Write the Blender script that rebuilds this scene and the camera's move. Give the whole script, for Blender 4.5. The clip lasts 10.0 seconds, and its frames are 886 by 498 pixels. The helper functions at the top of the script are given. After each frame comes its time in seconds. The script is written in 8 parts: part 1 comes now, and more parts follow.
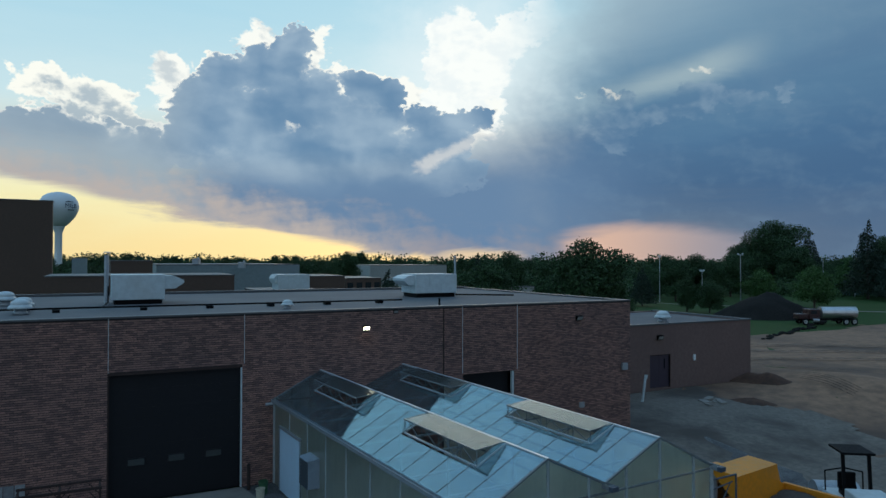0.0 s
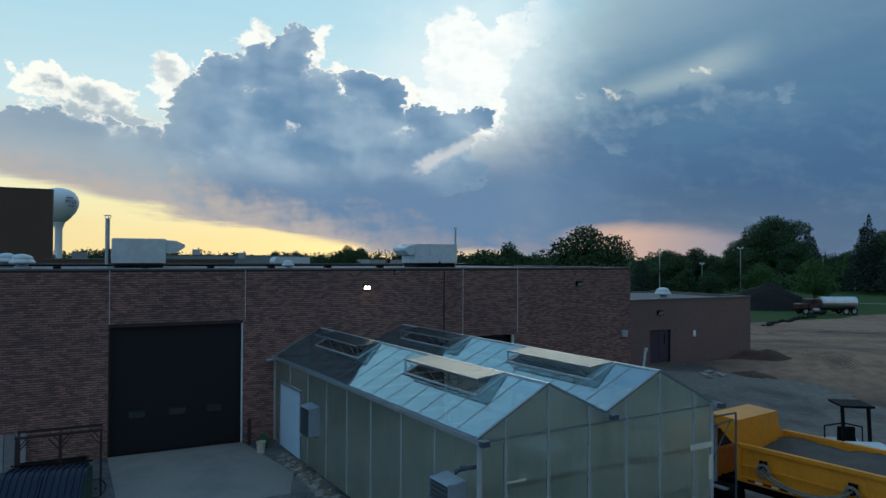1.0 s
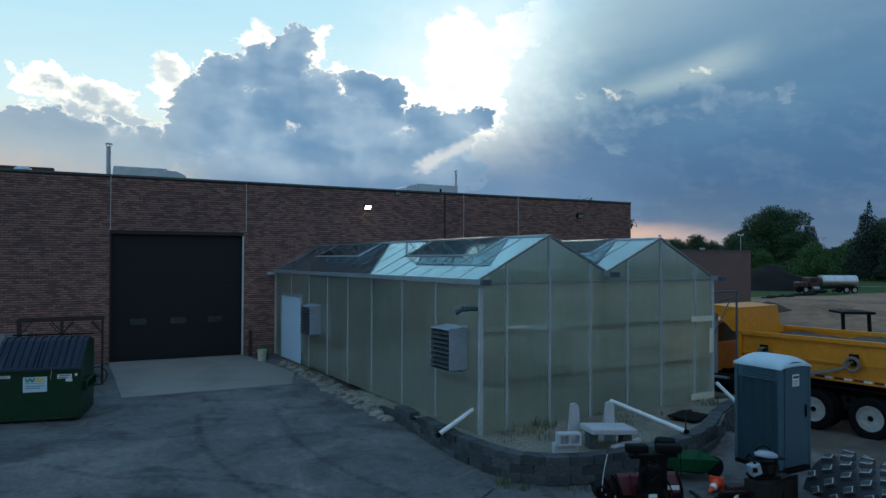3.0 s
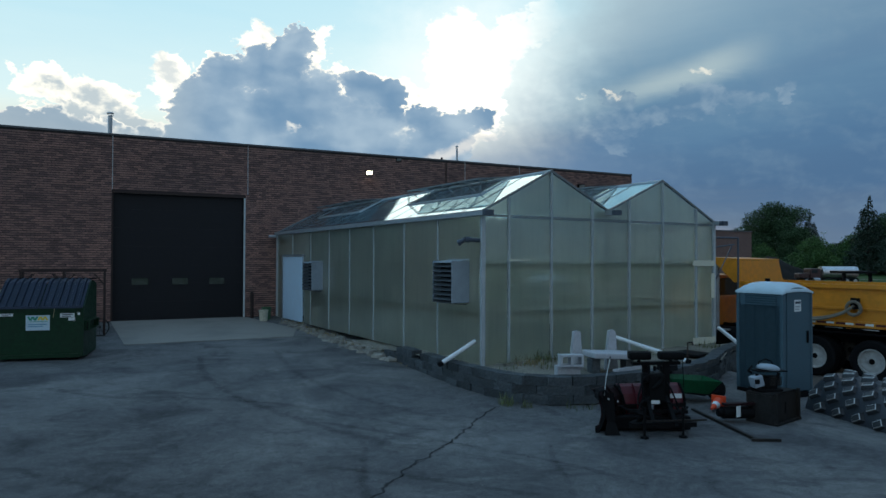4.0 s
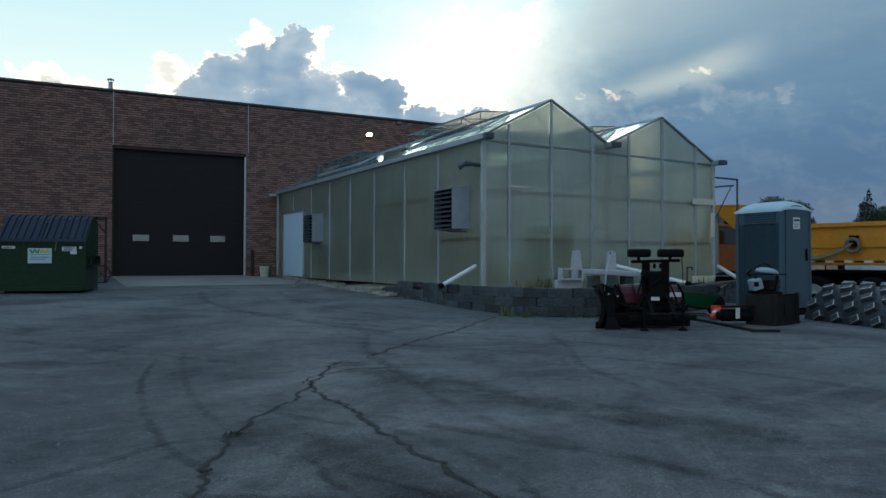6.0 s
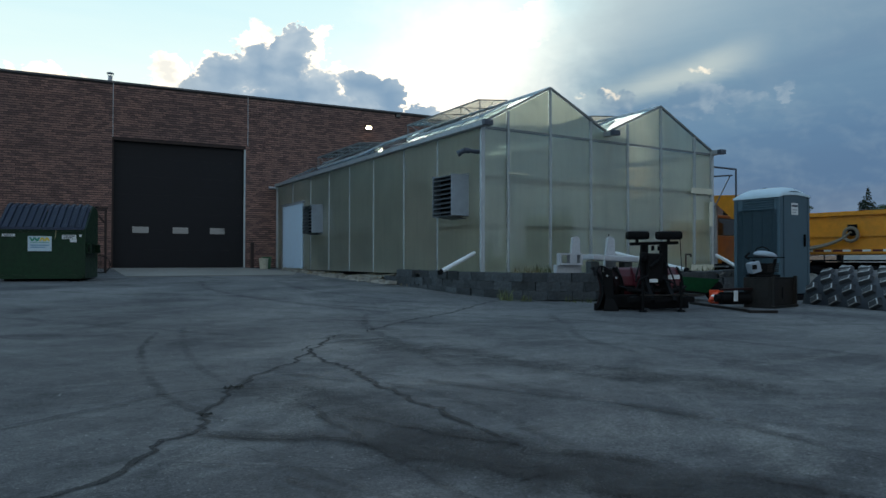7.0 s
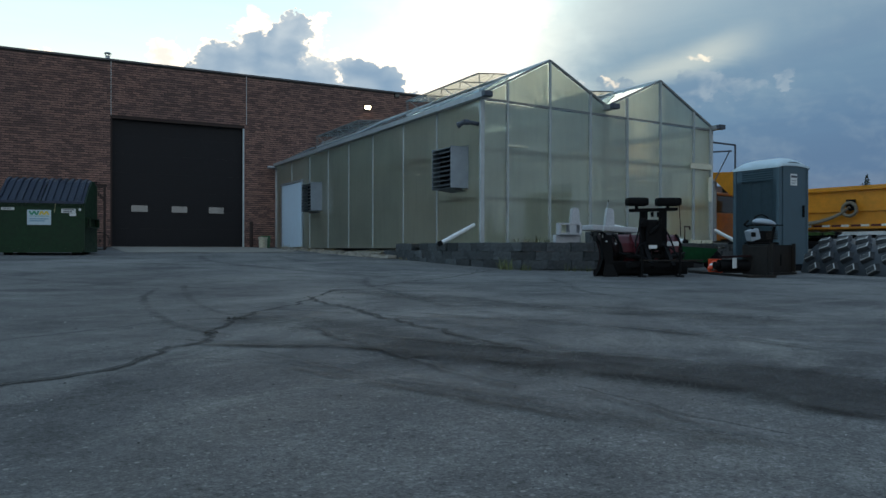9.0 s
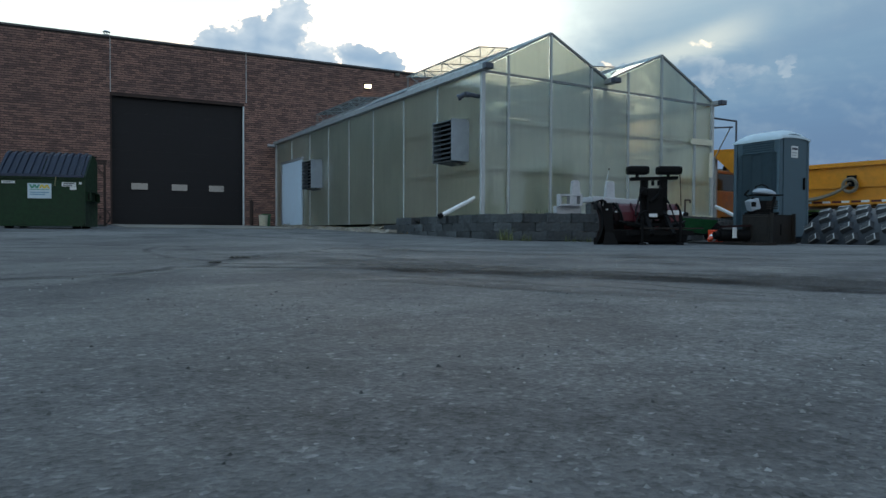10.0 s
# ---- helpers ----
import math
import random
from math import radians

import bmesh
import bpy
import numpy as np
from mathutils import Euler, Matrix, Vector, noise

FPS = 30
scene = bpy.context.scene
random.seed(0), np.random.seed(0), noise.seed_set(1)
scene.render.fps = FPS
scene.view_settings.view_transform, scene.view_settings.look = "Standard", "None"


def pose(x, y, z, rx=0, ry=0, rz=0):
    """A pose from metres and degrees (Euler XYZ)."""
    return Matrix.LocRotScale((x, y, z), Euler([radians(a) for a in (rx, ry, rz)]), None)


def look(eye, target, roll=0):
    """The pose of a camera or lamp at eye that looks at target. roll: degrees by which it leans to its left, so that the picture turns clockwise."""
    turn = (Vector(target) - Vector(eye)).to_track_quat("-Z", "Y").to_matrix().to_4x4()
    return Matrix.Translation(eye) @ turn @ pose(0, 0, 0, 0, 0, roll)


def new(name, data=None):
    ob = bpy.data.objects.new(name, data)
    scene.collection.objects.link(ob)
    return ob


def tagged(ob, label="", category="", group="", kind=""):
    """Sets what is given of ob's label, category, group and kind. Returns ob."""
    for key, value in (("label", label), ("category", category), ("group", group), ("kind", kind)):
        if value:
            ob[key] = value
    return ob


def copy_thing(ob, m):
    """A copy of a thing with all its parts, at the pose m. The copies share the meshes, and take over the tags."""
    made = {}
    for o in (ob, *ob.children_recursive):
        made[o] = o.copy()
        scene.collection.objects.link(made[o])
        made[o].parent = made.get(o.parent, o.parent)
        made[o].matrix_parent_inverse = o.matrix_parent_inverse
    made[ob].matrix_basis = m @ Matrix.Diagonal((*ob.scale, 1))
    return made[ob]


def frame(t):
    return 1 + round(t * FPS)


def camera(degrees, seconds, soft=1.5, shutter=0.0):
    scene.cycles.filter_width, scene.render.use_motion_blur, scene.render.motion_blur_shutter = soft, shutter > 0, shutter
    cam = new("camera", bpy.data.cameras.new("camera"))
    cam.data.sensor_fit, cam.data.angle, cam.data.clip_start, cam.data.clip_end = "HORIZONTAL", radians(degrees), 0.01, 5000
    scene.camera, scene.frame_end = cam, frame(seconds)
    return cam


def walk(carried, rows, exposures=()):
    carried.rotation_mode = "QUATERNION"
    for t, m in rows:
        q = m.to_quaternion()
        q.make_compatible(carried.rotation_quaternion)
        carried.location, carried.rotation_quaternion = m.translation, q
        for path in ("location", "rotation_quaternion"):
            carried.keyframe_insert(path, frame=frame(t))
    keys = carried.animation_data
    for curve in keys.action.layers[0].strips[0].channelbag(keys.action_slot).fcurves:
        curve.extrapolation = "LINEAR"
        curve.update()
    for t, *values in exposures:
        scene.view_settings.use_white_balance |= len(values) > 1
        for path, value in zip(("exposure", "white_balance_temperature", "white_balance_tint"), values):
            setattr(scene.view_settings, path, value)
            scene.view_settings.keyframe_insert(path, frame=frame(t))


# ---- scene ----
cam = camera(66.0, 10.0)
METRES, EYE, TILT, LEAN, TURN = 8.0, 7.6, 1.67, 0.0, -28.3
PATH = [
    (0, (0.268, -0.023, 7.961), (1.181, 1.756, 7.991), 0.1),
    (0.5, (0.233, -0.039, 7.231), (1.146, 1.74, 7.26), 0.2),
    (1, (0.245, -0.028, 6.423), (1.158, 1.751, 6.453), 0.2),
    (1.5, (0.266, 0.015, 5.684), (1.179, 1.794, 5.714), 0.2),
    (2, (0.273, 0.011, 4.919), (1.186, 1.79, 4.95), 0.2),
    (2.5, (0.257, -0.005, 4.119), (1.17, 1.774, 4.149), 0.2),
    (4, (0.214, 0.011, 2.028), (1.126, 1.791, 2.06), 0.2),
    (4.5, (0.189, 0.0, 1.445), (1.102, 1.779, 1.477), 0.1),
    (5, (0.19, -0.017, 1.043), (1.103, 1.762, 1.075), 0.1),
    (5.5, (0.203, -0.009, 0.757), (1.116, 1.77, 0.788), 0.1),
    (6, (0.183, -0.014, 0.562), (1.096, 1.765, 0.594), 0.1),
    (7.5, (0.179, -0.047, 0.223), (1.094, 1.731, 0.253), 0.1),
    (8, (0.179, -0.046, 0.159), (1.095, 1.731, 0.189), 0.1),
    (8.5, (0.169, -0.05, 0.119), (1.086, 1.727, 0.15), 0.1),
    (9, (0.152, -0.052, -0.012), (1.07, 1.725, -0.015), 0.1),
    (9.5, (0.142, -0.056, -0.169), (1.061, 1.721, -0.194), 0.2),
    (10, (0.133, -0.067, -0.276), (1.051, 1.709, -0.319), 0.2),
]
walk(cam, [(t, look(eye, target, roll)) for t, eye, target, roll in PATH],
     exposures=[(0.0, 0.01, 6300, 6), (2.0, 0.10, 6250, 5), (2.5, 0.17, 6250, 5), (4.5, 0.28, 6850, 8), (6.0, 0.42, 7250, 10), (8.5, 0.51, 7700, 13), (9.0, 0.56, 7750, 13), (10.0, 0.83, 7850, 14)])


# ---- node helpers ----
class Tree:
    """Short words for building node trees."""

    def __init__(self, tree):
        self.t = tree
        tree.nodes.clear()

    def node(self, kind, **settings):
        n = self.t.nodes.new(kind)
        for k, v in settings.items():
            setattr(n, k, v)
        return n

    def put(self, socket, value):
        if isinstance(value, bpy.types.NodeSocket):
            self.t.links.new(value, socket)
        elif isinstance(value, tuple) and len(value) == 3 and socket.type == "RGBA":
            socket.default_value = (*value, 1.0)
        else:
            socket.default_value = value

    def m(self, op, a, b=0.0, c=0.0):
        n = self.node("ShaderNodeMath", operation=op)
        for s, v in zip(n.inputs, (a, b, c)):
            self.put(s, v)
        return n.outputs[0]

    def step(self, x, lo, hi, a=0.0, b=1.0):
        n = self.node("ShaderNodeMapRange", interpolation_type="SMOOTHSTEP")
        for k, v in (("Value", x), ("From Min", lo), ("From Max", hi), ("To Min", a), ("To Max", b)):
            self.put(n.inputs[k], v)
        return n.outputs[0]

    def mix(self, f, a, b, blend="MIX"):
        n = self.node("ShaderNodeMix", data_type="RGBA", blend_type=blend)
        n.clamp_factor = True
        self.put(n.inputs[0], f)
        self.put(n.inputs[6], a)
        self.put(n.inputs[7], b)
        return n.outputs[2]

    def xyz(self, x, y, z):
        n = self.node("ShaderNodeCombineXYZ")
        for s, v in zip(n.inputs, (x, y, z)):
            self.put(s, v)
        return n.outputs[0]

    def noise(self, vec, scale, detail=4.0, rough=0.55, distort=0.0):
        n = self.node("ShaderNodeTexNoise")
        self.put(n.inputs["Vector"], vec)
        n.inputs["Scale"].default_value = scale
        n.inputs["Detail"].default_value = detail
        n.inputs["Roughness"].default_value = rough
        n.inputs["Distortion"].default_value = distort
        return n.outputs[0]

    def ramp(self, f, stops):
        n = self.node("ShaderNodeValToRGB")
        r = n.color_ramp
        while len(r.elements) < len(stops):
            r.elements.new(0.5)
        for e, (p, c) in zip(r.elements, stops):
            e.position, e.color = p, (*c, 1.0)
        self.put(n.inputs[0], f)
        return n.outputs[0]


# ---- world: evening sky with a lit cumulus and a dark rain shelf ----
world = bpy.data.worlds.new("evening_sky")
scene.world = world
world.use_nodes = True
T = Tree(world.node_tree)
way = T.node("ShaderNodeTexCoord").outputs["Generated"]
sep = T.node("ShaderNodeSeparateXYZ")
T.put(sep.inputs[0], way)
DEG = 57.29578
HEAD = 27.2      # bearing, from +y towards +x, on which the sky's features are laid out
turned = T.node("ShaderNodeVectorRotate", rotation_type="Z_AXIS")
T.put(turned.inputs["Vector"], way)
turned.inputs["Angle"].default_value = radians(HEAD)
sp = T.node("ShaderNodeSeparateXYZ")
T.put(sp.inputs[0], turned.outputs[0])
az = T.m("MULTIPLY", T.m("ARCTAN2", sp.outputs[0], sp.outputs[1]), DEG)
el = T.m("MULTIPLY", T.m("ARCSINE", sp.outputs[2]), DEG)
flat = T.xyz(T.m("MULTIPLY", az, 0.1), T.m("MULTIPLY", el, 0.14), 0.0)
broad = T.noise(flat, 0.9, 5.0, 0.5, 0.2)
wisps = T.noise(T.xyz(T.m("MULTIPLY", az, 0.06), T.m("MULTIPLY", el, 0.35), 3.0), 1.6, 7.0, 0.6, 0.6)
warp = T.node("ShaderNodeTexNoise")
T.put(warp.inputs["Vector"], flat)
warp.inputs["Scale"].default_value = 3.0
bent = T.node("ShaderNodeVectorMath", operation="MULTIPLY_ADD")
T.put(bent.inputs[0], warp.outputs["Color"])
bent.inputs[1].default_value = (0.16, 0.16, 0.0)
T.put(bent.inputs[2], flat)


def puffs(scale, detail):
    """Rounded heads with creases between them, about 0 on average."""
    return T.m("SUBTRACT", T.m("ABSOLUTE", T.m("MULTIPLY", T.m("SUBTRACT", T.noise(bent.outputs[0], scale, detail, 0.5), 0.5), 4.0)), 0.42)


soft_heads = T.m("ADD", T.m("MULTIPLY", puffs(3.2, 1.0), 0.60), T.m("MULTIPLY", puffs(8.0, 2.0), 0.30))
heads = T.m("ADD", T.m("MULTIPLY", soft_heads, 0.85), T.m("MULTIPLY", puffs(19.0, 3.0), 0.22))
ragged = T.m("ADD", T.m("MULTIPLY", T.noise(bent.outputs[0], 4.6, 10.0, 0.66, 0.25), 0.75), T.m("MULTIPLY", T.noise(bent.outputs[0], 1.9, 3.0, 0.5, 0.0), 0.25))
nb = T.m("ADD", T.m("MULTIPLY", heads, 0.22), T.m("MULTIPLY", T.m("SUBTRACT", ragged, 0.5), 1.7))
nd = T.m("SUBTRACT", broad, 0.5)
nw = T.m("SUBTRACT", wisps, 0.5)

nishita = T.node("ShaderNodeTexSky", sky_type="NISHITA", sun_disc=False)
nishita.sun_elevation, nishita.sun_rotation = radians(9.0), radians(HEAD + 1.0)
air = T.node("ShaderNodeVectorMath", operation="SCALE")
T.put(air.inputs[0], nishita.outputs[0])
air.inputs["Scale"].default_value = 0.05

# clear sky: warm low down, pale blue above
clear = T.ramp(T.step(T.m("ADD", el, T.m("MULTIPLY", nw, 3.0)), 0.0, 24.0), [
    (0.0, (1.0, 0.78, 0.38)), (0.10, (1.0, 0.91, 0.53)), (0.28, (0.98, 0.95, 0.77)), (0.50, (0.66, 0.84, 0.89)), (1.0, (0.44, 0.72, 0.87))])
sky = T.mix(0.12, clear, air.outputs[0])


def crinkle(shift, amount):
    """A wandering of a bearing at three sizes, so that cloud outlines are torn and knobbly."""
    out = 0.0
    for scale, part_ in ((2.0, 1.0), (5.5, 0.62), (14.0, 0.30)):
        moved = T.node("ShaderNodeVectorMath", operation="ADD")
        T.put(moved.inputs[0], flat)
        moved.inputs[1].default_value = (shift, shift * 0.7, shift * 1.3)
        n_ = T.m("MULTIPLY", T.m("SUBTRACT", T.noise(moved.outputs[0], scale, 3.0, 0.6), 0.5), amount * part_)
        out = T.m("ADD", out, n_)
    return out


az_torn = T.m("ADD", az, crinkle(3.7, 4.4))
el_torn = T.m("ADD", el, crinkle(9.1, 3.4))


def blob(a, e, ra, re, torn=True):
    """How deep a direction lies in an ellipse of sky: 1 at its heart, 0 at its rim."""
    dx = T.m("DIVIDE", T.m("SUBTRACT", az_torn if torn else az, a), ra)
    dy = T.m("DIVIDE", T.m("SUBTRACT", el_torn if torn else el, e), re)
    return T.m("SUBTRACT", 1.0, T.m("SQRT", T.m("ADD", T.m("MULTIPLY", dx, dx), T.m("MULTIPLY", dy, dy))))


def deepest(blobs):
    out = blob(*blobs[0])
    for b in blobs[1:]:
        out = T.m("SMOOTH_MAX", out, blob(*b), 0.12)
    return out


def relief(scale, detail, push):
    """How far a cloud's surface turns towards the hidden sun: noise less the same noise a step sunward."""
    near = T.noise(bent.outputs[0], scale, detail, 0.5)
    moved = T.node("ShaderNodeVectorMath", operation="ADD")
    T.put(moved.inputs[0], bent.outputs[0])
    moved.inputs[1].default_value = (push, push * 1.1, 0.0)
    return T.m("SUBTRACT", near, T.noise(moved.outputs[0], scale, detail, 0.5))


turned_big = T.m("MULTIPLY", relief(1.7, 2.0, 0.17), 2.6)
turned_up = T.m("ADD", T.m("MULTIPLY", relief(2.6, 5.0, 0.10), 2.2), T.m("MULTIPLY", relief(8.0, 4.0, 0.04), 1.3))

# thin bright veil round the hidden sun
glow = T.step(T.m("ADD", blob(2.5, 14.5, 12.0, 12.0), T.m("MULTIPLY", nd, 0.5)), 0.0, 0.85)
sky = T.mix(T.m("MULTIPLY", glow, 0.85), sky, (0.82, 0.89, 0.91))

# the rain shelf on one side: smooth, blue, lighter and streaked above
shelf_tone = T.ramp(T.step(T.m("ADD", el, T.m("MULTIPLY", nw, 3.5)), 0.0, 24.0), [
    (0.0, (0.125, 0.175, 0.255)), (0.15, (0.070, 0.140, 0.255)), (0.35, (0.082, 0.172, 0.300)), (0.6, (0.125, 0.238, 0.362)), (1.0, (0.21, 0.33, 0.44))])
shelf_tone = T.mix(T.m("MULTIPLY", T.step(az, 20.0, 33.0), 0.30), shelf_tone, (0.055, 0.125, 0.250))
tex = T.m("ADD", T.m("MULTIPLY", turned_up, 0.5), T.m("MULTIPLY", nd, 0.9))
shelf_tone = T.mix(T.m("MULTIPLY", T.step(tex, -0.15, 0.45), 0.22), shelf_tone, (0.20, 0.30, 0.40))
line = T.m("SUBTRACT", T.m("SUBTRACT", el, 9.2), T.m("MULTIPLY", az, 0.27))
across = T.m("ADD", line, T.m("ADD", T.m("MULTIPLY", nd, 2.5), T.m("MULTIPLY", nw, 1.2)))
veil = T.m("MULTIPLY", T.step(across, 0.5, 6.0), T.step(T.m("ADD", az, T.m("MULTIPLY", nd, 8.0)), 27.0, 6.0))
shelf_tone = T.mix(T.m("MULTIPLY", veil, 0.78), shelf_tone, (0.46, 0.575, 0.63))
streak = T.m("MULTIPLY", T.m("MULTIPLY", T.step(T.m("ABSOLUTE", across), 1.7, 0.0), T.step(az, 8.0, 18.0)), T.step(az, 27.0, 21.0))
shelf_tone = T.mix(T.m("MULTIPLY", streak, 0.50), shelf_tone, (0.50, 0.585, 0.58))
under = T.m("MULTIPLY", T.step(T.m("ABSOLUTE", T.m("ADD", line, 2.6)), 1.8, 0.0), T.step(az, 8.0, 15.0))
shelf_tone = T.mix(T.m("MULTIPLY", under, 0.35), shelf_tone, (0.085, 0.170, 0.30))
puff = T.m("ADD", deepest([(14.7, 12.3, 1.9, 0.9), (20.7, 12.5, 2.0, 1.3), (23.1, 12.2, 2.4, 0.9), (26.8, 12.8, 1.0, 1.1), (12.4, 10.7, 2.3, 0.8), (15.6, 11.0, 3.2, 1.0), (14.0, 9.8, 2.3, 0.8), (19.0, 11.5, 2.8, 0.9)]), T.m("MULTIPLY", nb, 0.7))
puff_lit = T.mix(T.step(T.m("ADD", turned_up, T.m("MULTIPLY", nd, 0.6)), -0.4, 0.6), (0.105, 0.200, 0.325), (0.24, 0.335, 0.44))
shelf_tone = T.mix(T.m("MULTIPLY", T.m("MULTIPLY", T.step(puff, 0.0, 0.30), T.step(puff, 1.3, 0.3, 0.45, 1.0)), 0.58), shelf_tone, puff_lit)
spark = T.m("ADD", deepest([(14.2, 12.7, 0.9, 0.4), (11.0, 12.6, 0.9, 0.3), (21.5, 15.0, 1.2, 0.4)]), T.m("MULTIPLY", nb, 1.2))
shelf_tone = T.mix(T.m("MULTIPLY", T.step(spark, 0.05, 1.0), 0.6), shelf_tone, (0.90, 0.85, 0.74))
edge = T.m("ADD", T.m("ADD", az, T.m("ADD", T.m("MULTIPLY", nd, 8.0), T.m("MULTIPLY", turned_up, -1.2))), T.m("MULTIPLY", T.m("SUBTRACT", 11.0, el), 0.45))
shelf = T.step(edge, 0.5, 13.0)
sky = T.mix(shelf, sky, shelf_tone)

# small white heaps on the sunset side
heap = T.m("ADD", deepest([(-31.6, 12.1, 1.7, 1.5), (-30.1, 12.6, 2.3, 1.6), (-27.7, 12.2, 2.6, 1.8), (-26.0, 11.7, 2.2, 1.4), (-28.8, 10.8, 2.3, 1.0), (-24.9, 10.2, 1.7, 1.1)]), T.m("MULTIPLY", nb, 1.2))
heap_dark = T.step(T.m("ADD", heap, T.m("ADD", T.m("MULTIPLY", turned_up, -0.6), T.m("MULTIPLY", T.m("SUBTRACT", 12.2, el), 0.22))), 0.25, 1.0)
sky = T.mix(T.step(heap, 0.0, 0.22), sky, T.mix(heap_dark, (1.0, 0.97, 0.88), (0.46, 0.53, 0.58)))

# white cloud round the hidden sun: crisp heads on one flank, thinning out on the other
bright = T.m("ADD", deepest([(0.9, 18.0, 2.6, 2.8), (0.4, 15.6, 2.2, 3.4), (2.4, 14.3, 3.6, 3.2), (4.6, 12.3, 1.5, 2.2), (3.6, 17.0, 3.2, 2.4), (6.4, 18.6, 3.2, 1.4), (9.0, 19.9, 2.4, 1.1), (-0.6, 13.0, 2.2, 1.4)]), T.m("MULTIPLY", nb, 0.42))
white = T.mix(T.step(T.m("ADD", turned_up, T.m("MULTIPLY", nd, 0.8)), -0.5, 0.25), (0.88, 0.91, 0.91), (1.0, 0.99, 0.95))
sky = T.mix(T.m("MULTIPLY", T.m("MULTIPLY", T.step(bright, 0.0, 0.20), 0.95), T.step(az, 10.5, 4.0)), sky, white)

# lit heads that show past the great cumulus's shoulders
fringe = T.m("ADD", deepest([(-15.2, 17.3, 1.9, 1.6), (-14.0, 17.4, 1.1, 1.0), (-10.5, 16.4, 1.0, 2.3), (-21.9, 14.6, 1.8, 1.4), (-22.3, 13.2, 1.6, 1.2), (-21.4, 11.8, 1.8, 1.1), (-8.4, 14.7, 1.1, 1.1), (-9.2, 14.4, 1.0, 1.0),
                             (-3.7, 13.3, 1.6, 1.5), (-22.9, 9.1, 2.0, 1.1), (-21.3, 7.9, 1.2, 0.8), (-0.7, 8.5, 2.4, 0.7), (2.7, 9.9, 2.4, 0.8)]), T.m("MULTIPLY", nb, 1.0))
sky = T.mix(T.m("MULTIPLY", T.step(fringe, -0.02, 0.30), 0.96), sky, T.mix(T.step(T.m("ADD", turned_up, T.m("MULTIPLY", nd, 1.0)), -0.5, 0.12), (0.62, 0.66, 0.68), (1.0, 0.97, 0.90)))

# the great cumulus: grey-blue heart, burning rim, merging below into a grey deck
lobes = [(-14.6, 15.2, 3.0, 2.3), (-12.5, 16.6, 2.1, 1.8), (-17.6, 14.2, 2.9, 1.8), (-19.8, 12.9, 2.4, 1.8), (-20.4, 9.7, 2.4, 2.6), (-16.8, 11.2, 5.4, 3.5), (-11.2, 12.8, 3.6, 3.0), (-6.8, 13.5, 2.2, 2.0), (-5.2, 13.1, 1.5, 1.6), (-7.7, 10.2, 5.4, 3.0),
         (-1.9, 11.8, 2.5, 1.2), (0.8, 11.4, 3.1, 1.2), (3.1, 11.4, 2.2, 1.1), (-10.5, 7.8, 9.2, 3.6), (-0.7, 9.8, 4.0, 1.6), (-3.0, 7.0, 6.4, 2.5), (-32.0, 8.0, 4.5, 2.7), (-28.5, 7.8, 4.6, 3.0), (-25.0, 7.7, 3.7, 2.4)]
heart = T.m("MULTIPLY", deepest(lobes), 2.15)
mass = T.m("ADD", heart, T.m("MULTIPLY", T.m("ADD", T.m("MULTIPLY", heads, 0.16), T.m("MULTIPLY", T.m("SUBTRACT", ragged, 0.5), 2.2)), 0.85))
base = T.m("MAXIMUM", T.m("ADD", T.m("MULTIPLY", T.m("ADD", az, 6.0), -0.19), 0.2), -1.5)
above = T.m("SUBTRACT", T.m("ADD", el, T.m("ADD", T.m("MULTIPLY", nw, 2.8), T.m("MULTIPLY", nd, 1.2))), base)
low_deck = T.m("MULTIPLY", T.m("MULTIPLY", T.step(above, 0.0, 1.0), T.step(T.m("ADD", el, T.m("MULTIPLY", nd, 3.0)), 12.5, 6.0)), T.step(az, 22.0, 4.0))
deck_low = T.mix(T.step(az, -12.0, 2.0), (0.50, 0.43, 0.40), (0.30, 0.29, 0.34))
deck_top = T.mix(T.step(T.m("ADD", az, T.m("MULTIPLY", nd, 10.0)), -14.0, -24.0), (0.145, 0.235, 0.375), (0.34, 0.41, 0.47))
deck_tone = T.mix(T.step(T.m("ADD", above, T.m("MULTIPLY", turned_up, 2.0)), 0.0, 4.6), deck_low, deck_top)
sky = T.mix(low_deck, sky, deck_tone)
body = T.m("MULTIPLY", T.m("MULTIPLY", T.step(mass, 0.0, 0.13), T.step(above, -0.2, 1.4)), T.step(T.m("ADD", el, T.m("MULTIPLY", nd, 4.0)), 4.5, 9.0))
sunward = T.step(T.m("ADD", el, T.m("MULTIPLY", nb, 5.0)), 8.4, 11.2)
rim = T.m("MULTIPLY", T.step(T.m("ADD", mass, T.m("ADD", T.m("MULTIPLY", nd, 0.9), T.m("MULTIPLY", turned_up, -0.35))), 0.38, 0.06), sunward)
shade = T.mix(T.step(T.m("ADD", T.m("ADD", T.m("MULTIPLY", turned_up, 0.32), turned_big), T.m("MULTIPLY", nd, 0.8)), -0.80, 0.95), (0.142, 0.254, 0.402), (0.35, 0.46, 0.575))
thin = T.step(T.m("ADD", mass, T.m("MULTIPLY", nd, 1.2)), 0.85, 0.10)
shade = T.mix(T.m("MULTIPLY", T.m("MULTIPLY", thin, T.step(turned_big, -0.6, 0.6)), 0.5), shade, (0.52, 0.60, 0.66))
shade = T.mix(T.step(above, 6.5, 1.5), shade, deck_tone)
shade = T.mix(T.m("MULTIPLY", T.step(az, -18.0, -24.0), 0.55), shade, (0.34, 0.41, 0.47))
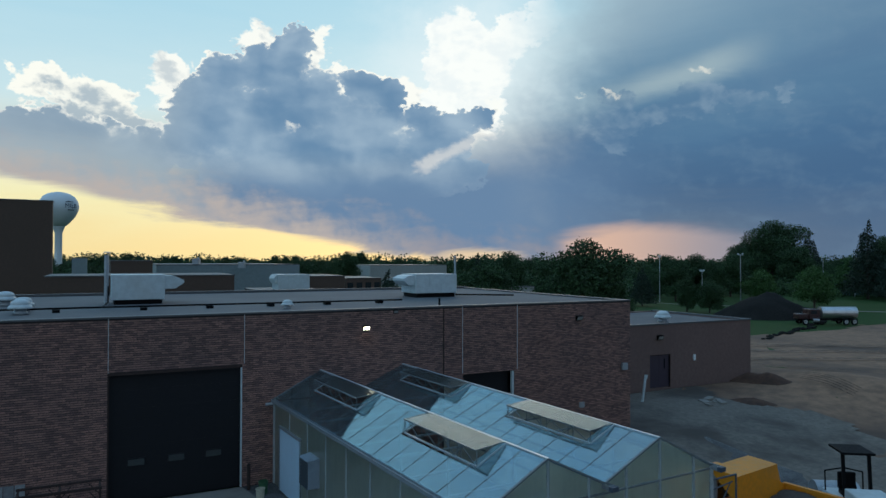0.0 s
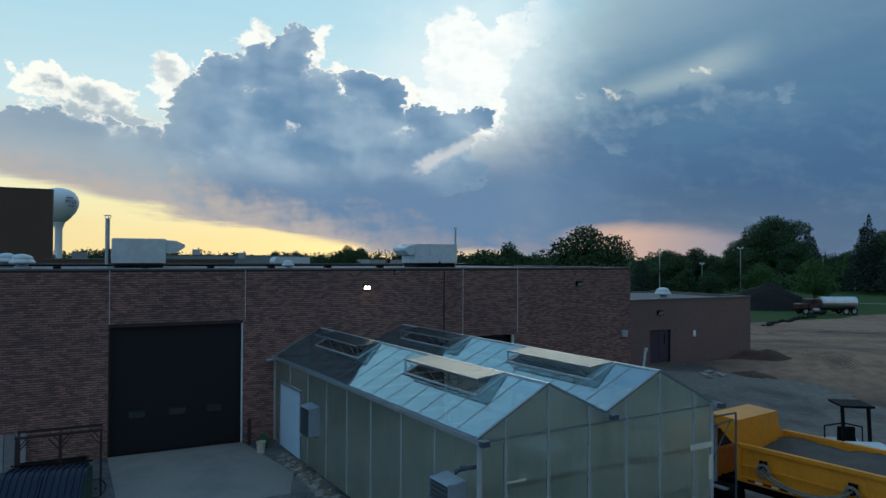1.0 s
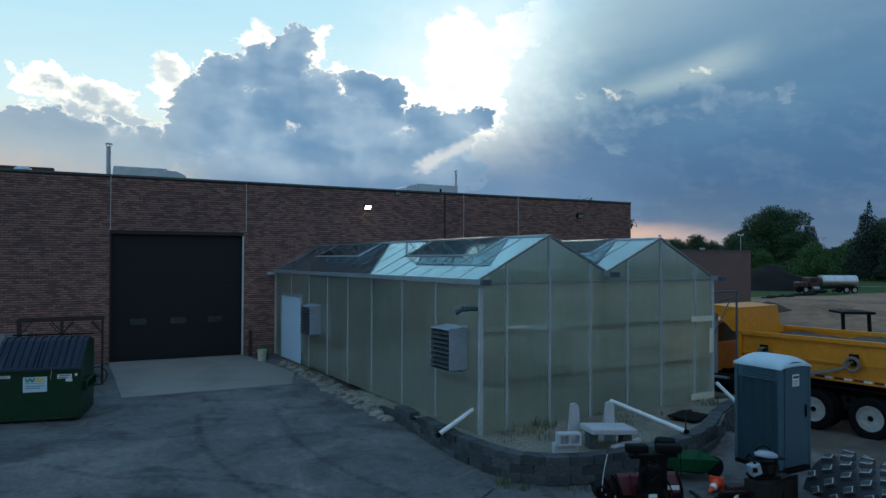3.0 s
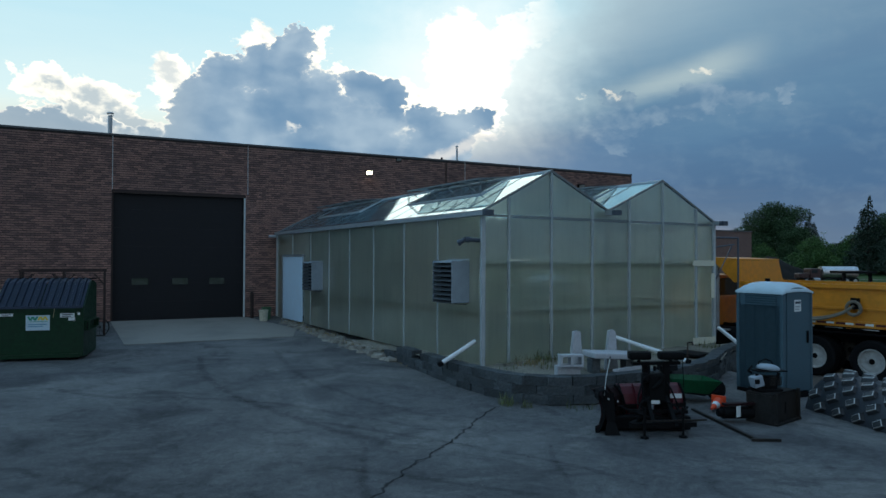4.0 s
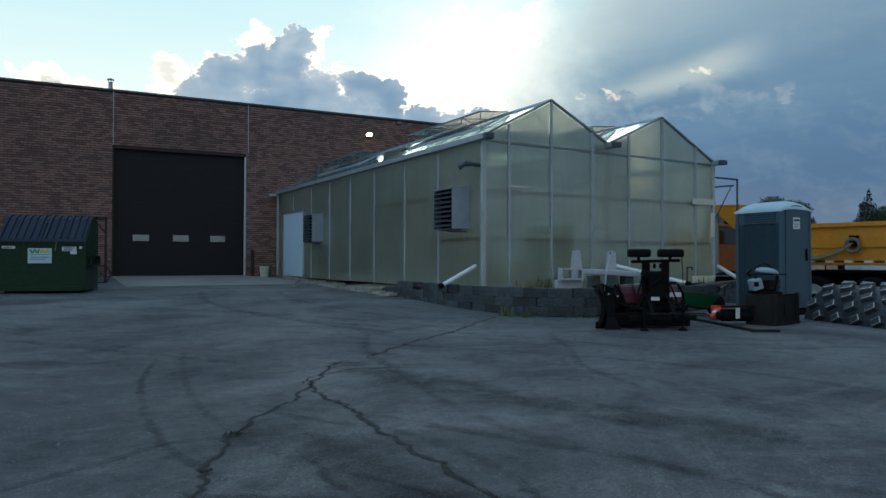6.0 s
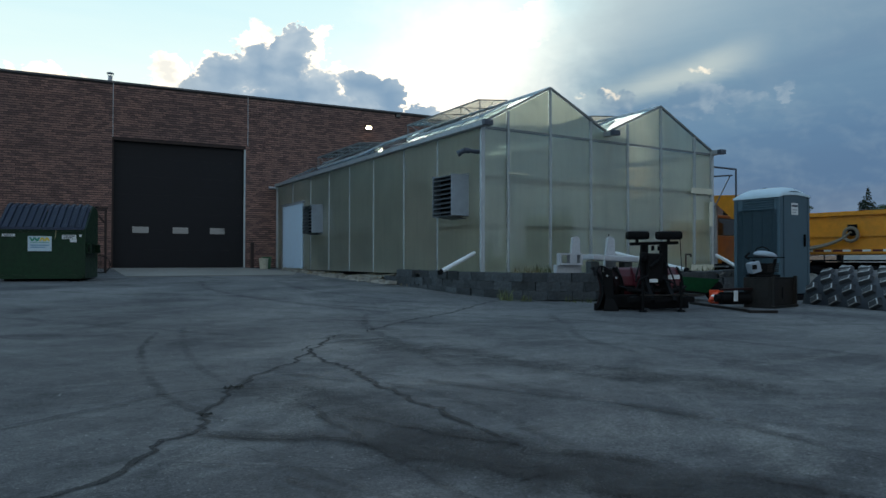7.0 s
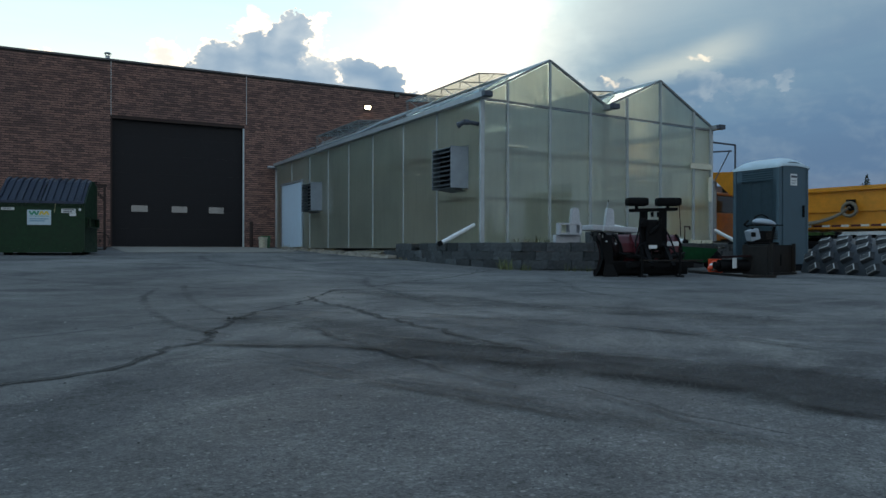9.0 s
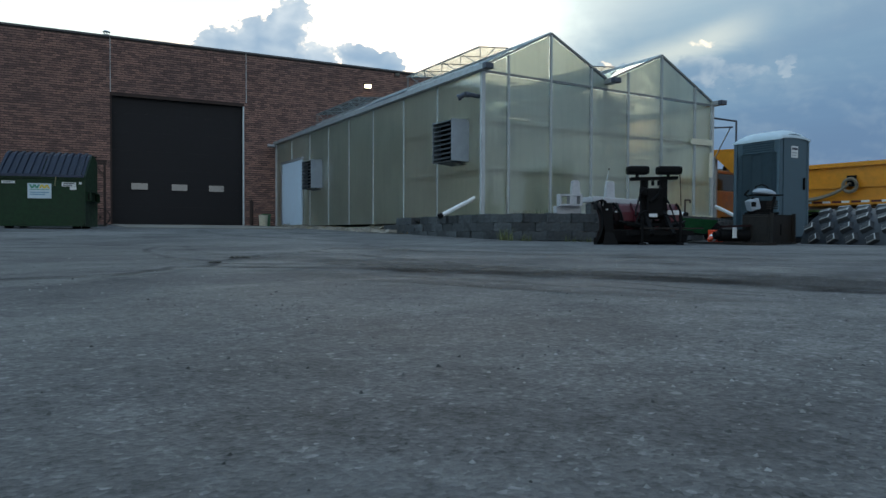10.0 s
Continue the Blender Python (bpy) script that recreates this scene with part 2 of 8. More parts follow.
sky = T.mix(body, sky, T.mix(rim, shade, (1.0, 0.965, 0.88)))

# a torn slit of lit cloud under the great cumulus's shoulder, and lit knobs round its tip
ridge_line = T.m("ADD", 8.05, T.m("MULTIPLY", T.m("ADD", az, 1.9), 0.40))
off_line = T.m("ABSOLUTE", T.m("SUBTRACT", T.m("ADD", T.m("MULTIPLY", el, 0.55), T.m("MULTIPLY", el_torn, 0.45)), ridge_line))
slit = T.m("MULTIPLY", T.m("MULTIPLY", T.step(T.m("ADD", off_line, T.m("MULTIPLY", nb, 0.9)), 0.85, 0.10), T.step(az_torn, -2.8, -1.4)), T.step(az_torn, 5.0, 1.5))
sky = T.mix(T.m("MULTIPLY", slit, 0.46), sky, (0.96, 0.88, 0.79))
knobs = T.m("ADD", deepest([(5.2, 11.4, 0.8, 1.1), (5.0, 12.6, 0.9, 0.8), (3.7, 10.3, 0.8, 0.4)]), T.m("MULTIPLY", nb, 1.0))
sky = T.mix(T.m("MULTIPLY", T.step(knobs, 0.0, 0.6), 0.8), sky, (1.0, 0.98, 0.92))

# the gap of peach light under the shelf
gap = T.m("MULTIPLY", T.step(T.m("ADD", blob(17.5, 0.6, 10.5, 3.0, False), T.m("MULTIPLY", nw, 0.5)), 0.02, 0.5), T.step(az, 8.5, 10.5))
sky = T.mix(T.m("MULTIPLY", gap, 0.85), sky, T.mix(T.step(az, 12.0, 24.0), (0.80, 0.50, 0.36), (0.36, 0.32, 0.36)))
lowgap = T.step(T.m("ADD", blob(3.0, 0.2, 6.0, 1.1, False), T.m("MULTIPLY", nw, 1.2)), 0.1, 0.6)
sky = T.mix(T.m("MULTIPLY", lowgap, 0.8), sky, (0.90, 0.66, 0.40))

# the rest of the sky: clear on the sunset's far side, stormy on the other, half covered behind and above
cover = T.step(T.noise(way, 3.0, 5.0), 0.35, 0.7)
rest = T.mix(cover, (0.26, 0.38, 0.52), (0.38, 0.46, 0.54))
rest = T.mix(T.m("MULTIPLY", T.step(az, 6.0, -18.0), T.step(az, -150.0, -110.0)), rest, T.mix(cover, (0.24, 0.53, 0.84), (0.40, 0.64, 0.84)))
rest = T.mix(T.m("MULTIPLY", T.step(az, 15.0, 45.0), T.step(az, 150.0, 110.0)), rest, T.mix(cover, (0.09, 0.16, 0.27), (0.16, 0.24, 0.34)))
rest = T.mix(T.step(el, 32.0, 55.0), rest, T.mix(cover, (0.20, 0.43, 0.74), (0.34, 0.52, 0.72)))
away = T.step(T.m("ABSOLUTE", az), 38.0, 60.0)
high = T.step(el, 24.0, 40.0)
sky = T.mix(T.m("MAXIMUM", away, high), sky, rest)
back = T.node("ShaderNodeBackground")
T.put(back.inputs["Color"], sky)
back.inputs["Strength"].default_value = 1.0
T.put(T.node("ShaderNodeOutputWorld").inputs["Surface"], back.outputs[0])

sun = new("sun", bpy.data.lights.new("sun", "SUN"))
sun.data.energy, sun.data.angle, sun.data.color = 0.35, radians(32.0), (1.0, 0.86, 0.66)
sun_to = Vector((math.sin(radians(HEAD + 1.0)) * math.cos(radians(12.0)), math.cos(radians(HEAD + 1.0)) * math.cos(radians(12.0)), math.sin(radians(12.0))))
sun.matrix_world = sun_to.to_track_quat("Z", "Y").to_matrix().to_4x4()


# ---- materials ----
def surface(name, colour, rough=0.6, metal=0.0, vary=0.25, big=0.8, fine=14.0, bump=0.15, stain=None, amount=0.5, island=0.0, each=0.0, coat=0.0, spec=0.4, dashes=()):
    """A surface with broad stains, fine grain and a little relief, at real size."""
    mat = bpy.data.materials.new(name)
    mat.use_nodes = True
    t = Tree(mat.node_tree)
    at = t.node("ShaderNodeTexCoord").outputs["Object"]
    n1 = t.noise(at, big, 5.0, 0.6, 0.3)
    n2 = t.noise(at, fine, 4.0, 0.65)
    c = tuple(colour)
    dark = tuple(v * (1 - vary) for v in c)
    light = tuple(min(1.0, v * (1 + vary)) for v in c)
    col = t.mix(t.step(n2, 0.25, 0.75), dark, light)
    if stain:
        col = t.mix(t.m("MULTIPLY", t.step(n1, 0.42, 0.68), amount), col, tuple(stain))
    else:
        col = t.mix(t.m("MULTIPLY", t.step(n1, 0.35, 0.7), 0.6), col, tuple(v * (1 - vary * 0.8) for v in c))
    if island:
        r = t.node("ShaderNodeNewGeometry").outputs["Random Per Island"]
        col = t.mix(1.0, col, t.ramp(r, [(0.0, (1 - island,) * 3), (1.0, (1 + island,) * 3)]), "MULTIPLY")
    if each:
        r = t.node("ShaderNodeObjectInfo").outputs["Random"]
        col = t.mix(1.0, col, t.ramp(r, [(0.0, (1 - each,) * 3), (1.0, (1 + each,) * 3)]), "MULTIPLY")
    if dashes:
        r = t.node("ShaderNodeNewGeometry").outputs["Random Per Island"] if dashes == "island" else t.node("ShaderNodeObjectInfo").outputs["Random"]
        col = t.mix(1.0, col, t.ramp(r, [(0.0, (0.60, 0.62, 0.65)), (0.30, (0.70, 0.71, 0.73)), (0.45, (0.95, 0.94, 0.93)), (0.8, (1.10, 1.07, 1.05)), (1.0, (1.24, 1.18, 1.15))]), "MULTIPLY")
    p = t.node("ShaderNodeBsdfPrincipled")
    t.put(p.inputs["Base Color"], col)
    t.put(p.inputs["Roughness"], t.step(n2, 0.2, 0.8, max(0.03, rough - 0.1), min(1.0, rough + 0.1)))
    p.inputs["Metallic"].default_value = metal
    p.inputs["Specular IOR Level"].default_value = spec
    if coat:
        p.inputs["Coat Weight"].default_value = coat
        p.inputs["Coat Roughness"].default_value = 0.15
    if bump:
        b = t.node("ShaderNodeBump")
        b.inputs["Strength"].default_value = bump
        b.inputs["Distance"].default_value = 0.02
        t.put(b.inputs["Height"], n2)
        t.put(p.inputs["Normal"], b.outputs[0])
    t.put(t.node("ShaderNodeOutputMaterial").inputs["Surface"], p.outputs[0])
    return mat


def glowing(name, colour, strength):
    mat = bpy.data.materials.new(name)
    mat.use_nodes = True
    t = Tree(mat.node_tree)
    e = t.node("ShaderNodeEmission")
    t.put(e.inputs["Color"], colour)
    e.inputs["Strength"].default_value = strength
    t.put(t.node("ShaderNodeOutputMaterial").inputs["Surface"], e.outputs[0])
    return mat


def twinwall(name, tint, clear, milky, gloss, blur, index, sheen=(1.0, 1.0, 1.0)):
    """Ribbed greenhouse plastic: part of the light passes blurred, part is scattered, and it shines at a slant."""
    mat = bpy.data.materials.new(name)
    mat.use_nodes = True
    t = Tree(mat.node_tree)
    at = t.node("ShaderNodeTexCoord").outputs["Object"]
    dirt = t.step(t.noise(at, 0.9, 5.0, 0.6, 0.4), 0.3, 0.75)
    streaks = t.noise(t.node("ShaderNodeVectorMath", operation="MULTIPLY").outputs[0], 1.0)
    vm = [n for n in t.t.nodes if n.type == "VECT_MATH"][0]
    t.put(vm.inputs[0], at)
    vm.inputs[1].default_value = (9.0, 9.0, 0.7)
    tone = t.mix(t.m("MULTIPLY", dirt, 0.35), tint, tuple(v * 0.7 for v in tint))
    tone = t.mix(t.m("MULTIPLY", t.step(streaks, 0.45, 0.75), 0.25), tone, tuple(v * 0.75 for v in tint))
    passing = t.node("ShaderNodeBsdfRefraction")
    t.put(passing.inputs["Color"], tone)
    passing.inputs["Roughness"].default_value = blur
    passing.inputs["IOR"].default_value = 1.03
    scatter = t.node("ShaderNodeBsdfTranslucent")
    t.put(scatter.inputs["Color"], tone)
    skin = t.node("ShaderNodeBsdfDiffuse")
    t.put(skin.inputs["Color"], tone)
    a = t.node("ShaderNodeMixShader")
    a.inputs[0].default_value = clear
    t.put(a.inputs[1], scatter.outputs[0])
    t.put(a.inputs[2], passing.outputs[0])
    b = t.node("ShaderNodeMixShader")
    b.inputs[0].default_value = milky
    t.put(b.inputs[1], a.outputs[0])
    t.put(b.inputs[2], skin.outputs[0])
    shine = t.node("ShaderNodeBsdfGlossy")
    shine.inputs["Roughness"].default_value = gloss
    t.put(shine.inputs["Color"], sheen)
    f = t.node("ShaderNodeLayerWeight")
    f.inputs["Blend"].default_value = 0.5
    slant = t.m("ADD", index, t.m("MULTIPLY", t.m("POWER", f.outputs["Facing"], 5.0), 1.0 - index))
    c = t.node("ShaderNodeMixShader")
    t.put(c.inputs[0], slant)
    t.put(c.inputs[1], b.outputs[0])
    t.put(c.inputs[2], shine.outputs[0])
    t.put(t.node("ShaderNodeOutputMaterial").inputs["Surface"], c.outputs[0])
    return mat


BRICK = surface("brown_brick", (0.285, 0.160, 0.134), 0.8, vary=0.3, big=0.35, fine=18.0, bump=0.3, stain=(0.155, 0.105, 0.10), amount=0.40, dashes="island")
BRICK_EACH = surface("brown_brick_single", (0.285, 0.160, 0.134), 0.8, vary=0.3, big=0.35, fine=18.0, bump=0.3, stain=(0.155, 0.105, 0.10), amount=0.40, dashes="object")
MORTAR = surface("dark_mortar", (0.045, 0.036, 0.034), 0.95, vary=0.3, fine=30.0)
COPING = surface("grey_metal_coping", (0.10, 0.10, 0.105), 0.55, 0.2, vary=0.2)
ROOFING = surface("grey_roofing_membrane", (0.105, 0.106, 0.112), 0.85, vary=0.25, big=0.25, fine=6.0, stain=(0.15, 0.15, 0.15), amount=0.6)


def asphalt():
    """Weathered asphalt: bleached and oily patches, old puddle stains, and a coarse aggregate."""
    mat = bpy.data.materials.new("weathered_asphalt")
    mat.use_nodes = True
    t = Tree(mat.node_tree)
    at = t.node("ShaderNodeTexCoord").outputs["Object"]
    wide = t.noise(at, 0.16, 6.0, 0.62, 0.8)
    mid = t.noise(at, 0.9, 6.0, 0.65, 0.6)
    fine = t.noise(at, 130.0, 5.0, 0.75)
    grit = t.node("ShaderNodeTexVoronoi")
    t.put(grit.inputs["Vector"], at)
    grit.inputs["Scale"].default_value = 230.0
    stone = t.node("ShaderNodeTexVoronoi")
    t.put(stone.inputs["Vector"], at)
    stone.inputs["Scale"].default_value = 46.0
    col = t.mix(t.step(wide, 0.36, 0.62), (0.087, 0.085, 0.087), (0.162, 0.156, 0.150))
    swirl = t.noise(at, 0.42, 7.0, 0.68, 1.6)
    col = t.mix(t.m("MULTIPLY", t.step(mid, 0.50, 0.66), 0.75), col, (0.055, 0.053, 0.055))
    col = t.mix(t.m("MULTIPLY", t.step(swirl, 0.52, 0.62), 0.6), col, (0.063, 0.061, 0.063))
    col = t.mix(t.m("MULTIPLY", t.step(swirl, 0.46, 0.34), 0.5), col, (0.21, 0.20, 0.188))
    col = t.mix(1.0, col, t.ramp(fine, [(0.25, (0.72,) * 3), (0.5, (1.0,) * 3), (0.75, (1.3,) * 3)]), "MULTIPLY")
    sepc = t.node("ShaderNodeSeparateColor")
    t.put(sepc.inputs[0], grit.outputs["Color"])
    col = t.mix(1.0, col, t.ramp(sepc.outputs[0], [(0.0, (0.66,) * 3), (0.45, (0.95,) * 3), (0.85, (1.14,) * 3), (0.96, (1.3,) * 3), (1.0, (1.9,) * 3)]), "MULTIPLY")
    blotch = t.noise(at, 9.0, 5.0, 0.72, 0.5)
    col = t.mix(1.0, col, t.ramp(blotch, [(0.28, (0.66,) * 3), (0.50, (1.0,) * 3), (0.70, (1.26,) * 3)]), "MULTIPLY")
    pock = t.noise(at, 62.0, 5.0, 0.72, 0.2)
    col = t.mix(1.0, col, t.ramp(pock, [(0.30, (0.38,) * 3), (0.42, (0.86,) * 3), (0.58, (1.10,) * 3), (0.70, (1.7,) * 3)]), "MULTIPLY")
    where = t.node("ShaderNodeSeparateXYZ")
    t.put(where.inputs[0], at)
    # a darker tone on the dumpster's side of the yard, stronger at small y
    side = t.m("ADD", t.m("SUBTRACT", where.outputs[0], t.m("MULTIPLY", where.outputs[1], 0.22)), t.m("MULTIPLY", t.m("SUBTRACT", wide, 0.5), 3.0))
    col = t.mix(t.m("MULTIPLY", t.step(side, 0.9, -0.9), t.step(where.outputs[1], 15.0, 7.0, 0.35, 1.0)), col, t.mix(1.0, col, (0.62, 0.63, 0.66), "MULTIPLY"))
    # pale dust where lorries turn
    worn = t.m("MULTIPLY", t.step(t.noise(at, 0.55, 6.0, 0.7, 1.2), 0.50, 0.66), t.step(t.noise(at, 5.0, 5.0, 0.7), 0.35, 0.65))
    col = t.mix(t.m("MULTIPLY", worn, 0.35), col, (0.20, 0.20, 0.20))
    seps = t.node("ShaderNodeSeparateColor")
    t.put(seps.inputs[0], stone.outputs["Color"])
    spot_ = t.m("MULTIPLY", t.step(stone.outputs["Distance"], 0.32, 0.18), t.step(seps.outputs[1], 0.93, 0.95))
    col = t.mix(t.m("MULTIPLY", spot_, 0.8), col, t.mix(t.step(seps.outputs[2], 0.4, 0.6), (0.03, 0.03, 0.032), (0.21, 0.205, 0.20)))
    p = t.node("ShaderNodeBsdfPrincipled")
    t.put(p.inputs["Base Color"], col)
    t.put(p.inputs["Roughness"], t.step(mid, 0.3, 0.7, 0.72, 0.95))
    p.inputs["Specular IOR Level"].default_value = 0.3
    b = t.node("ShaderNodeBump")
    b.inputs["Strength"].default_value = 0.55
    b.inputs["Distance"].default_value = 0.004
    t.put(b.inputs["Height"], t.m("ADD", fine, t.m("MULTIPLY", grit.outputs["Distance"], 0.7)))
    t.put(p.inputs["Normal"], b.outputs[0])
    t.put(t.node("ShaderNodeOutputMaterial").inputs["Surface"], p.outputs[0])
    return mat


ASPHALT = asphalt()
CONCRETE = surface("pale_concrete", (0.235, 0.215, 0.19), 0.85, vary=0.15, big=0.7, fine=25.0, stain=(0.165, 0.155, 0.14), amount=0.7)
GRASS = surface("mown_grass", (0.030, 0.066, 0.018), 0.9, vary=0.35, big=0.05, fine=2.5, stain=(0.045, 0.07, 0.022), amount=0.5, spec=0.1)
DIRT = surface("graded_brown_dirt", (0.235, 0.134, 0.083), 0.95, vary=0.35, big=0.07, fine=1.1, bump=0.8, stain=(0.075, 0.048, 0.036), amount=0.9)
GRAVEL = surface("grey_packed_gravel", (0.155, 0.130, 0.108), 0.95, vary=0.3, big=0.22, fine=4.0, bump=0.5, stain=(0.060, 0.047, 0.039), amount=0.9)
SOIL = surface("sandy_soil", (0.215, 0.19, 0.152), 0.95, vary=0.3, big=1.2, fine=14.0, bump=0.7, stain=(0.12, 0.11, 0.085), amount=0.7)
MULCH = surface("black_mulch", (0.020, 0.018, 0.016), 0.95, vary=0.4, big=0.3, fine=3.0, bump=0.8, spec=0.1)
ALU = surface("dull_aluminium", (0.48, 0.51, 0.53), 0.40, 0.35, vary=0.12, fine=9.0, bump=0.03)
GALV = surface("galvanised_steel", (0.38, 0.40, 0.42), 0.45, 0.5, vary=0.2, fine=12.0, bump=0.05)
WHITE = surface("white_paint", (0.72, 0.74, 0.75), 0.5, vary=0.06, fine=6.0, bump=0.03)
OFFWHITE = surface("off_white_metal", (0.52, 0.57, 0.58), 0.5, vary=0.1, big=0.6, fine=5.0, bump=0.03, stain=(0.46, 0.46, 0.43), amount=0.4)
BLACK = surface("black_steel", (0.006, 0.006, 0.0065), 0.6, vary=0.3, bump=0.1, spec=0.09)
DARKSTEEL = surface("dark_worn_steel", (0.022, 0.020, 0.019), 0.55, 0.2, vary=0.3, big=1.5, fine=12.0, stain=(0.04, 0.028, 0.02), amount=0.4, spec=0.14)
RUBBER = surface("black_rubber", (0.008, 0.008, 0.009), 0.8, vary=0.3, fine=20.0, spec=0.12)
DOORDARK = surface("dark_door_paint", (0.0150, 0.0148, 0.0175), 0.5, vary=0.15, big=0.5, fine=7.0, bump=0.04, spec=0.2)
GREENBIN = surface("dark_green_steel", (0.005, 0.032, 0.012), 0.45, vary=0.25, big=0.9, fine=10.0, stain=(0.012, 0.026, 0.015), amount=0.4, spec=0.25)
LIDPLASTIC = surface("black_lid_plastic", (0.024, 0.036, 0.070), 0.42, vary=0.15, fine=12.0, bump=0.05)
YELLOW = surface("orange_yellow_truck_paint", (0.70, 0.25, 0.016), 0.4, vary=0.12, big=0.8, fine=8.0, bump=0.04, stain=(0.42, 0.20, 0.03), amount=0.35)
TOILETBLUE = surface("grey_blue_plastic", (0.052, 0.098, 0.125), 0.5, vary=0.1, fine=9.0, bump=0.04)
TOILETROOF = surface("pale_blue_plastic", (0.45, 0.56, 0.62), 0.5, vary=0.08, fine=6.0, bump=0.03)
STONE = surface("grey_retaining_block", (0.056, 0.064, 0.069), 0.95, vary=0.35, big=2.5, fine=22.0, bump=0.9, stain=(0.115, 0.115, 0.11), amount=0.45, each=0.35)
RUBBLE = surface("pale_rubble_stone", (0.28, 0.26, 0.225), 0.95, vary=0.25, big=2.0, fine=16.0, bump=0.6, island=0.3)
RUST = surface("rusty_brown_steel", (0.045, 0.026, 0.022), 0.75, vary=0.35, fine=15.0)
REDPAINT = surface("dark_red_plow_paint", (0.082, 0.006, 0.012), 0.45, vary=0.25, big=1.5, fine=9.0, stain=(0.03, 0.009, 0.01), amount=0.5)
ORANGE = surface("orange_cone_plastic", (0.72, 0.075, 0.022), 0.5, vary=0.12)
BARK = surface("tree_bark", (0.07, 0.052, 0.04), 0.95, vary=0.3, fine=6.0)
WALLPANEL = twinwall("twinwall_greenhouse_wall", (0.91, 0.90, 0.805), 0.62, 0.03, 0.08, 0.40, 0.10)
# the blue of the reflected sky is partly put into this tint and sheen
ROOFPANEL = twinwall("twinwall_greenhouse_roof", (0.76, 0.86, 0.90), 0.92, 0.01, 0.045, 0.16, 0.22, (0.70, 0.90, 1.0))
VENTPANEL = twinwall("twinwall_vent_flap", (0.74, 0.79, 0.79), 0.88, 0.02, 0.20, 0.14, 0.05, (0.42, 0.47, 0.50))


# ---- mesh helpers ----
def mesh_of(name, bm, material, smooth=False):
    bmesh.ops.recalc_face_normals(bm, faces=bm.faces)
    me = bpy.data.meshes.new(name)
    bm.to_mesh(me)
    bm.free()
    me.materials.append(material)
    if smooth:
        for p in me.polygons:
            p.use_smooth = True
    return me


def part(name, bm, material, parent, label="", smooth=False):
    ob = new(name, mesh_of(name, bm, material, smooth))
    ob.parent = parent
    if label:
        ob["label"] = label
    return ob


def thing(name, label, category, at, group="", kind=""):
    ob = new(name)
    ob.empty_display_size = 0.2
    ob.matrix_world = at
    return tagged(ob, label, category, group, kind)


def single(name, bm, material, label, category, at=Matrix(), group="", kind="", smooth=False):
    ob = new(name, mesh_of(name, bm, material, smooth))
    ob.matrix_world = at
    return tagged(ob, label, category, group, kind)


def box(bm, x0, x1, y0, y1, z0, z1, bevel=0.0, m=None):
    r = bmesh.ops.create_cube(bm, size=1.0)
    vs = r["verts"]
    bmesh.ops.scale(bm, vec=(x1 - x0, y1 - y0, z1 - z0), verts=vs)
    bmesh.ops.translate(bm, vec=((x0 + x1) / 2, (y0 + y1) / 2, (z0 + z1) / 2), verts=vs)
    if bevel:
        es = list({e for v in vs for e in v.link_edges})
        out = bmesh.ops.bevel(bm, geom=es, offset=bevel, segments=2, affect="EDGES", profile=0.6)
        vs = list({v for f in out["faces"] for v in f.verts} | {v for v in vs if v.is_valid})
    if m is not None:
        bmesh.ops.transform(bm, matrix=m, verts=vs)
    return bm


def rod(bm, a, b, r0, r1=None, n=8, caps=True):
    a, b = Vector(a), Vector(b)
    r1 = r0 if r1 is None else r1
    d = b - a
    q = d.to_track_quat("Z", "Y").to_matrix().to_4x4()
    m = Matrix.Translation((a + b) / 2) @ q
    bmesh.ops.create_cone(bm, cap_ends=caps, segments=n, radius1=r0, radius2=r1, depth=d.length, matrix=m)
    return bm


def bar(bm, a, b, w, h, up=(0, 0, 1)):
    """A square-section bar from a to b, w wide and h high."""
    a, b = Vector(a), Vector(b)
    d = (b - a).normalized()
    side = d.cross(Vector(up))
    if side.length < 1e-4:
        side = d.cross(Vector((1, 0, 0)))
    side.normalize()
    top = side.cross(d).normalized()
    vs = []
    for p in (a, b):
        for i, j in ((-1, -1), (1, -1), (1, 1), (-1, 1)):
            vs.append(bm.verts.new(p + side * (i * w / 2) + top * (j * h / 2)))
    for f in ((0, 1, 2, 3), (7, 6, 5, 4), (0, 4, 5, 1), (1, 5, 6, 2), (2, 6, 7, 3), (3, 7, 4, 0)):
        bm.faces.new([vs[i] for i in f])
    return bm


def tube(bm, points, r, n=6):
    for a, b in zip(points, points[1:]):
        rod(bm, a, b, r, r, n)
    return bm


def slab(bm, pts, thick):
    """A flat plate: the polygon pts (3D, in one plane), given a thickness along its normal."""
    pts = [Vector(p) for p in pts]
    n = (pts[1] - pts[0]).cross(pts[-1] - pts[0]).normalized() * (thick / 2)
    a = [bm.verts.new(p + n) for p in pts]
    b = [bm.verts.new(p - n) for p in pts]
    bm.faces.new(a)
    bm.faces.new(b[::-1])
    k = len(pts)
    for i in range(k):
        bm.faces.new((a[i], b[i], b[(i + 1) % k], a[(i + 1) % k]))
    return bm


def lathe(bm, profile, n=20, at=(0, 0, 0), caps=True):
    rings = []
    for r, z in profile:
        rings.append([bm.verts.new((at[0] + r * math.cos(2 * math.pi * i / n), at[1] + r * math.sin(2 * math.pi * i / n), at[2] + z)) for i in range(n)])
    for a, b in zip(rings, rings[1:]):
        for i in range(n):
            bm.faces.new((a[i], a[(i + 1) % n], b[(i + 1) % n], b[i]))
    if caps:
        bm.faces.new(rings[0][::-1])
        bm.faces.new(rings[-1])
    return bm


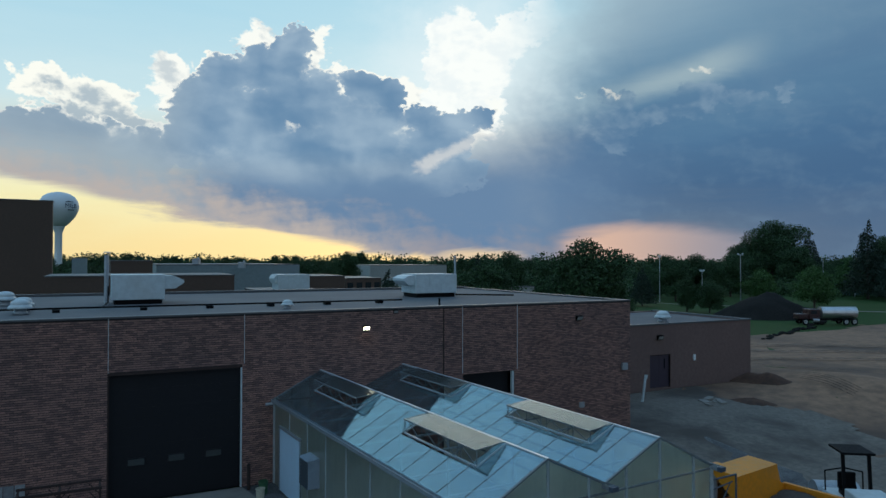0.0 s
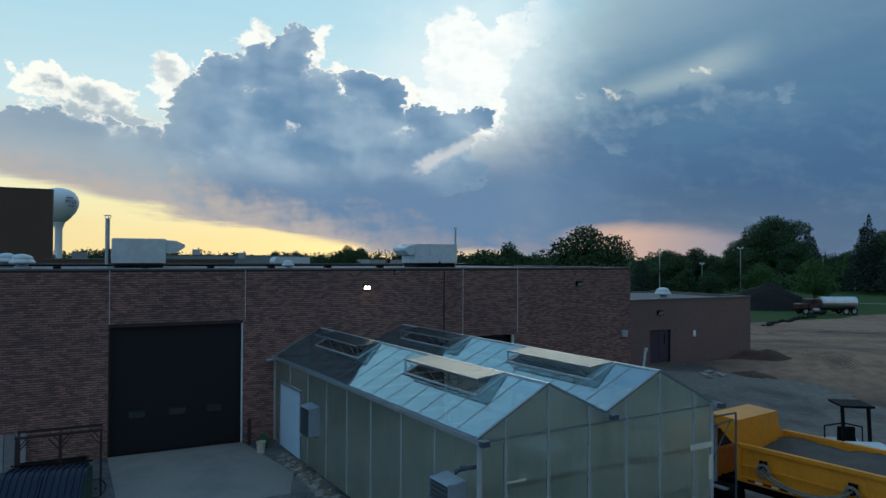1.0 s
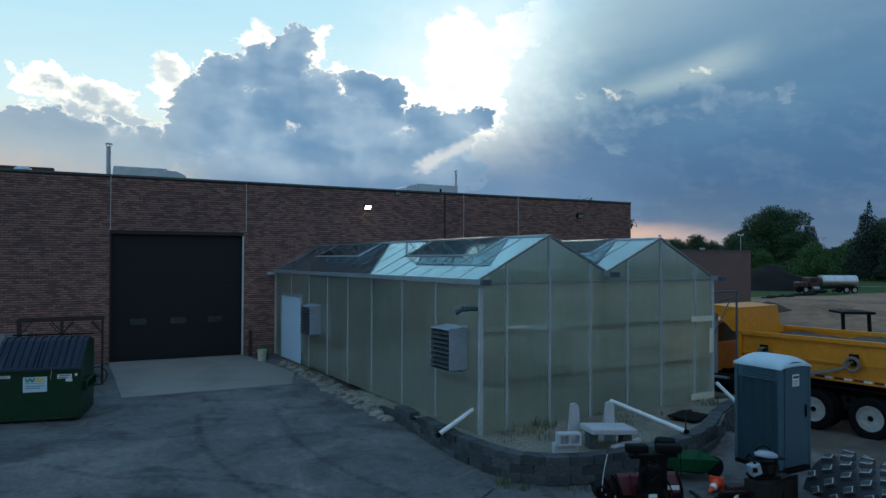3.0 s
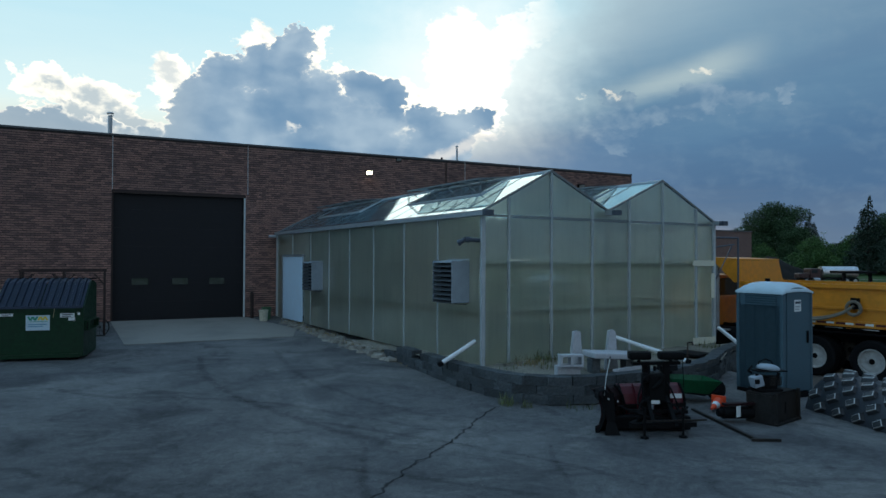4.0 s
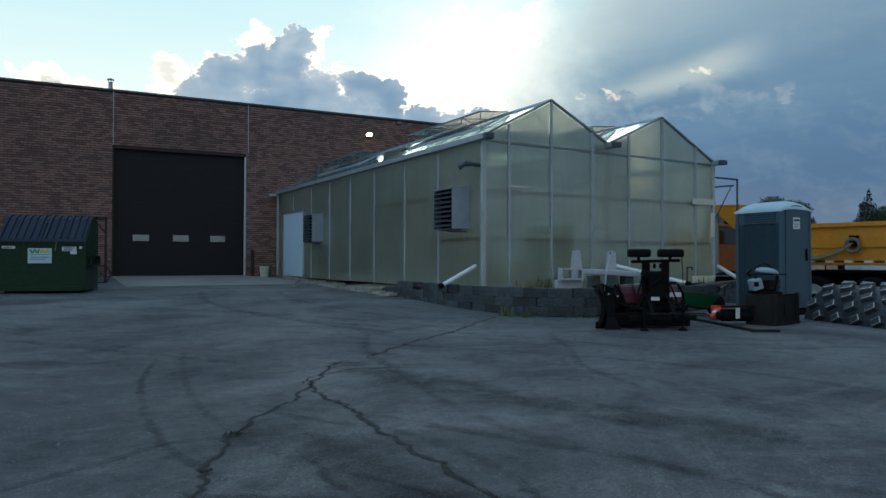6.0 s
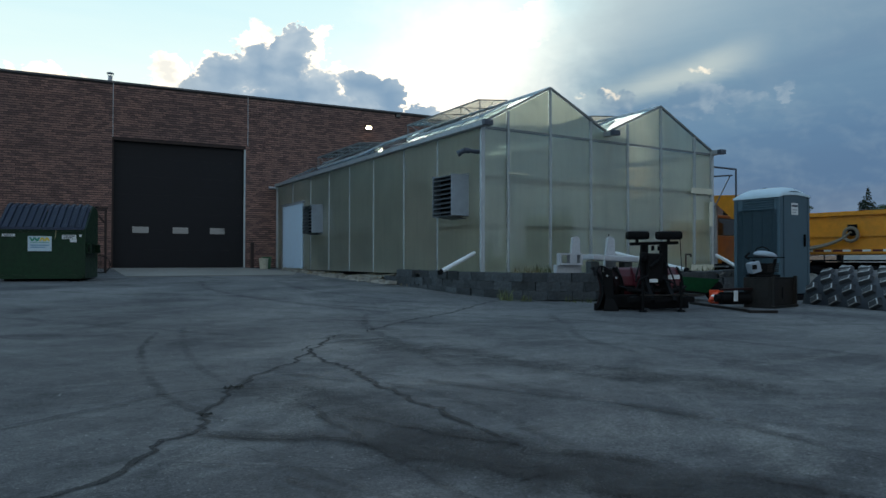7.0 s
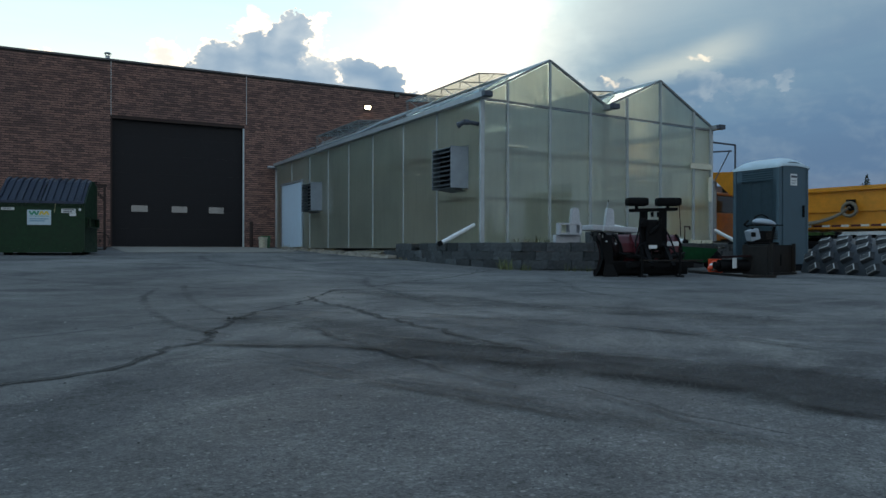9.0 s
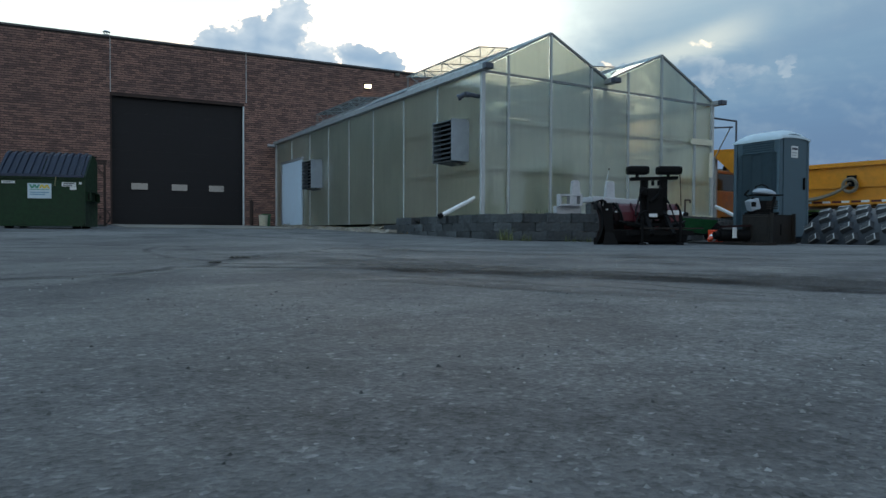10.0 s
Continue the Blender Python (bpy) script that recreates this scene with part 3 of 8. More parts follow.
def corrugated(bm, section, run, thick):
    """A folded sheet: the polyline section carried along run, with a thickness."""
    run = Vector(run)
    a = [bm.verts.new(Vector(p)) for p in section]
    b = [bm.verts.new(Vector(p) + run) for p in section]
    faces = [bm.faces.new((a[i], a[i + 1], b[i + 1], b[i])) for i in range(len(a) - 1)]
    bmesh.ops.solidify(bm, geom=faces, thickness=thick)
    return bm


B = bmesh.new


# ---- ground ----
def sstep(x, a, b):
    t = min(1.0, max(0.0, (x - a) / (b - a)))
    return t * t * (3 - 2 * t)


def level(x, y):
    """Height of the yard: flat in front, rising gently to the big door, falling away to the far field."""
    h = -0.415 + 0.0253 * min(max(y - 8.0, 0.0), 16.4)
    h = h + (-0.82 - h) * sstep(x, 12.3, 14.6) * (1 - sstep(y, 15.0, 29.0))
    far = sstep(math.hypot(x - 20, y - 15), 25.0, 80.0)
    return h * (1 - far) + (-1.15) * far + 0.7 * math.exp(-((x - 43.0) / 3.5) ** 2 - ((y - 27.0) / 5.0) ** 2)


def sheet(name, xs, ys, lift, material, rough=0.0, keep=None):
    bm = B()
    grid = {}
    for i, x in enumerate(xs):
        for j, y in enumerate(ys):
            z = level(x, y) + lift
            if rough:
                z += rough * (noise.noise(Vector((x * 0.35, y * 0.35, 1.7))) + 0.5 * noise.noise(Vector((x * 1.1, y * 1.1, 5.0))))
            grid[i, j] = bm.verts.new((x, y, z))
    for i in range(len(xs) - 1):
        for j in range(len(ys) - 1):
            if keep is None or keep((xs[i] + xs[i + 1]) / 2, (ys[j] + ys[j + 1]) / 2):
                bm.faces.new((grid[i, j], grid[i + 1, j], grid[i + 1, j + 1], grid[i, j + 1]))
    for v in [v for v in bm.verts if not v.link_faces]:
        bm.verts.remove(v)
    ob = new(name, mesh_of(name, bm, material, True))
    return ob


def steps(*runs):
    out = []
    for a, b, n in runs:
        out += [a + (b - a) * i / n for i in range(n)]
    return out + [runs[-1][1]]


far_steps = steps((-3000, -400, 6), (-400, -60, 8), (-60, 140, 80), (140, 500, 12), (500, 3000, 6))
tagged(sheet("ground", far_steps, far_steps, -0.10, GRASS), "dark green mown grass and fields under evening light", "ground", kind="structure")
tagged(sheet("yard_asphalt", steps((-40, 26, 132)), steps((-25, 24.45, 99)), 0.0, ASPHALT), "grey weathered cracked asphalt yard sloping to the building", "asphalt", kind="structure")
tagged(sheet("dirt_field", steps((24, 134, 110)), steps((-60, 76, 136)), -0.03, DIRT, 0.10,
             lambda x, y: (y < 31.1 if x < 39 else y < 55 + (x - 72) * 0.10 + 2.5 * noise.noise(Vector((x * 0.12, 0, 0)))) and x > 30 + 0.35 * (12 - y) * (y < 12)), "graded brown dirt building site with vehicle tracks", "dirt", kind="structure")
tagged(sheet("gravel_strip", steps((12.4, 46, 68)), steps((-30, 32, 124)), 0.012, GRAVEL, 0.035,
             lambda x, y: x < 34 + 3 * noise.noise(Vector((y * 0.2, 3, 0))) + max(0, 12 - y) * -0.2 and (x < 22.6 or y < 31.2) and (x >= 22.6 or y < 24.4) and x > 12.9 + 0.06 * max(0, y - 10)), "grey packed gravel and mud beside the greenhouse", "gravel", kind="structure")
bm = B()
ap = [(0.72, 24.45), (4.95, 24.45), (5.75, 20.6), (5.2, 18.9), (0.92, 18.9)]
slab(bm, [(x, y, level(x, y) + 0.002) for x, y in ap], 0.03)
single("concrete_apron", bm, CONCRETE, "pale grey concrete apron before the big door", "concrete slab", kind="structure")

# ---- main brick building ----
WY, TOP = 24.46, 6.08
DOORS = [(0.72, 4.95, 4.27), (13.78, 16.25, 3.24)]
XL, XR = -14.0, 22.7
bm = B()


def wall_piece(x0, x1, z0, z1):
    box(bm, x0, x1, WY + 0.014, WY + 0.32, z0, z1)


xs = [XL, DOORS[0][0], DOORS[0][1], DOORS[1][0], DOORS[1][1], XR]
for i in range(5):
    if i % 2 == 0:
        wall_piece(xs[i], xs[i + 1], -0.6, TOP - 0.06)
    else:
        wall_piece(xs[i], xs[i + 1], DOORS[i // 2][2], TOP - 0.06)
box(bm, XR - 0.32, XR, WY + 0.32, 40.5, -0.6, TOP - 0.06)
box(bm, XL, XR, 40.2, 40.5, -0.6, TOP - 0.06)
box(bm, XL, XL + 0.3, WY + 0.32, 40.2, -0.6, TOP - 0.06)
wall_front = single("wall_south", bm, MORTAR, "long brown brick facade with dark joints", "wall", kind="structure")
bm = B()
box(bm, XL, XR, WY - 0.03, WY + 0.36, TOP - 0.06, TOP)
box(bm, XR - 0.36, XR + 0.03, WY + 0.36, 40.2, TOP - 0.06, TOP)
box(bm, XL, XR + 0.03, 40.2, 40.55, TOP - 0.06, TOP + 0.06)
single("roof_coping", bm, COPING, "thin grey metal coping along the roof edge", "coping", kind="structure")
bm = B()
box(bm, XL, XR - 0.36, WY + 0.36, 40.2, 5.8, TOP - 0.07)
single("roof_deck", bm, ROOFING, "flat grey membrane roof with stains", "roof", kind="structure")
bm = B()
box(bm, XL + 0.3, XR - 0.32, 33.0, 33.2, -0.6, 5.8)
single("wall_inside", bm, MORTAR, "dark inner wall of the hall", "wall", kind="structure")

# big sectional door: panels with grooves, three lights
door = thing("garage_door", "closed dark sectional garage door with three small windows", "garage door", pose(0.72, WY + 0.16, 0.0), kind="structure")
W, HH = DOORS[0][1] - DOORS[0][0], DOORS[0][2]
for k in range(7):
    z0, z1 = k * HH / 7 + 0.0004, (k + 1) * HH / 7 - 0.0004
    bm = B()
    box(bm, 0.02, W - 0.02, 0.0, 0.05, z0, z1)
    part("panel", bm, DOORDARK, door)
DOORGLASS = surface("reflective_door_window", (0.17, 0.175, 0.175), 0.06, 1.0, vary=0.06, bump=0.0)
for x in (0.62, 1.86, 3.06):
    bm = B()
    box(bm, x, x + 0.5, -0.012, 0.01, 1.17, 1.38)
    w = part("window", bm, DOORGLASS, door, "small milky window pane")
    bm = B()
    for a, b, c, d in ((x - 0.03, x + 0.53, 1.14, 1.17), (x - 0.03, x + 0.53, 1.38, 1.41), (x - 0.03, x, 1.17, 1.38), (x + 0.5, x + 0.53, 1.17, 1.38)):
        box(bm, a, b, -0.02, 0.0, c, d)
    part("window_frame", bm, DOORDARK, w)
bm = B()
box(bm, W - 0.045, W - 0.002, -0.172, -0.05, 0.0, HH - 0.104)
part("jamb", bm, OFFWHITE, door, "pale steel jamb")
bm = B()
box(bm, -0.0, 0.05, -0.15, -0.10, 0.0, HH)
part("jamb", bm, RUST, door)
bm = B()
box(bm, -0.0, W, -0.17, -0.09, HH - 0.10, HH - 0.002)
part("lintel", bm, RUST, door, "rusty steel lintel")

bay = thing("dock_opening", "open dark doorway with a pale steel jamb", "doorway", pose(13.78, WY, 0.0), kind="structure")
bm = B()
box(bm, 2.36, 2.45, 0.0, 0.14, 0.0, 3.22)
part("jamb", bm, OFFWHITE, bay)
# added dark sheet in place of the shade inside the open doorway
bm = B()
box(bm, 0.02, 2.36, 0.3, 0.36, 0.0, 3.22)
part("door_leaf", bm, DOORDARK, bay, "dark sheet standing for the shade inside the doorway")

# control joints, downpipe, wall lamps
for x in (0.735, 5.02, 13.74, 16.4):
    bm = B()
    lo = 4.27 if x < 6 else (3.3 if x < 14 else 3.3)
    if x in (5.02,):
        lo = 4.3
    box(bm, x - 0.009, x + 0.009, WY - 0.012, WY + 0.01, lo, TOP - 0.06)
    single("control_joint", bm, OFFWHITE, "pale sealant joint in the brick facade", "joint", group="control joints of the facade", kind="structure")
bm = B()
box(bm, 12.842, 12.878, WY - 0.045, WY - 0.002, 0.0, TOP - 0.06)
single("downpipe", bm, RUST, "dark square downpipe fixed to the brick facade", "downpipe")

LAMPON = glowing("lit_wall_lamp_lens", (1.0, 0.90, 0.66), 9.0)


def wall_lamp(x, z, lit, label, y=WY, s=1.0):
    lamp = thing("wall_lamp", label, "wall lamp", pose(x, y, z), group="lamps on the facade")
    bm = B()
    pts = [(-0.16 * s, 0, -0.11 * s), (0.16 * s, 0, -0.11 * s), (0.16 * s, -0.08 * s, -0.11 * s), (-0.16 * s, -0.08 * s, -0.11 * s)]
    lo = [bm.verts.new(p) for p in pts]
    hi = [bm.verts.new(p) for p in ((-0.16 * s, 0, 0.11 * s), (0.16 * s, 0, 0.11 * s), (0.16 * s, -0.17 * s, 0.06 * s), (-0.16 * s, -0.17 * s, 0.06 * s))]
    bm.faces.new(lo[::-1])
    bm.faces.new(hi)
    for i in range(4):
        bm.faces.new((lo[i], lo[(i + 1) % 4], hi[(i + 1) % 4], hi[i]))
    part("housing", bm, BLACK, lamp)
    bm = B()
    slab(bm, [(-0.14 * s, -0.087 * s, -0.09 * s), (0.14 * s, -0.087 * s, -0.09 * s), (0.14 * s, -0.168 * s, 0.05 * s), (-0.14 * s, -0.168 * s, 0.05 * s)], 0.012)
    part("lens", bm, LAMPON if lit else surface("dull_lamp_lens", (0.3, 0.3, 0.28), 0.3, vary=0.1), lamp)


wall_lamp(9.53, 5.35, True, "lit black wall lamp on the brick facade", s=0.8)
wall_lamp(19.66, 5.35, False, "unlit black wall lamp on the brick facade")
wall_lamp(10.76, 5.93, False, "small black lamp under the roof edge", s=0.6)
for x, z, s in ((22.3, 3.0, 0.16), (19.8, 1.46, 0.12)):
    bm = B()
    box(bm, x - s, x + s, WY - 0.12, WY - 0.002, z - s, z + s, 0.02)
    single("junction_box", bm, GALV, "small grey metal junction box on the brick facade", "junction box")
lamp_light = new("lamp_light", bpy.data.lights.new("lamp_light", "AREA"))
lamp_light.data.energy, lamp_light.data.size, lamp_light.data.color = 0.35, 0.25, (1.0, 0.85, 0.6)
lamp_light.matrix_world = pose(9.53, WY - 0.24, 5.26, -25, 0, 0)

# ---- low wing with a steel door ----
LY = 31.2
low = thing("wall_wing", "low plain brown brick wing with flat roof", "building wing", pose(0, 0, 0), kind="structure")
BRICKFAR = surface("far_brown_brick", (0.165, 0.105, 0.092), 0.85, vary=0.2, big=0.3, fine=5.0, bump=0.2)
bm = B()
box(bm, XR + 0.01, 30.44, LY, LY + 0.3, -0.6, 3.95)
box(bm, 32.15, 39.38, LY, LY + 0.3, -0.6, 3.95)
box(bm, 30.44, 32.15, LY, LY + 0.3, 2.12, 3.95)
box(bm, 30.44, 32.15, LY, LY + 0.3, -0.6, 0.1)
box(bm, 39.08, 39.38, LY + 0.3, 40.0, -0.6, 3.95)
box(bm, XR + 0.01, 39.38, 40.0, 40.3, -0.6, 3.95)
part("wall", bm, BRICKFAR, low)
bm = B()
box(bm, XR + 0.01, 39.08, LY + 0.3, 40.0, 3.7, 3.88)
part("roof", bm, ROOFING, low)
bm = B()
box(bm, XR + 0.01, 39.42, LY - 0.04, LY + 0.3, 3.95, 4.04)
box(bm, 39.08, 39.42, LY + 0.3, 40.0, 3.95, 4.04)
part("coping", bm, COPING, low)
ld = thing("wing_door", "dark maroon steel double door in the low wing", "door", pose(30.44, LY + 0.12, 0.1), kind="structure")
for x0, x1 in ((0.05, 0.84), (0.86, 1.66)):
    bm = B()
    box(bm, x0, x1, 0, 0.05, 0.02, 1.98, 0.008)
    leaf = part("leaf", bm, surface("maroon_door_paint", (0.05, 0.035, 0.05), 0.5, vary=0.1), ld)
bm = B()
box(bm, 1.25, 1.33, -0.012, 0.0, 1.15, 1.75)
part("window", bm, BLACK, leaf)
bm = B()
for a, b, c, d in ((0, 0.05, 0, 2.02), (1.66, 1.71, 0, 2.02), (0.05, 1.66, 1.98, 2.02)):
    box(bm, a, b, -0.05, 0.06, c, d)
part("frame", bm, BLACK, ld)
wall_lamp(31.2, 3.2, False, "unlit black wall lamp over the wing door", LY, 1.3)
bm = B()
box(bm, 34.05, 34.23, LY - 0.08, LY - 0.002, 1.60, 1.98, 0.015)
single("meter_box", bm, WHITE, "white metal meter box on the low brick wing", "meter box")
bm = B()
rod(bm, (27.6, 28.9, level(27.6, 28.9) - 0.3), (27.9, 28.9, 1.45), 0.07, 0.07, 10)
rod(bm, (27.9, 28.9, 1.3), (27.94, 28.9, 1.5), 0.085, 0.085, 10)
single("vent_pipe", bm, OFFWHITE, "leaning white plastic vent pipe in the gravel", "pipe")

# ---- things on the roof ----
RZ = TOP - 0.07


def roof_unit(x0, x1, y0, y1, z0, z1, cone, label, base=RZ):
    u = thing("rooftop_unit", label, "air handler", pose(0, 0, base), group="rooftop air handlers")
    bm = B()
    box(bm, x0, x1, y0, y1, z0, z1, 0.015)
    for k in range(1, 3):
        xx = x0 + (x1 - x0) * k / 3
        box(bm, xx - 0.01, xx + 0.01, y0 - 0.012, y0, z0 + 0.05, z1 - 0.05)
    part("housing", bm, OFFWHITE, u, "pale grey sheet metal housing")
    bm = B()
    box(bm, x0 + 0.1, x1 - 0.1, y0 + 0.08, y1 - 0.08, 0.0, z0)
    part("curb", bm, BLACK, u)
    if cone:
        s = 1 if cone > 0 else -1
        xe = x1 if cone > 0 else x0
        bm = B()
        zm = z0 + 0.42 * (z1 - z0)
        ys = ((y0 + 0.15, 0), (y1 - 0.15, 0), (y1 - 0.15, 1), (y0 + 0.15, 1))
        a = [bm.verts.new((xe + s * 0.002, y, (zm, z1 - 0.05)[k])) for y, k in ys]
        b = [bm.verts.new((xe + s * abs(cone) * 0.55, y, (zm, z1 - 0.08)[k])) for y, k in ys]
        c = [bm.verts.new((xe + s * abs(cone), y, ((zm + z1) / 2 - 0.06, (zm + z1) / 2 + 0.06)[k])) for y, k in ys]
        for p, q in ((a, b), (b, c)):
            for i in range(4):
                bm.faces.new((p[i], p[(i + 1) % 4], q[(i + 1) % 4], q[i]))
        bm.faces.new(a)
        bm.faces.new(c)
        part("rain_hood", bm, OFFWHITE, u)
    return u


roof_unit(0.98, 3.07, 31.9, 33.8, 0.20, 1.26, 0.80, "pale sheet metal air handler with pointed rain hood")
roof_unit(15.0, 17.9, 61.0, 63.2, 0.12, 1.50, -0.30, "pale sheet metal air handler on a farther low roof", 5.07)
roof_unit(14.80, 17.15, 31.3, 33.1, 0.22, 1.19, -0.57, "white sheet metal air handler with angled rain hood")


def mushroom(x, y, s, label, z=RZ):
    v = thing("roof_vent", label, "roof vent", pose(x, y, z), group="spun aluminium roof vents")
    bm = B()
    lathe(bm, [(0.34 * s, 0.0), (0.30 * s, 0.16 * s), (0.26 * s, 0.2 * s), (0.26 * s, 0.42 * s)], 18)
    part("base", bm, GALV, v, smooth=True)
    bm = B()
    lathe(bm, [(0.52 * s, 0.30 * s), (0.54 * s, 0.36 * s), (0.46 * s, 0.46 * s), (0.40 * s, 0.50 * s), (0.42 * s, 0.54 * s), (0.36 * s, 0.66 * s), (0.2 * s, 0.74 * s), (0.02, 0.76 * s)], 22)
    part("hood", bm, OFFWHITE, v, smooth=True)


mushroom(-1.95, 27.7, 0.72, "round pale spun metal roof vent")
mushroom(-2.0, 29.4, 0.70, "round pale spun metal roof vent")
mushroom(-2.9, 33.0, 0.80, "round pale spun metal roof vent")
mushroom(7.1, 26.7, 0.46, "small round pale roof vent")
mushroom(33.3, 33.0, 1.0, "white round vent on the low wing's roof", 3.88)


def flue(x, y, h, r, label):
    f = thing("flue_pipe", label, "flue pipe", pose(x, y, RZ))
    bm = B()
    rod(bm, (0, 0, 0), (0, 0, h), r, r, 12)
    part("pipe", bm, GALV, f)
    bm = B()
    for i in range(5):
        a = 2 * math.pi * i / 5
        rod(bm, (r * math.cos(a), r * math.sin(a), h), (r * 1.5 * math.cos(a), r * 1.5 * math.sin(a), h + 0.10), 0.012, 0.012, 4)
    rod(bm, (0, 0, h + 0.10), (0, 0, h + 0.14), r * 1.7, r * 1.2, 12)
    part("cap", bm, GALV, f)


flue(0.79, 32.2, 2.10, 0.09, "tall galvanised flue pipe with cap on the roof")
flue(17.42, 32.0, 1.97, 0.05, "tall galvanised flue pipe with cap on the roof")
line_pipe = thing("gas_line", "thin black gas pipe on small blocks along the roof", "pipe", pose(0, 0, RZ))
bm = B()
tube(bm, [(-13, 28.2, 0.14), (0.6, 28.4, 0.14), (12.6, 28.0, 0.14)], 0.035)
tube(bm, [(0.6, 28.4, 0.14), (0.85, 31.75, 0.14), (0.85, 31.75, 0.8)], 0.03)
tube(bm, [(16.9, 31.0, 0.14), (19.5, 29.5, 0.12)], 0.04)
tube(bm, [(13.2, 25.5, 0.0), (13.2, 25.5, 0.32)], 0.04)
part("pipe", bm, BLACK, line_pipe)
for x in (-5.6, -3.2, -0.9, 2.0, 4.4, 6.8, 9.2, 11.6):
    bm = B()
    box(bm, x - 0.12, x + 0.12, 28.05, 28.45, 0.0, 0.105, 0.01)
    part("block", bm, BLACK, line_pipe)

# ---- greenhouse ----
POSTALU = surface("bright_aluminium_post", (0.46, 0.49, 0.50), 0.42, 0.3, vary=0.12, fine=9.0, bump=0.03)
STRUT = surface("dull_dark_aluminium", (0.20, 0.215, 0.22), 0.5, 0.3, vary=0.15)
PIPEBLUE = surface("dark_blue_grey_plastic", (0.060, 0.075, 0.100), 0.5, vary=0.15, fine=8.0, bump=0.03)
gh = thing("greenhouse", "twin-gabled greenhouse of hazy olive plastic panels in aluminium bars", "greenhouse", pose(6.90, 11.407, -0.02, 0, 0, 3.639))
LEN, WID = 13.0, 6.785
EAVE, RIDGE, VALLEY, CROSS = 2.996, 3.883, 3.12, 2.916
U1, UV, U2 = 1.702, 3.30, 4.996     # first ridge, valley, second ridge
BASE = 0.0
FU = [0.0, 0.619, U1, 2.82, 3.924, U2, 6.146, WID]
SV = [0.0, 1.68, 3.24, 4.92, 6.48, 8.01, 9.58, 11.33, LEN]


def roof_z(u):
    if u <= U1:
        return EAVE + (RIDGE - EAVE) * u / U1
    if u <= UV:
        return RIDGE + (VALLEY - RIDGE) * (u - U1) / (UV - U1)
    if u <= U2:
        return VALLEY + (RIDGE - VALLEY) * (u - UV) / (U2 - UV)
    return RIDGE + (EAVE - RIDGE) * (u - U2) / (WID - U2)


for v, inset in ((0.0, 1), (LEN, -1)):
    for u in FU:
        bm = B()
        w = 0.085 if u in (0.0, WID) else 0.032
        box(bm, u - w / 2, u + w / 2, v - 0.03 * inset - 0.03, v - 0.03 * inset + 0.03, BASE, roof_z(u) - 0.03)
        part("post", bm, POSTALU, gh)
    bm = B()
    bar(bm, (0.05, v - 0.02 * inset, CROSS), (WID - 0.05, v - 0.02 * inset, CROSS), 0.04, 0.04)
    part("crossbar", bm, STRUT, gh)
    for k in range(len(FU) - 1):
        a, b = FU[k] + 0.03, FU[k + 1] - 0.03
        bm = B()
        slab(bm, [(a, v, BASE), (b, v, BASE), (b, v, CROSS - 0.03), (a, v, CROSS - 0.03)], 0.010)
        part("panel", bm, WALLPANEL, gh)
        bm = B()
        top = [(b, v, roof_z(b) - 0.03)]
        if a < UV < b:
            top.append((UV, v, VALLEY - 0.03))
        top.append((a, v, roof_z(a) - 0.03))
        slab(bm, [(a, v, CROSS + 0.03), (b, v, CROSS + 0.03)] + top, 0.010)
        part("gable_panel", bm, WALLPANEL, gh)
    for u0, u1 in ((-0.06, U1), (U1, UV), (UV, U2), (U2, WID + 0.06)):
        bm = B()
        z0 = EAVE - 0.03 if u0 < 0 else roof_z(u0)
        z1 = EAVE - 0.03 if u1 > WID else roof_z(u1)
        bar(bm, (u0, v - 0.02 * inset, z0 + 0.01), (u1, v - 0.02 * inset, z1 + 0.01), 0.05, 0.04)
        part("gable_rail", bm, STRUT, gh)
for u, s in ((0.0, -1), (WID, 1)):
    for v in SV[1:-1]:
        bm = B()
        box(bm, u - 0.022, u + 0.022, v - 0.018, v + 0.018, BASE if not (s < 0 and 10.2 < v < 12.2) else 2.24, EAVE - 0.05)
        part("post", bm, POSTALU, gh)
    for k in range(len(SV) - 1):
        a, b = SV[k] + 0.03, SV[k + 1] - 0.03
        runs = [(a, b, BASE)]
        if u == 0.0 and a < 12.0 and b > 10.2:
            runs = [(a, min(b, 10.20), BASE), (max(a, 10.20), min(b, 12.20), 2.20), (max(a, 12.20), b, BASE)]
        for c, d, z in runs:
            if d - c > 0.05:
                bm = B()
                slab(bm, [(u, c, z), (u, d, z), (u, d, EAVE - 0.08), (u, c, EAVE - 0.08)], 0.010)
                part("panel", bm, WALLPANEL, gh)
for u, z in ((-0.05, EAVE - 0.04), (UV, VALLEY - 0.04), (WID + 0.05, EAVE - 0.04)):
    g = B()
    for a, b, c, d in ((-0.085, 0.085, -0.05, -0.04), (-0.085, -0.075, -0.04, 0.05), (0.075, 0.085, -0.04, 0.05)):
        box(g, u + a, u + b, -0.22, LEN - 0.02, z + c, z + d)
    box(g, u - 0.075, u + 0.075, -0.215, -0.205, z - 0.04, z + 0.05)
    gut = part("gutter", g, GALV, gh, "grey metal gutter")
    g = B()
    box(g, u - 0.095, u + 0.095, -0.34, -0.222, z - 0.06, z + 0.05, 0.012)
    part("gutter_end", g, PIPEBLUE, gut, "dark gutter end box")
for u in (U1, U2):
    bm = B()
    box(bm, u - 0.035, u + 0.035, -0.04, LEN, RIDGE - 0.015, RIDGE + 0.03, 0.008)
    part("ridge_cap", bm, ALU, gh)
VENTS = [(1.40, 4.78), (7.85, 11.40)]
NS = 16
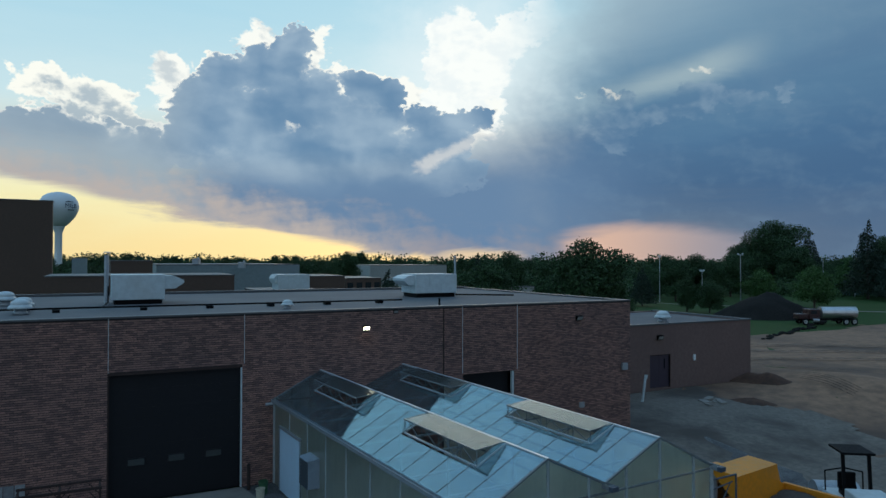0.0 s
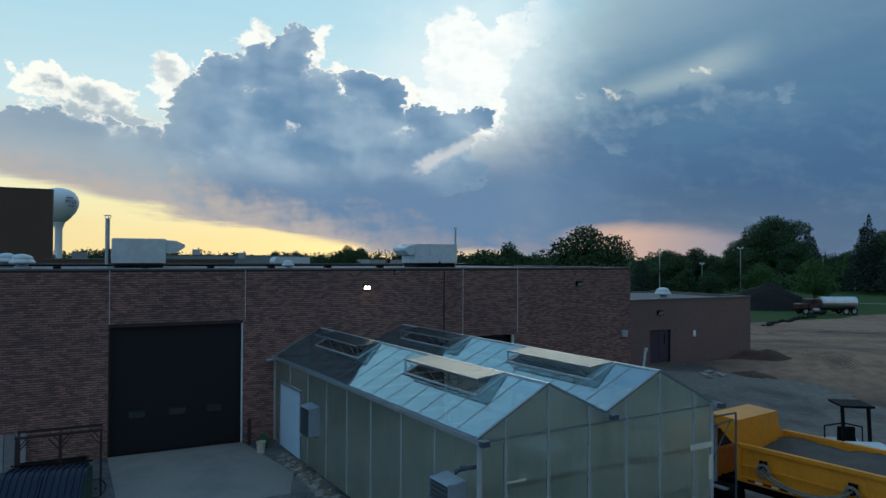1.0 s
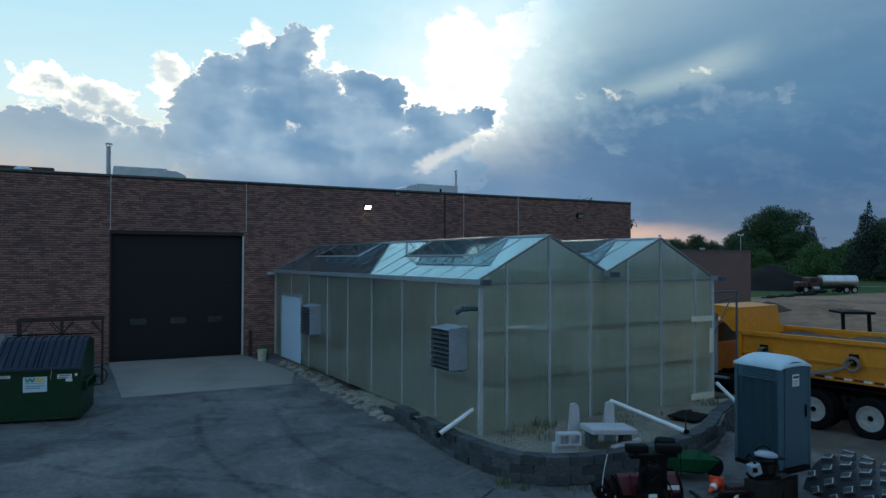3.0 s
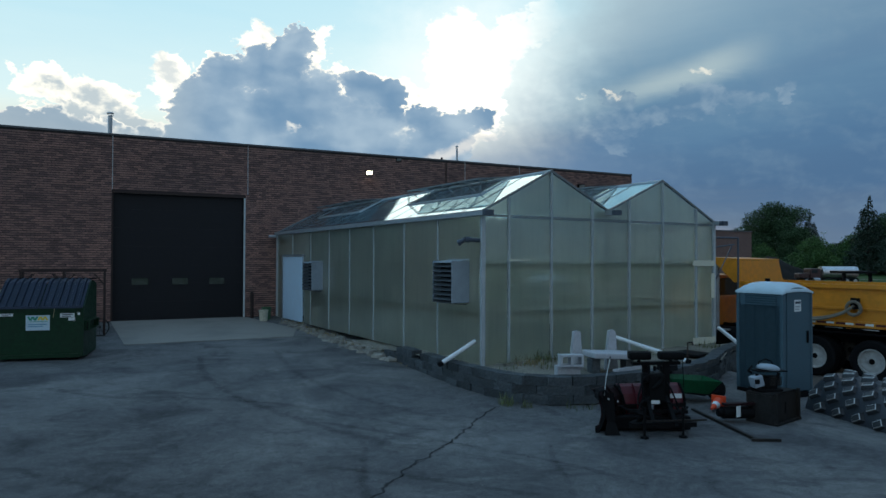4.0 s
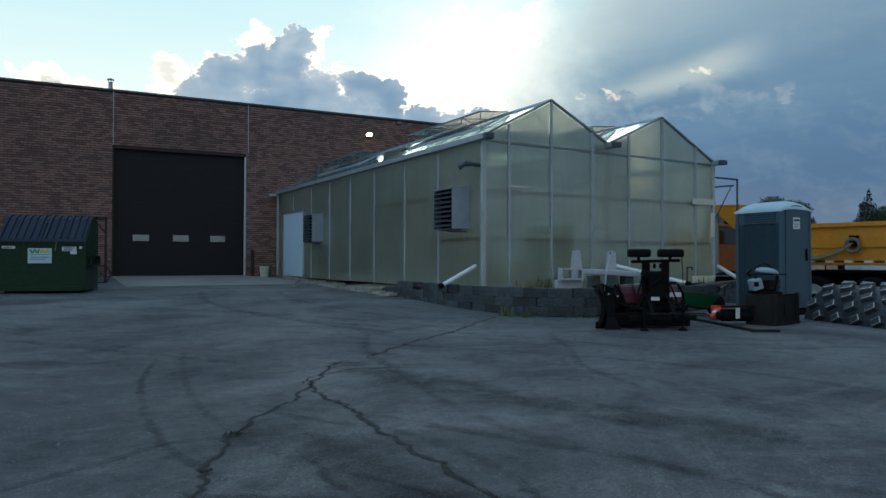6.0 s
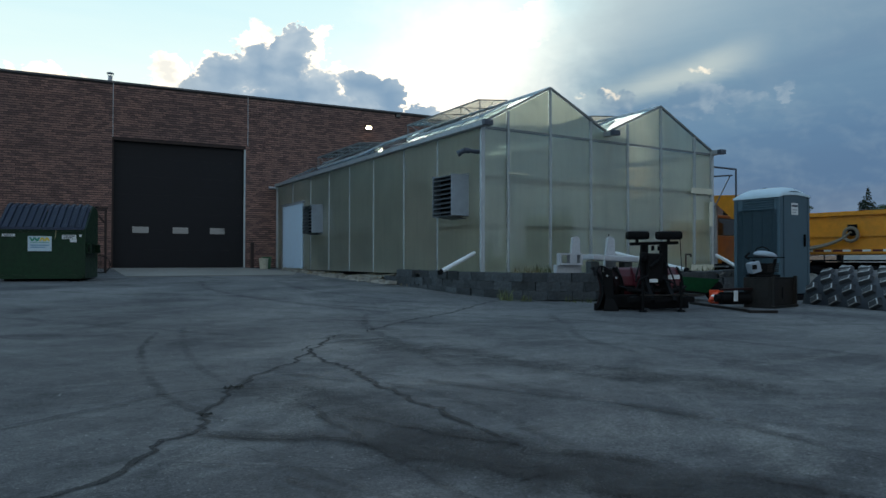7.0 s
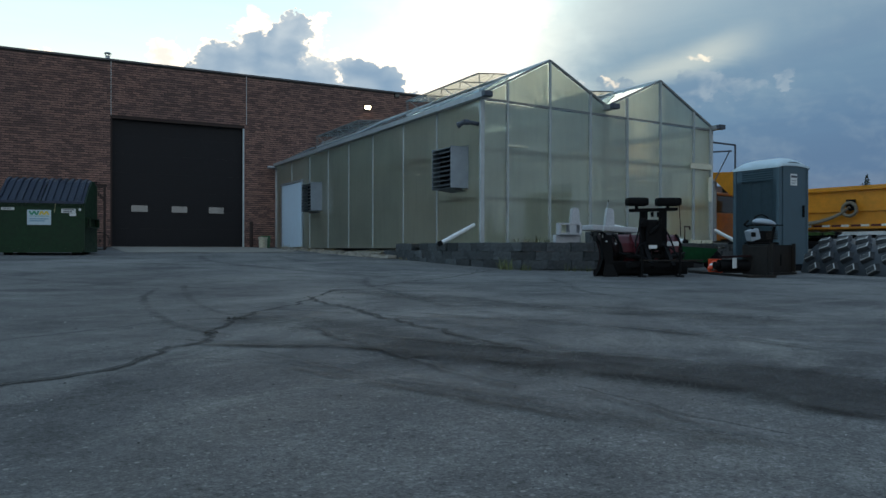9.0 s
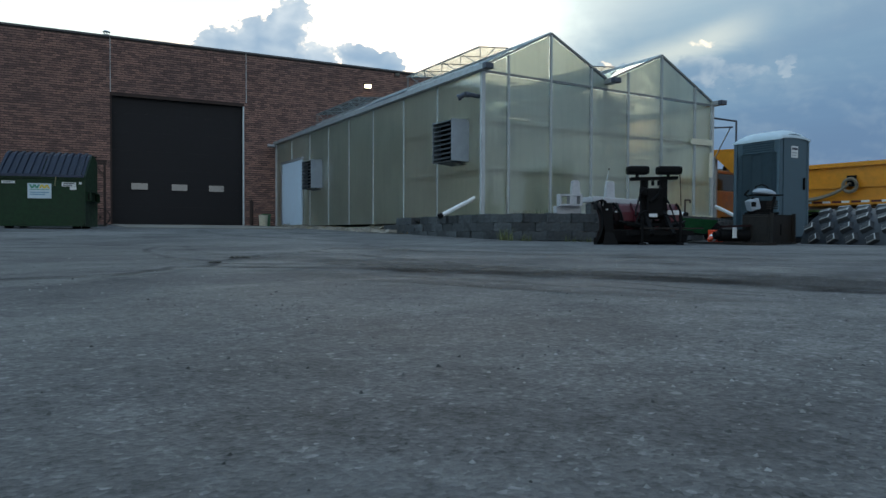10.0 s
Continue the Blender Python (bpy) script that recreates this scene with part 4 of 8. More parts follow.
for u0, u1 in ((0.0, U1), (UV, U1), (UV, U2), (WID, U2)):
    z0, z1 = roof_z(u0), RIDGE
    vented = u1 > u0
    for k in range(NS):
        a, b = LEN * k / NS, LEN * (k + 1) / NS
        mid = (a + b) / 2
        cut = vented and any(p < mid < q for p, q in VENTS)
        f = 0.495 if cut else 1.0
        ue, ze = u0 + (u1 - u0) * f, z0 + (z1 - z0) * f
        bm = B()
        slab(bm, [(u0, a + 0.010, z0), (u0, b - 0.010, z0), (ue, b - 0.010, ze), (ue, a + 0.010, ze)], 0.012)
        part("roof_panel", bm, ROOFPANEL, gh)
        if k:
            bm = B()
            bar(bm, (u0, a, z0 + 0.004), (u1, a, z1 + 0.004), 0.012, 0.018)
            part("glazing_bar", bm, STRUT, gh)
for un, ue in ((U1, 0.0), (U2, UV)):
    for p, q in VENTS:
        uo = un - 0.82
        zo = RIDGE - 0.05
        us = un - 0.80
        zs = roof_z(us)
        bm = B()
        slab(bm, [(un - 0.05, p, RIDGE + 0.03), (un - 0.05, q, RIDGE + 0.03), (uo, q, zo), (uo, p, zo)], 0.012)
        vent = part("roof_vent_flap", bm, VENTPANEL, gh, "roof vent flap propped open")
        bm = B()
        for v in (p + 0.01, q - 0.01):
            bar(bm, (un - 0.05, v, RIDGE + 0.032), (uo, v, zo + 0.002), 0.020, 0.022)
        for k in (1, 2, 3):
            v = p + (q - p) * k / 4
            bar(bm, (un - 0.05, v, RIDGE + 0.014), (uo, v, zo - 0.016), 0.016, 0.018)
        bar(bm, (uo, p, zo + 0.0), (uo, q, zo + 0.0), 0.026, 0.03)
        part("flap_frame", bm, STRUT, vent)
        bm = B()
        bar(bm, (us, p, zs + 0.015), (us, q, zs + 0.015), 0.04, 0.04)
        for v in (p, q):
            bar(bm, (us, v, zs + 0.015), (un, v, RIDGE + 0.0), 0.04, 0.04)
        part("vent_curb", bm, ALU, vent)
        for k in range(4):
            v = p + (q - p) * (k + 0.5) / 4
            bm = B()
            bar(bm, (us + 0.03, v - 0.30, zs + 0.03), (uo + 0.05, v + 0.30, zo - 0.02), 0.015, 0.015)
            bar(bm, (us + 0.035, v + 0.42, zs + 0.03), (uo + 0.055, v + 0.42, zo - 0.02), 0.013, 0.013)
            part("strut", bm, STRUT, vent)
        for v in (p, q):
            bm = B()
            bar(bm, (us, v, zs + 0.04), (uo + 0.02, v, zo - 0.02), 0.016, 0.016)
            bar(bm, (us + 0.02, v, zs + 0.04), ((un + uo) / 2, v, (RIDGE + zo) / 2), 0.012, 0.012)
            part("side_stay", bm, STRUT, vent)
# inner frame, seen dimly through the plastic
for v in SV[::2]:
    bm = B()
    box(bm, UV - 0.03, UV + 0.03, v + 0.02, v + 0.08, BASE, VALLEY - 0.1)
    part("inner_post", bm, GALV, gh)
for u0, u1 in ((0.06, UV - 0.03), (UV + 0.03, WID - 0.06)):
    for v in SV[1:-1]:
        bm = B()
        bar(bm, (u0, v, 2.84), (u1, v, 2.84), 0.04, 0.05)
        part("truss", bm, GALV, gh)
for z in (1.0, 1.95):
    bm = B()
    bar(bm, (0.06, 0.030, z), (WID - 0.06, 0.030, z), 0.03, 0.06)
    bar(bm, (0.030, 0.06, z), (0.030, 10.1, z), 0.03, 0.06)
    bar(bm, (WID - 0.030, 0.06, z), (WID - 0.030, LEN - 0.05, z), 0.03, 0.06)
    part("girt", bm, STRUT, gh)
# double door on the long side
bm = B()
slab(bm, [(-0.045, 10.22, 0.03), (-0.045, 12.18, 0.03), (-0.045, 12.18, 2.14), (-0.045, 10.22, 2.14)], 0.04)
dl = part("door", bm, surface("pale_blue_white_paint", (0.52, 0.67, 0.80), 0.45, vary=0.05, fine=5.0, bump=0.02), gh, "plain pale blue-white sliding door")
bm = B()
bar(bm, (-0.05, 10.14, 2.18), (-0.05, 12.28, 2.18), 0.09, 0.07)
bar(bm, (-0.05, 12.24, 0.0), (-0.05, 12.24, 2.15), 0.06, 0.06)
part("door_rail", bm, GALV, dl)


FANGREY = surface("blue_grey_sheet_metal", (0.30, 0.35, 0.40), 0.5, 0.2, vary=0.08, big=1.4, fine=7.0, bump=0.02, stain=(0.23, 0.26, 0.29), amount=0.4)
SLATGREY = surface("dull_louvre_metal", (0.085, 0.097, 0.108), 0.5, 0.2, vary=0.15, fine=9.0, bump=0.02)


def louvre_fan(v0, v1, z0, z1, out):
    """A sheet-metal box on the wall: side, top and bottom plates, an inset black plate for the mouth's shade, and
    hinged slats.
    """
    f = part("exhaust_fan", box(B(), -out + 0.20, -0.008, v0 + 0.01, v1 - 0.01, z0 + 0.01, z1 - 0.01, 0.01), FANGREY, gh, "blue-grey louvred exhaust fan housing")
    for va in (v0 - 0.012, v1 - 0.008):
        bm = B()
        box(bm, -out, -0.006, va, va + 0.020, z0, z1)
        part("side_plate", bm, FANGREY, f)
    bm = B()
    slab(bm, [(-out - 0.015, v0 - 0.02, z1 - 0.035), (-out - 0.015, v1 + 0.02, z1 - 0.035), (-0.006, v1 + 0.02, z1 + 0.025), (-0.006, v0 - 0.02, z1 + 0.025)], 0.012)
    part("top_plate", bm, FANGREY, f)
    bm = B()
    box(bm, -out, -0.006, v0 + 0.008, v1 - 0.008, z0 - 0.012, z0 + 0.006)
    slab(bm, [(-out + 0.06, v0 + 0.06, z0 - 0.015), (-out + 0.06, v1 - 0.10, z0 - 0.015), (-0.02, v1 - 0.10, z0 - 0.05), (-0.02, v0 + 0.06, z0 - 0.05)], 0.012)
    part("bottom_plate", bm, SLATGREY, f)
    n = 8
    for k in range(n):
        z = z0 + 0.03 + (z1 - z0 - 0.08) * (k + 0.5) / n
        bm = B()
        slab(bm, [(-out + 0.09, v0 + 0.012, z + 0.030), (-out + 0.09, v1 - 0.012, z + 0.030), (-out - 0.012, v1 - 0.012, z - 0.022), (-out - 0.012, v0 + 0.012, z - 0.022)], 0.004)
        bar(bm, (-out - 0.014, v0 + 0.012, z - 0.026), (-out - 0.014, v1 - 0.012, z - 0.026), 0.008, 0.012)
        part("slat", bm, SLATGREY, f)
    # black plate stands in for the shade behind the slats
    bm = B()
    box(bm, -out + 0.185, -out + 0.198, v0 + 0.008, v1 - 0.008, z0 + 0.006, z1 - 0.03)
    part("dark_mouth", bm, BLACK, f)


louvre_fan(0.446, 1.171, 1.205, 2.03, 0.418)
louvre_fan(8.52, 9.30, 1.13, 1.975, 0.365)
bm = B()
rod(bm, (-0.02, 0.06, 2.43), (-0.25, 0.06, 2.44), 0.042, 0.042, 12)
rod(bm, (-0.25, 0.06, 2.44), (-0.34, 0.08, 2.44), 0.055, 0.055, 12)
rod(bm, (-0.34, 0.08, 2.44), (-0.42, 0.14, 2.39), 0.048, 0.048, 12)
rod(bm, (-0.41, 0.13, 2.395), (-0.45, 0.16, 2.37), 0.060, 0.060, 12)
part("overflow_pipe", bm, PIPEBLUE, gh, "dark blue-grey plastic overflow pipe")
bm = B()
rod(bm, (-0.1, LEN - 0.1, 2.86), (-0.36, LEN - 0.1, 2.86), 0.05, 0.05, 8)
part("gutter_outlet", bm, GALV, gh)
PATCH = surface("pale_tape_patch", (0.62, 0.60, 0.48), 0.6, vary=0.08)
for u0, u1, z0, z1 in ((6.05, 6.82, 1.92, 2.06), (6.70, 6.82, 1.15, 1.75), (6.0, 6.85, 0.06, 0.22), (0.66, 1.15, 2.03, 2.07)):
    bm = B()
    box(bm, min(u0, WID - 0.8) if u1 > 6.8 and u1 - u0 > 0.5 else u0 - 0.06, u1 - 0.06, -0.078, -0.066, z0, z1)
    part("patch", bm, PATCH, gh, "pale patch of tape on the plastic")
# service mast at the far corner
bm = B()
tube(bm, [(WID + 0.05, -0.02, 2.62), (WID + 0.95, -0.02, 2.62), (WID + 0.95, -0.02, BASE)], 0.024, 8)
tube(bm, [(WID + 0.05, -0.02, 2.38), (WID + 0.8, -0.02, 2.46)], 0.02, 6)
tube(bm, [(WID + 0.06, -0.02, 1.55), (WID + 0.72, -0.02, 2.44)], 0.015, 6)
part("service_mast", bm, PIPEBLUE, gh, "dull blue-grey pipe mast with brace")
bm = B()
slab(bm, [(0.15, 0.12, 0.02), (WID - 0.15, 0.12, 0.02), (WID - 0.15, LEN - 0.15, 0.02), (0.15, LEN - 0.15, 0.02)], 0.02)
part("floor_bed", bm, surface("dark_planting_soil", (0.055, 0.052, 0.036), 0.95, vary=0.4, big=0.9, fine=6.0, bump=0.6, stain=(0.035, 0.048, 0.02), amount=0.7), gh, "dark planted floor")

# ---- raised bed round the greenhouse, held by blocks ----
WALLPATH = [(6.05, 17.2), (6.22, 15.5), (6.28, 14.0), (6.26, 12.6), (6.26, 11.4), (6.36, 10.4), (6.60, 9.70), (7.05, 9.25), (7.65, 9.05), (8.6, 8.99), (9.6, 9.06), (10.5, 9.30), (11.5, 9.75), (12.6, 10.5), (14.2, 11.3)]
bm = B()
inner = [(6.75, 24.4), (14.3, 24.4)]
ring = [bm.verts.new((x + 0.1, y + 0.06, 0.02 if y < 14.5 else level(x, y) + 0.02)) for x, y in WALLPATH]
gx = [bm.verts.new((x * 0.75 + 0.25 * 10, y * 0.75 + 0.25 * 14.5, 0.0 + 0.05 * noise.noise(Vector((x, y, 0))))) for x, y in WALLPATH]
for i in range(len(ring) - 1):
    bm.faces.new((ring[i], ring[i + 1], gx[i + 1], gx[i]))
bm.faces.new(gx)
bmesh.ops.subdivide_edges(bm, edges=bm.edges[:], cuts=5, use_grid_fill=True)
for v in bm.verts:
    v.co.z += 0.05 * noise.noise(v.co * 1.5) + 0.03 * noise.noise(v.co * 5)
single("soil_bed", bm, SOIL, "pale sandy soil bed with weeds round the greenhouse", "soil bed", kind="structure", smooth=True)

# ---- retaining wall blocks ----
def along(path, s):
    """The point at s metres along a path, and its direction."""
    for (ax, ay), (bx, by) in zip(path, path[1:]):
        d = math.hypot(bx - ax, by - ay)
        if s <= d:
            return ax + (bx - ax) * s / d, ay + (by - ay) * s / d, math.atan2(by - ay, bx - ax)
        s -= d
    return None


rw = thing("retaining_wall", "curved dry-laid wall of dark grey split-face concrete blocks", "retaining wall", pose(0, 0, 0), kind="structure")
rng = random.Random(5)
block_meshes = []
for k in range(5):
    bm = B()
    box(bm, -0.205, 0.205, -0.005, 0.24, 0.0, 0.147)
    bmesh.ops.subdivide_edges(bm, edges=[e for e in bm.edges if abs(e.verts[0].co.x - e.verts[1].co.x) > 0.2], cuts=2)
    for v in bm.verts:
        if v.co.y < 0.05:
            v.co.y += rng.uniform(-0.022, 0.014)
            v.co.z += rng.uniform(-0.006, 0.006)
            v.co.x *= 0.985
    block_meshes.append(mesh_of("block", bm, STONE))
for course in range(4):
    s = 0.1 + (course % 2) * 0.21
    while True:
        p = along(WALLPATH, s)
        if p is None:
            break
        x, y, a = p
        z = -0.52 + course * 0.152
        if z + 0.13 > level(x, y) and y < 15.0 and not (y > 14.0 and course == 3) and not (y > 13.0 and course == 3 and rng.random() < 0.5):
            ob = new("block", rng.choice(block_meshes))
            ob.parent = rw
            off = course * 0.012 + rng.uniform(-0.012, 0.012)
            ob.matrix_basis = pose(x - math.sin(a) * off, y + math.cos(a) * off, z, rng.uniform(-1, 1), rng.uniform(-1, 1), math.degrees(a) + rng.uniform(-2, 2))
        s += 0.42

# flat rubble edging where the wall runs out, along the greenhouse
bm = B()
for k in range(230):
    y = 14.2 + 8.4 * rng.random() ** 1.25
    x = 6.40 - (y - 14.4) * 0.066 + rng.uniform(-0.30, 0.20)
    r = rng.uniform(0.05, 0.20) * (1.0 if y < 19 else 0.6)
    h = rng.uniform(0.02, 0.08)
    n = rng.randint(5, 7)
    z0 = level(x, y) + rng.uniform(-0.02, 0.02)
    t0 = rng.uniform(0, 6)
    lo = [bm.verts.new((x + r * math.cos(t0 + 6.283 * i / n) * rng.uniform(0.75, 1.2), y + r * 0.8 * math.sin(t0 + 6.283 * i / n) * rng.uniform(0.75, 1.2), z0)) for i in range(n)]
    hi = [bm.verts.new((v.co.x * 0.86 + x * 0.14, v.co.y * 0.86 + y * 0.14, z0 + h * rng.uniform(0.7, 1.1))) for v in lo]
    bm.faces.new(hi)
    for i in range(n):
        bm.faces.new((lo[i], lo[(i + 1) % n], hi[(i + 1) % n], hi[i]))
single("rubble_edging", bm, RUBBLE, "loose flat pale stones edging the greenhouse", "stones", kind="stuff")


# ---- weeds ----
def tufts(name, label, spots, material, seed):
    r = random.Random(seed)
    verts, faces = [], []
    for x, y, z, n, rad, h in spots:
        for _ in range(n):
            a, d = r.uniform(0, 6.283), rad * math.sqrt(r.random())
            px, py = x + d * math.cos(a), y + d * math.sin(a)
            hh = h * r.uniform(0.4, 1.1)
            b = r.uniform(0, 6.283)
            w = 0.006 + 0.012 * hh
            lx, ly = math.cos(b) * hh * r.uniform(0.1, 0.6), math.sin(b) * hh * r.uniform(0.1, 0.6)
            k = len(verts)
            verts += [(px - w * math.sin(b), py + w * math.cos(b), z), (px + w * math.sin(b), py - w * math.cos(b), z),
                      (px + lx * 0.5 + w * 0.6 * math.sin(b), py + ly * 0.5 - w * 0.6 * math.cos(b), z + hh * 0.65), (px + lx * 0.5 - w * 0.6 * math.sin(b), py + ly * 0.5 + w * 0.6 * math.cos(b), z + hh * 0.65), (px + lx, py + ly, z + hh)]
            faces += [(k, k + 1, k + 2, k + 3), (k + 3, k + 2, k + 4)]
    me = bpy.data.meshes.new(name)
    me.from_pydata(verts, [], faces)
    me.materials.append(material)
    ob = new(name, me)
    return tagged(ob, label, "weeds", kind="stuff")


WEED = surface("dry_green_weeds", (0.10, 0.115, 0.045), 0.8, vary=0.3, fine=5.0, bump=0.0, island=0.5)
STRAW = surface("straw_weeds", (0.25, 0.19, 0.09), 0.8, vary=0.3, fine=5.0, bump=0.0, island=0.4)
LEAFWEED = surface("crack_weeds", (0.03, 0.032, 0.022), 0.8, vary=0.3, fine=8.0, bump=0.0, island=0.5)
rng = random.Random(8)
spots = [(6.35, 9.62, -0.41, 55, 0.14, 0.24), (6.55, 9.38, -0.41, 40, 0.13, 0.15)]
spots += [(7.2 + 0.22 * k, 8.98 + rng.uniform(-0.06, 0.04), -0.42, 16, 0.16, rng.uniform(0.06, 0.17)) for k in range(8)]
spots += [(7.0 + rng.uniform(0, 6.0), 11.2 + rng.uniform(-0.7, 0.2), 0.0, 18, 0.2, rng.uniform(0.05, 0.14)) for k in range(16)]
spots += [(10.1, 11.35, 0.0, 60, 0.35, 0.16), (8.3, 11.25, 0.0, 70, 0.25, 0.24), (13.0, 11.4, 0.0, 60, 0.3, 0.18)]
tufts("weed_tufts", "green weeds growing along the block wall and greenhouse", spots, WEED, 3)
spots = [(6.5 - (y - 14) * 0.064 + rng.uniform(-0.2, 0.15), y, level(6, y), 24, 0.22, rng.uniform(0.06, 0.18)) for y in [13.5 + 0.33 * k for k in range(28)]]
spots += [(7.7, 11.0, 0.0, 60, 0.3, 0.2)]
tufts("dry_grass", "straw-coloured dry grass along the greenhouse wall", spots, STRAW, 4)
tufts("crack_weed", "dark weed growing from a crack in the asphalt", [(0.89, 3.92, -0.416, 60, 0.06, 0.014), (0.66, 3.3, -0.416, 24, 0.03, 0.010)], LEAFWEED, 6)


# ---- cracks and tyre marks on the asphalt ----
def marks_material(name, tone, density, gaps=(0.3, 0.6), speckle=0.0):
    mat = bpy.data.materials.new(name)
    mat.use_nodes = True
    t = Tree(mat.node_tree)
    at = t.node("ShaderNodeTexCoord").outputs["Object"]
    n = t.noise(at, 3.0, 6.0, 0.7, 0.5)
    n2 = t.noise(at, 40.0, 4.0, 0.7)
    p = t.node("ShaderNodeBsdfPrincipled")
    t.put(p.inputs["Base Color"], t.mix(n2, tuple(v * 0.7 for v in tone), tuple(v * 1.3 for v in tone)))
    p.inputs["Roughness"].default_value = 0.9
    clear = t.node("ShaderNodeBsdfTransparent")
    uv = t.node("ShaderNodeUVMap").outputs[0]
    s = t.node("ShaderNodeSeparateXYZ")
    t.put(s.inputs[0], uv)
    across = t.m("SUBTRACT", 1.0, t.m("ABSOLUTE", t.m("SUBTRACT", t.m("MULTIPLY", s.outputs[0], 2.0), 1.0)))
    f = t.m("MULTIPLY", t.step(t.m("ADD", across, t.m("MULTIPLY", t.m("SUBTRACT", n2, 0.5), 0.8)), 0.0, 0.8), t.step(n, *gaps))
    if speckle:
        f = t.m("MULTIPLY", f, t.m("ADD", 1.0 - speckle, t.m("MULTIPLY", t.step(t.noise(at, 95.0, 4.0, 0.75), 0.42, 0.56), speckle)))
    x = t.node("ShaderNodeMixShader")
    t.put(x.inputs[0], t.m("MULTIPLY", f, density))
    t.put(x.inputs[1], clear.outputs[0])
    t.put(x.inputs[2], p.outputs[0])
    t.put(t.node("ShaderNodeOutputMaterial").inputs["Surface"], x.outputs[0])
    return mat


CRACK = marks_material("dark_crack", (0.012, 0.012, 0.013), 1.0, (0.16, 0.46), 0.55)
SKID = marks_material("tyre_mark", (0.034, 0.034, 0.036), 0.52, speckle=0.5)
FAINT = marks_material("faint_stain", (0.030, 0.030, 0.032), 0.72, speckle=0.85)
LIGHTMARK = marks_material("old_tyre_mark", (0.040, 0.040, 0.044), 0.24)
SMEAR = marks_material("oily_smear", (0.024, 0.024, 0.026), 0.92, speckle=0.75)


def ribbon(name, label, points, width, material, wander, lift=0.004, seed=1):
    r = random.Random(seed)
    pts = [Vector((x, y, 0)) for x, y in points]
    fine = []
    for i in range(len(pts) - 1):
        a, b = pts[max(i - 1, 0)], pts[i]
        c, d = pts[i + 1], pts[min(i + 2, len(pts) - 1)]
        n = max(3, int((c - b).length / 0.05))
        for k in range(n):
            t = k / n
            fine.append(0.5 * ((2 * b) + (c - a) * t + (2 * a - 5 * b + 4 * c - d) * t * t + (3 * b - a - 3 * c + d) * t ** 3))
    fine.append(pts[-1])
    verts, faces, us = [], [], []
    for i, p in enumerate(fine):
        q = fine[min(i + 1, len(fine) - 1)] - fine[max(i - 1, 0)]
        side = Vector((-q.y, q.x, 0)).normalized()
        p = p + side * wander * (noise.noise(p * 5.0 + Vector((seed, 0, 0))) + 0.6 * noise.noise(p * 17.0))
        w = width * (0.6 + 0.8 * abs(noise.noise(p * 7 + Vector((0, seed, 0)))) + 0.2 * r.random())
        end = min(i, len(fine) - 1 - i)
        w *= min(1.0, 0.25 + end * 0.12)
        for s in (-1, 1):
            v = p + side * (s * w / 2)
            verts.append((v.x, v.y, level(v.x, v.y) + lift))
        if i:
            k = 2 * i
            faces.append((k - 2, k, k + 1, k - 1))
    me = bpy.data.meshes.new(name)
    me.from_pydata(verts, [], faces)
    uvs = me.uv_layers.new(name="across")
    for loop in me.loops:
        uvs.data[loop.index].uv = (loop.vertex_index % 2, 0.0)
    me.materials.append(material)
    return tagged(new(name, me), label, "asphalt mark", kind="structure")


crack_label = "dark irregular crack in the grey asphalt"
ribbon("crack", crack_label, [(-1.9, 1.45), (-0.9, 1.9), (-0.05, 2.28), (0.25, 2.53), (0.43, 2.84), (0.58, 3.05), (0.88, 3.88), (1.08, 4.25), (1.4, 4.68), (1.66, 5.1), (2.03, 5.84), (2.41, 6.37)], 0.05, CRACK, 0.062, 0.004, 1)
ribbon("crack", crack_label, [(2.6, 6.35), (2.88, 6.7), (3.67, 7.47), (4.55, 8.18), (5.8, 9.35), (6.2, 9.6)], 0.06, CRACK, 0.075, 0.005, 2)
ribbon("crack", crack_label, [(1.76, 5.42), (1.65, 4.73), (1.68, 4.21), (1.66, 3.73), (1.65, 3.21), (1.66, 2.86), (1.65, 2.33), (1.64, 2.03)], 0.056, CRACK, 0.075, 0.006, 3)
ribbon("crack", crack_label, [(0.6, 2.92), (0.74, 2.74), (0.92, 2.68)], 0.028, CRACK, 0.025, 0.007, 4)
ribbon("crack", crack_label, [(1.6, 5.2), (1.9, 5.6), (2.4, 5.75), (2.9, 5.5)], 0.028, CRACK, 0.062, 0.005, 14)
mark_label = "faint dark tyre mark on the asphalt"
ribbon("oil_stain", "broad dusty dark stain on the worn asphalt", [(1.0, 4.2), (1.25, 3.2), (1.5, 2.3), (1.85, 1.5), (2.3, 0.7)], 0.75, FAINT, 0.06, 0.006, 25)
ribbon("oil_stain", "broad dusty dark stain on the worn asphalt", [(2.2, 6.2), (2.6, 4.8), (3.0, 3.6), (3.6, 2.4)], 0.8, FAINT, 0.06, 0.007, 26)
ribbon("tyre_mark", mark_label, [(1.10, 3.4), (1.13, 2.98), (1.16, 2.31), (1.20, 1.77), (1.24, 1.58)], 0.06, SMEAR, 0.03, 0.012, 21)
ribbon("tyre_mark", mark_label, [(1.2, 3.0), (1.35, 2.74), (1.7, 2.12), (2.1, 1.58), (2.3, 1.1)], 0.09, SMEAR, 0.03, 0.012, 22)
ribbon("tyre_mark", mark_label, [(1.38, 1.51), (1.40, 1.16), (1.46, 0.89)], 0.05, SMEAR, 0.03, 0.013, 23)
ribbon("tyre_mark", mark_label, [(1.27, 2.34), (1.48, 2.02), (1.75, 1.70)], 0.05, SMEAR, 0.03, 0.013, 24)
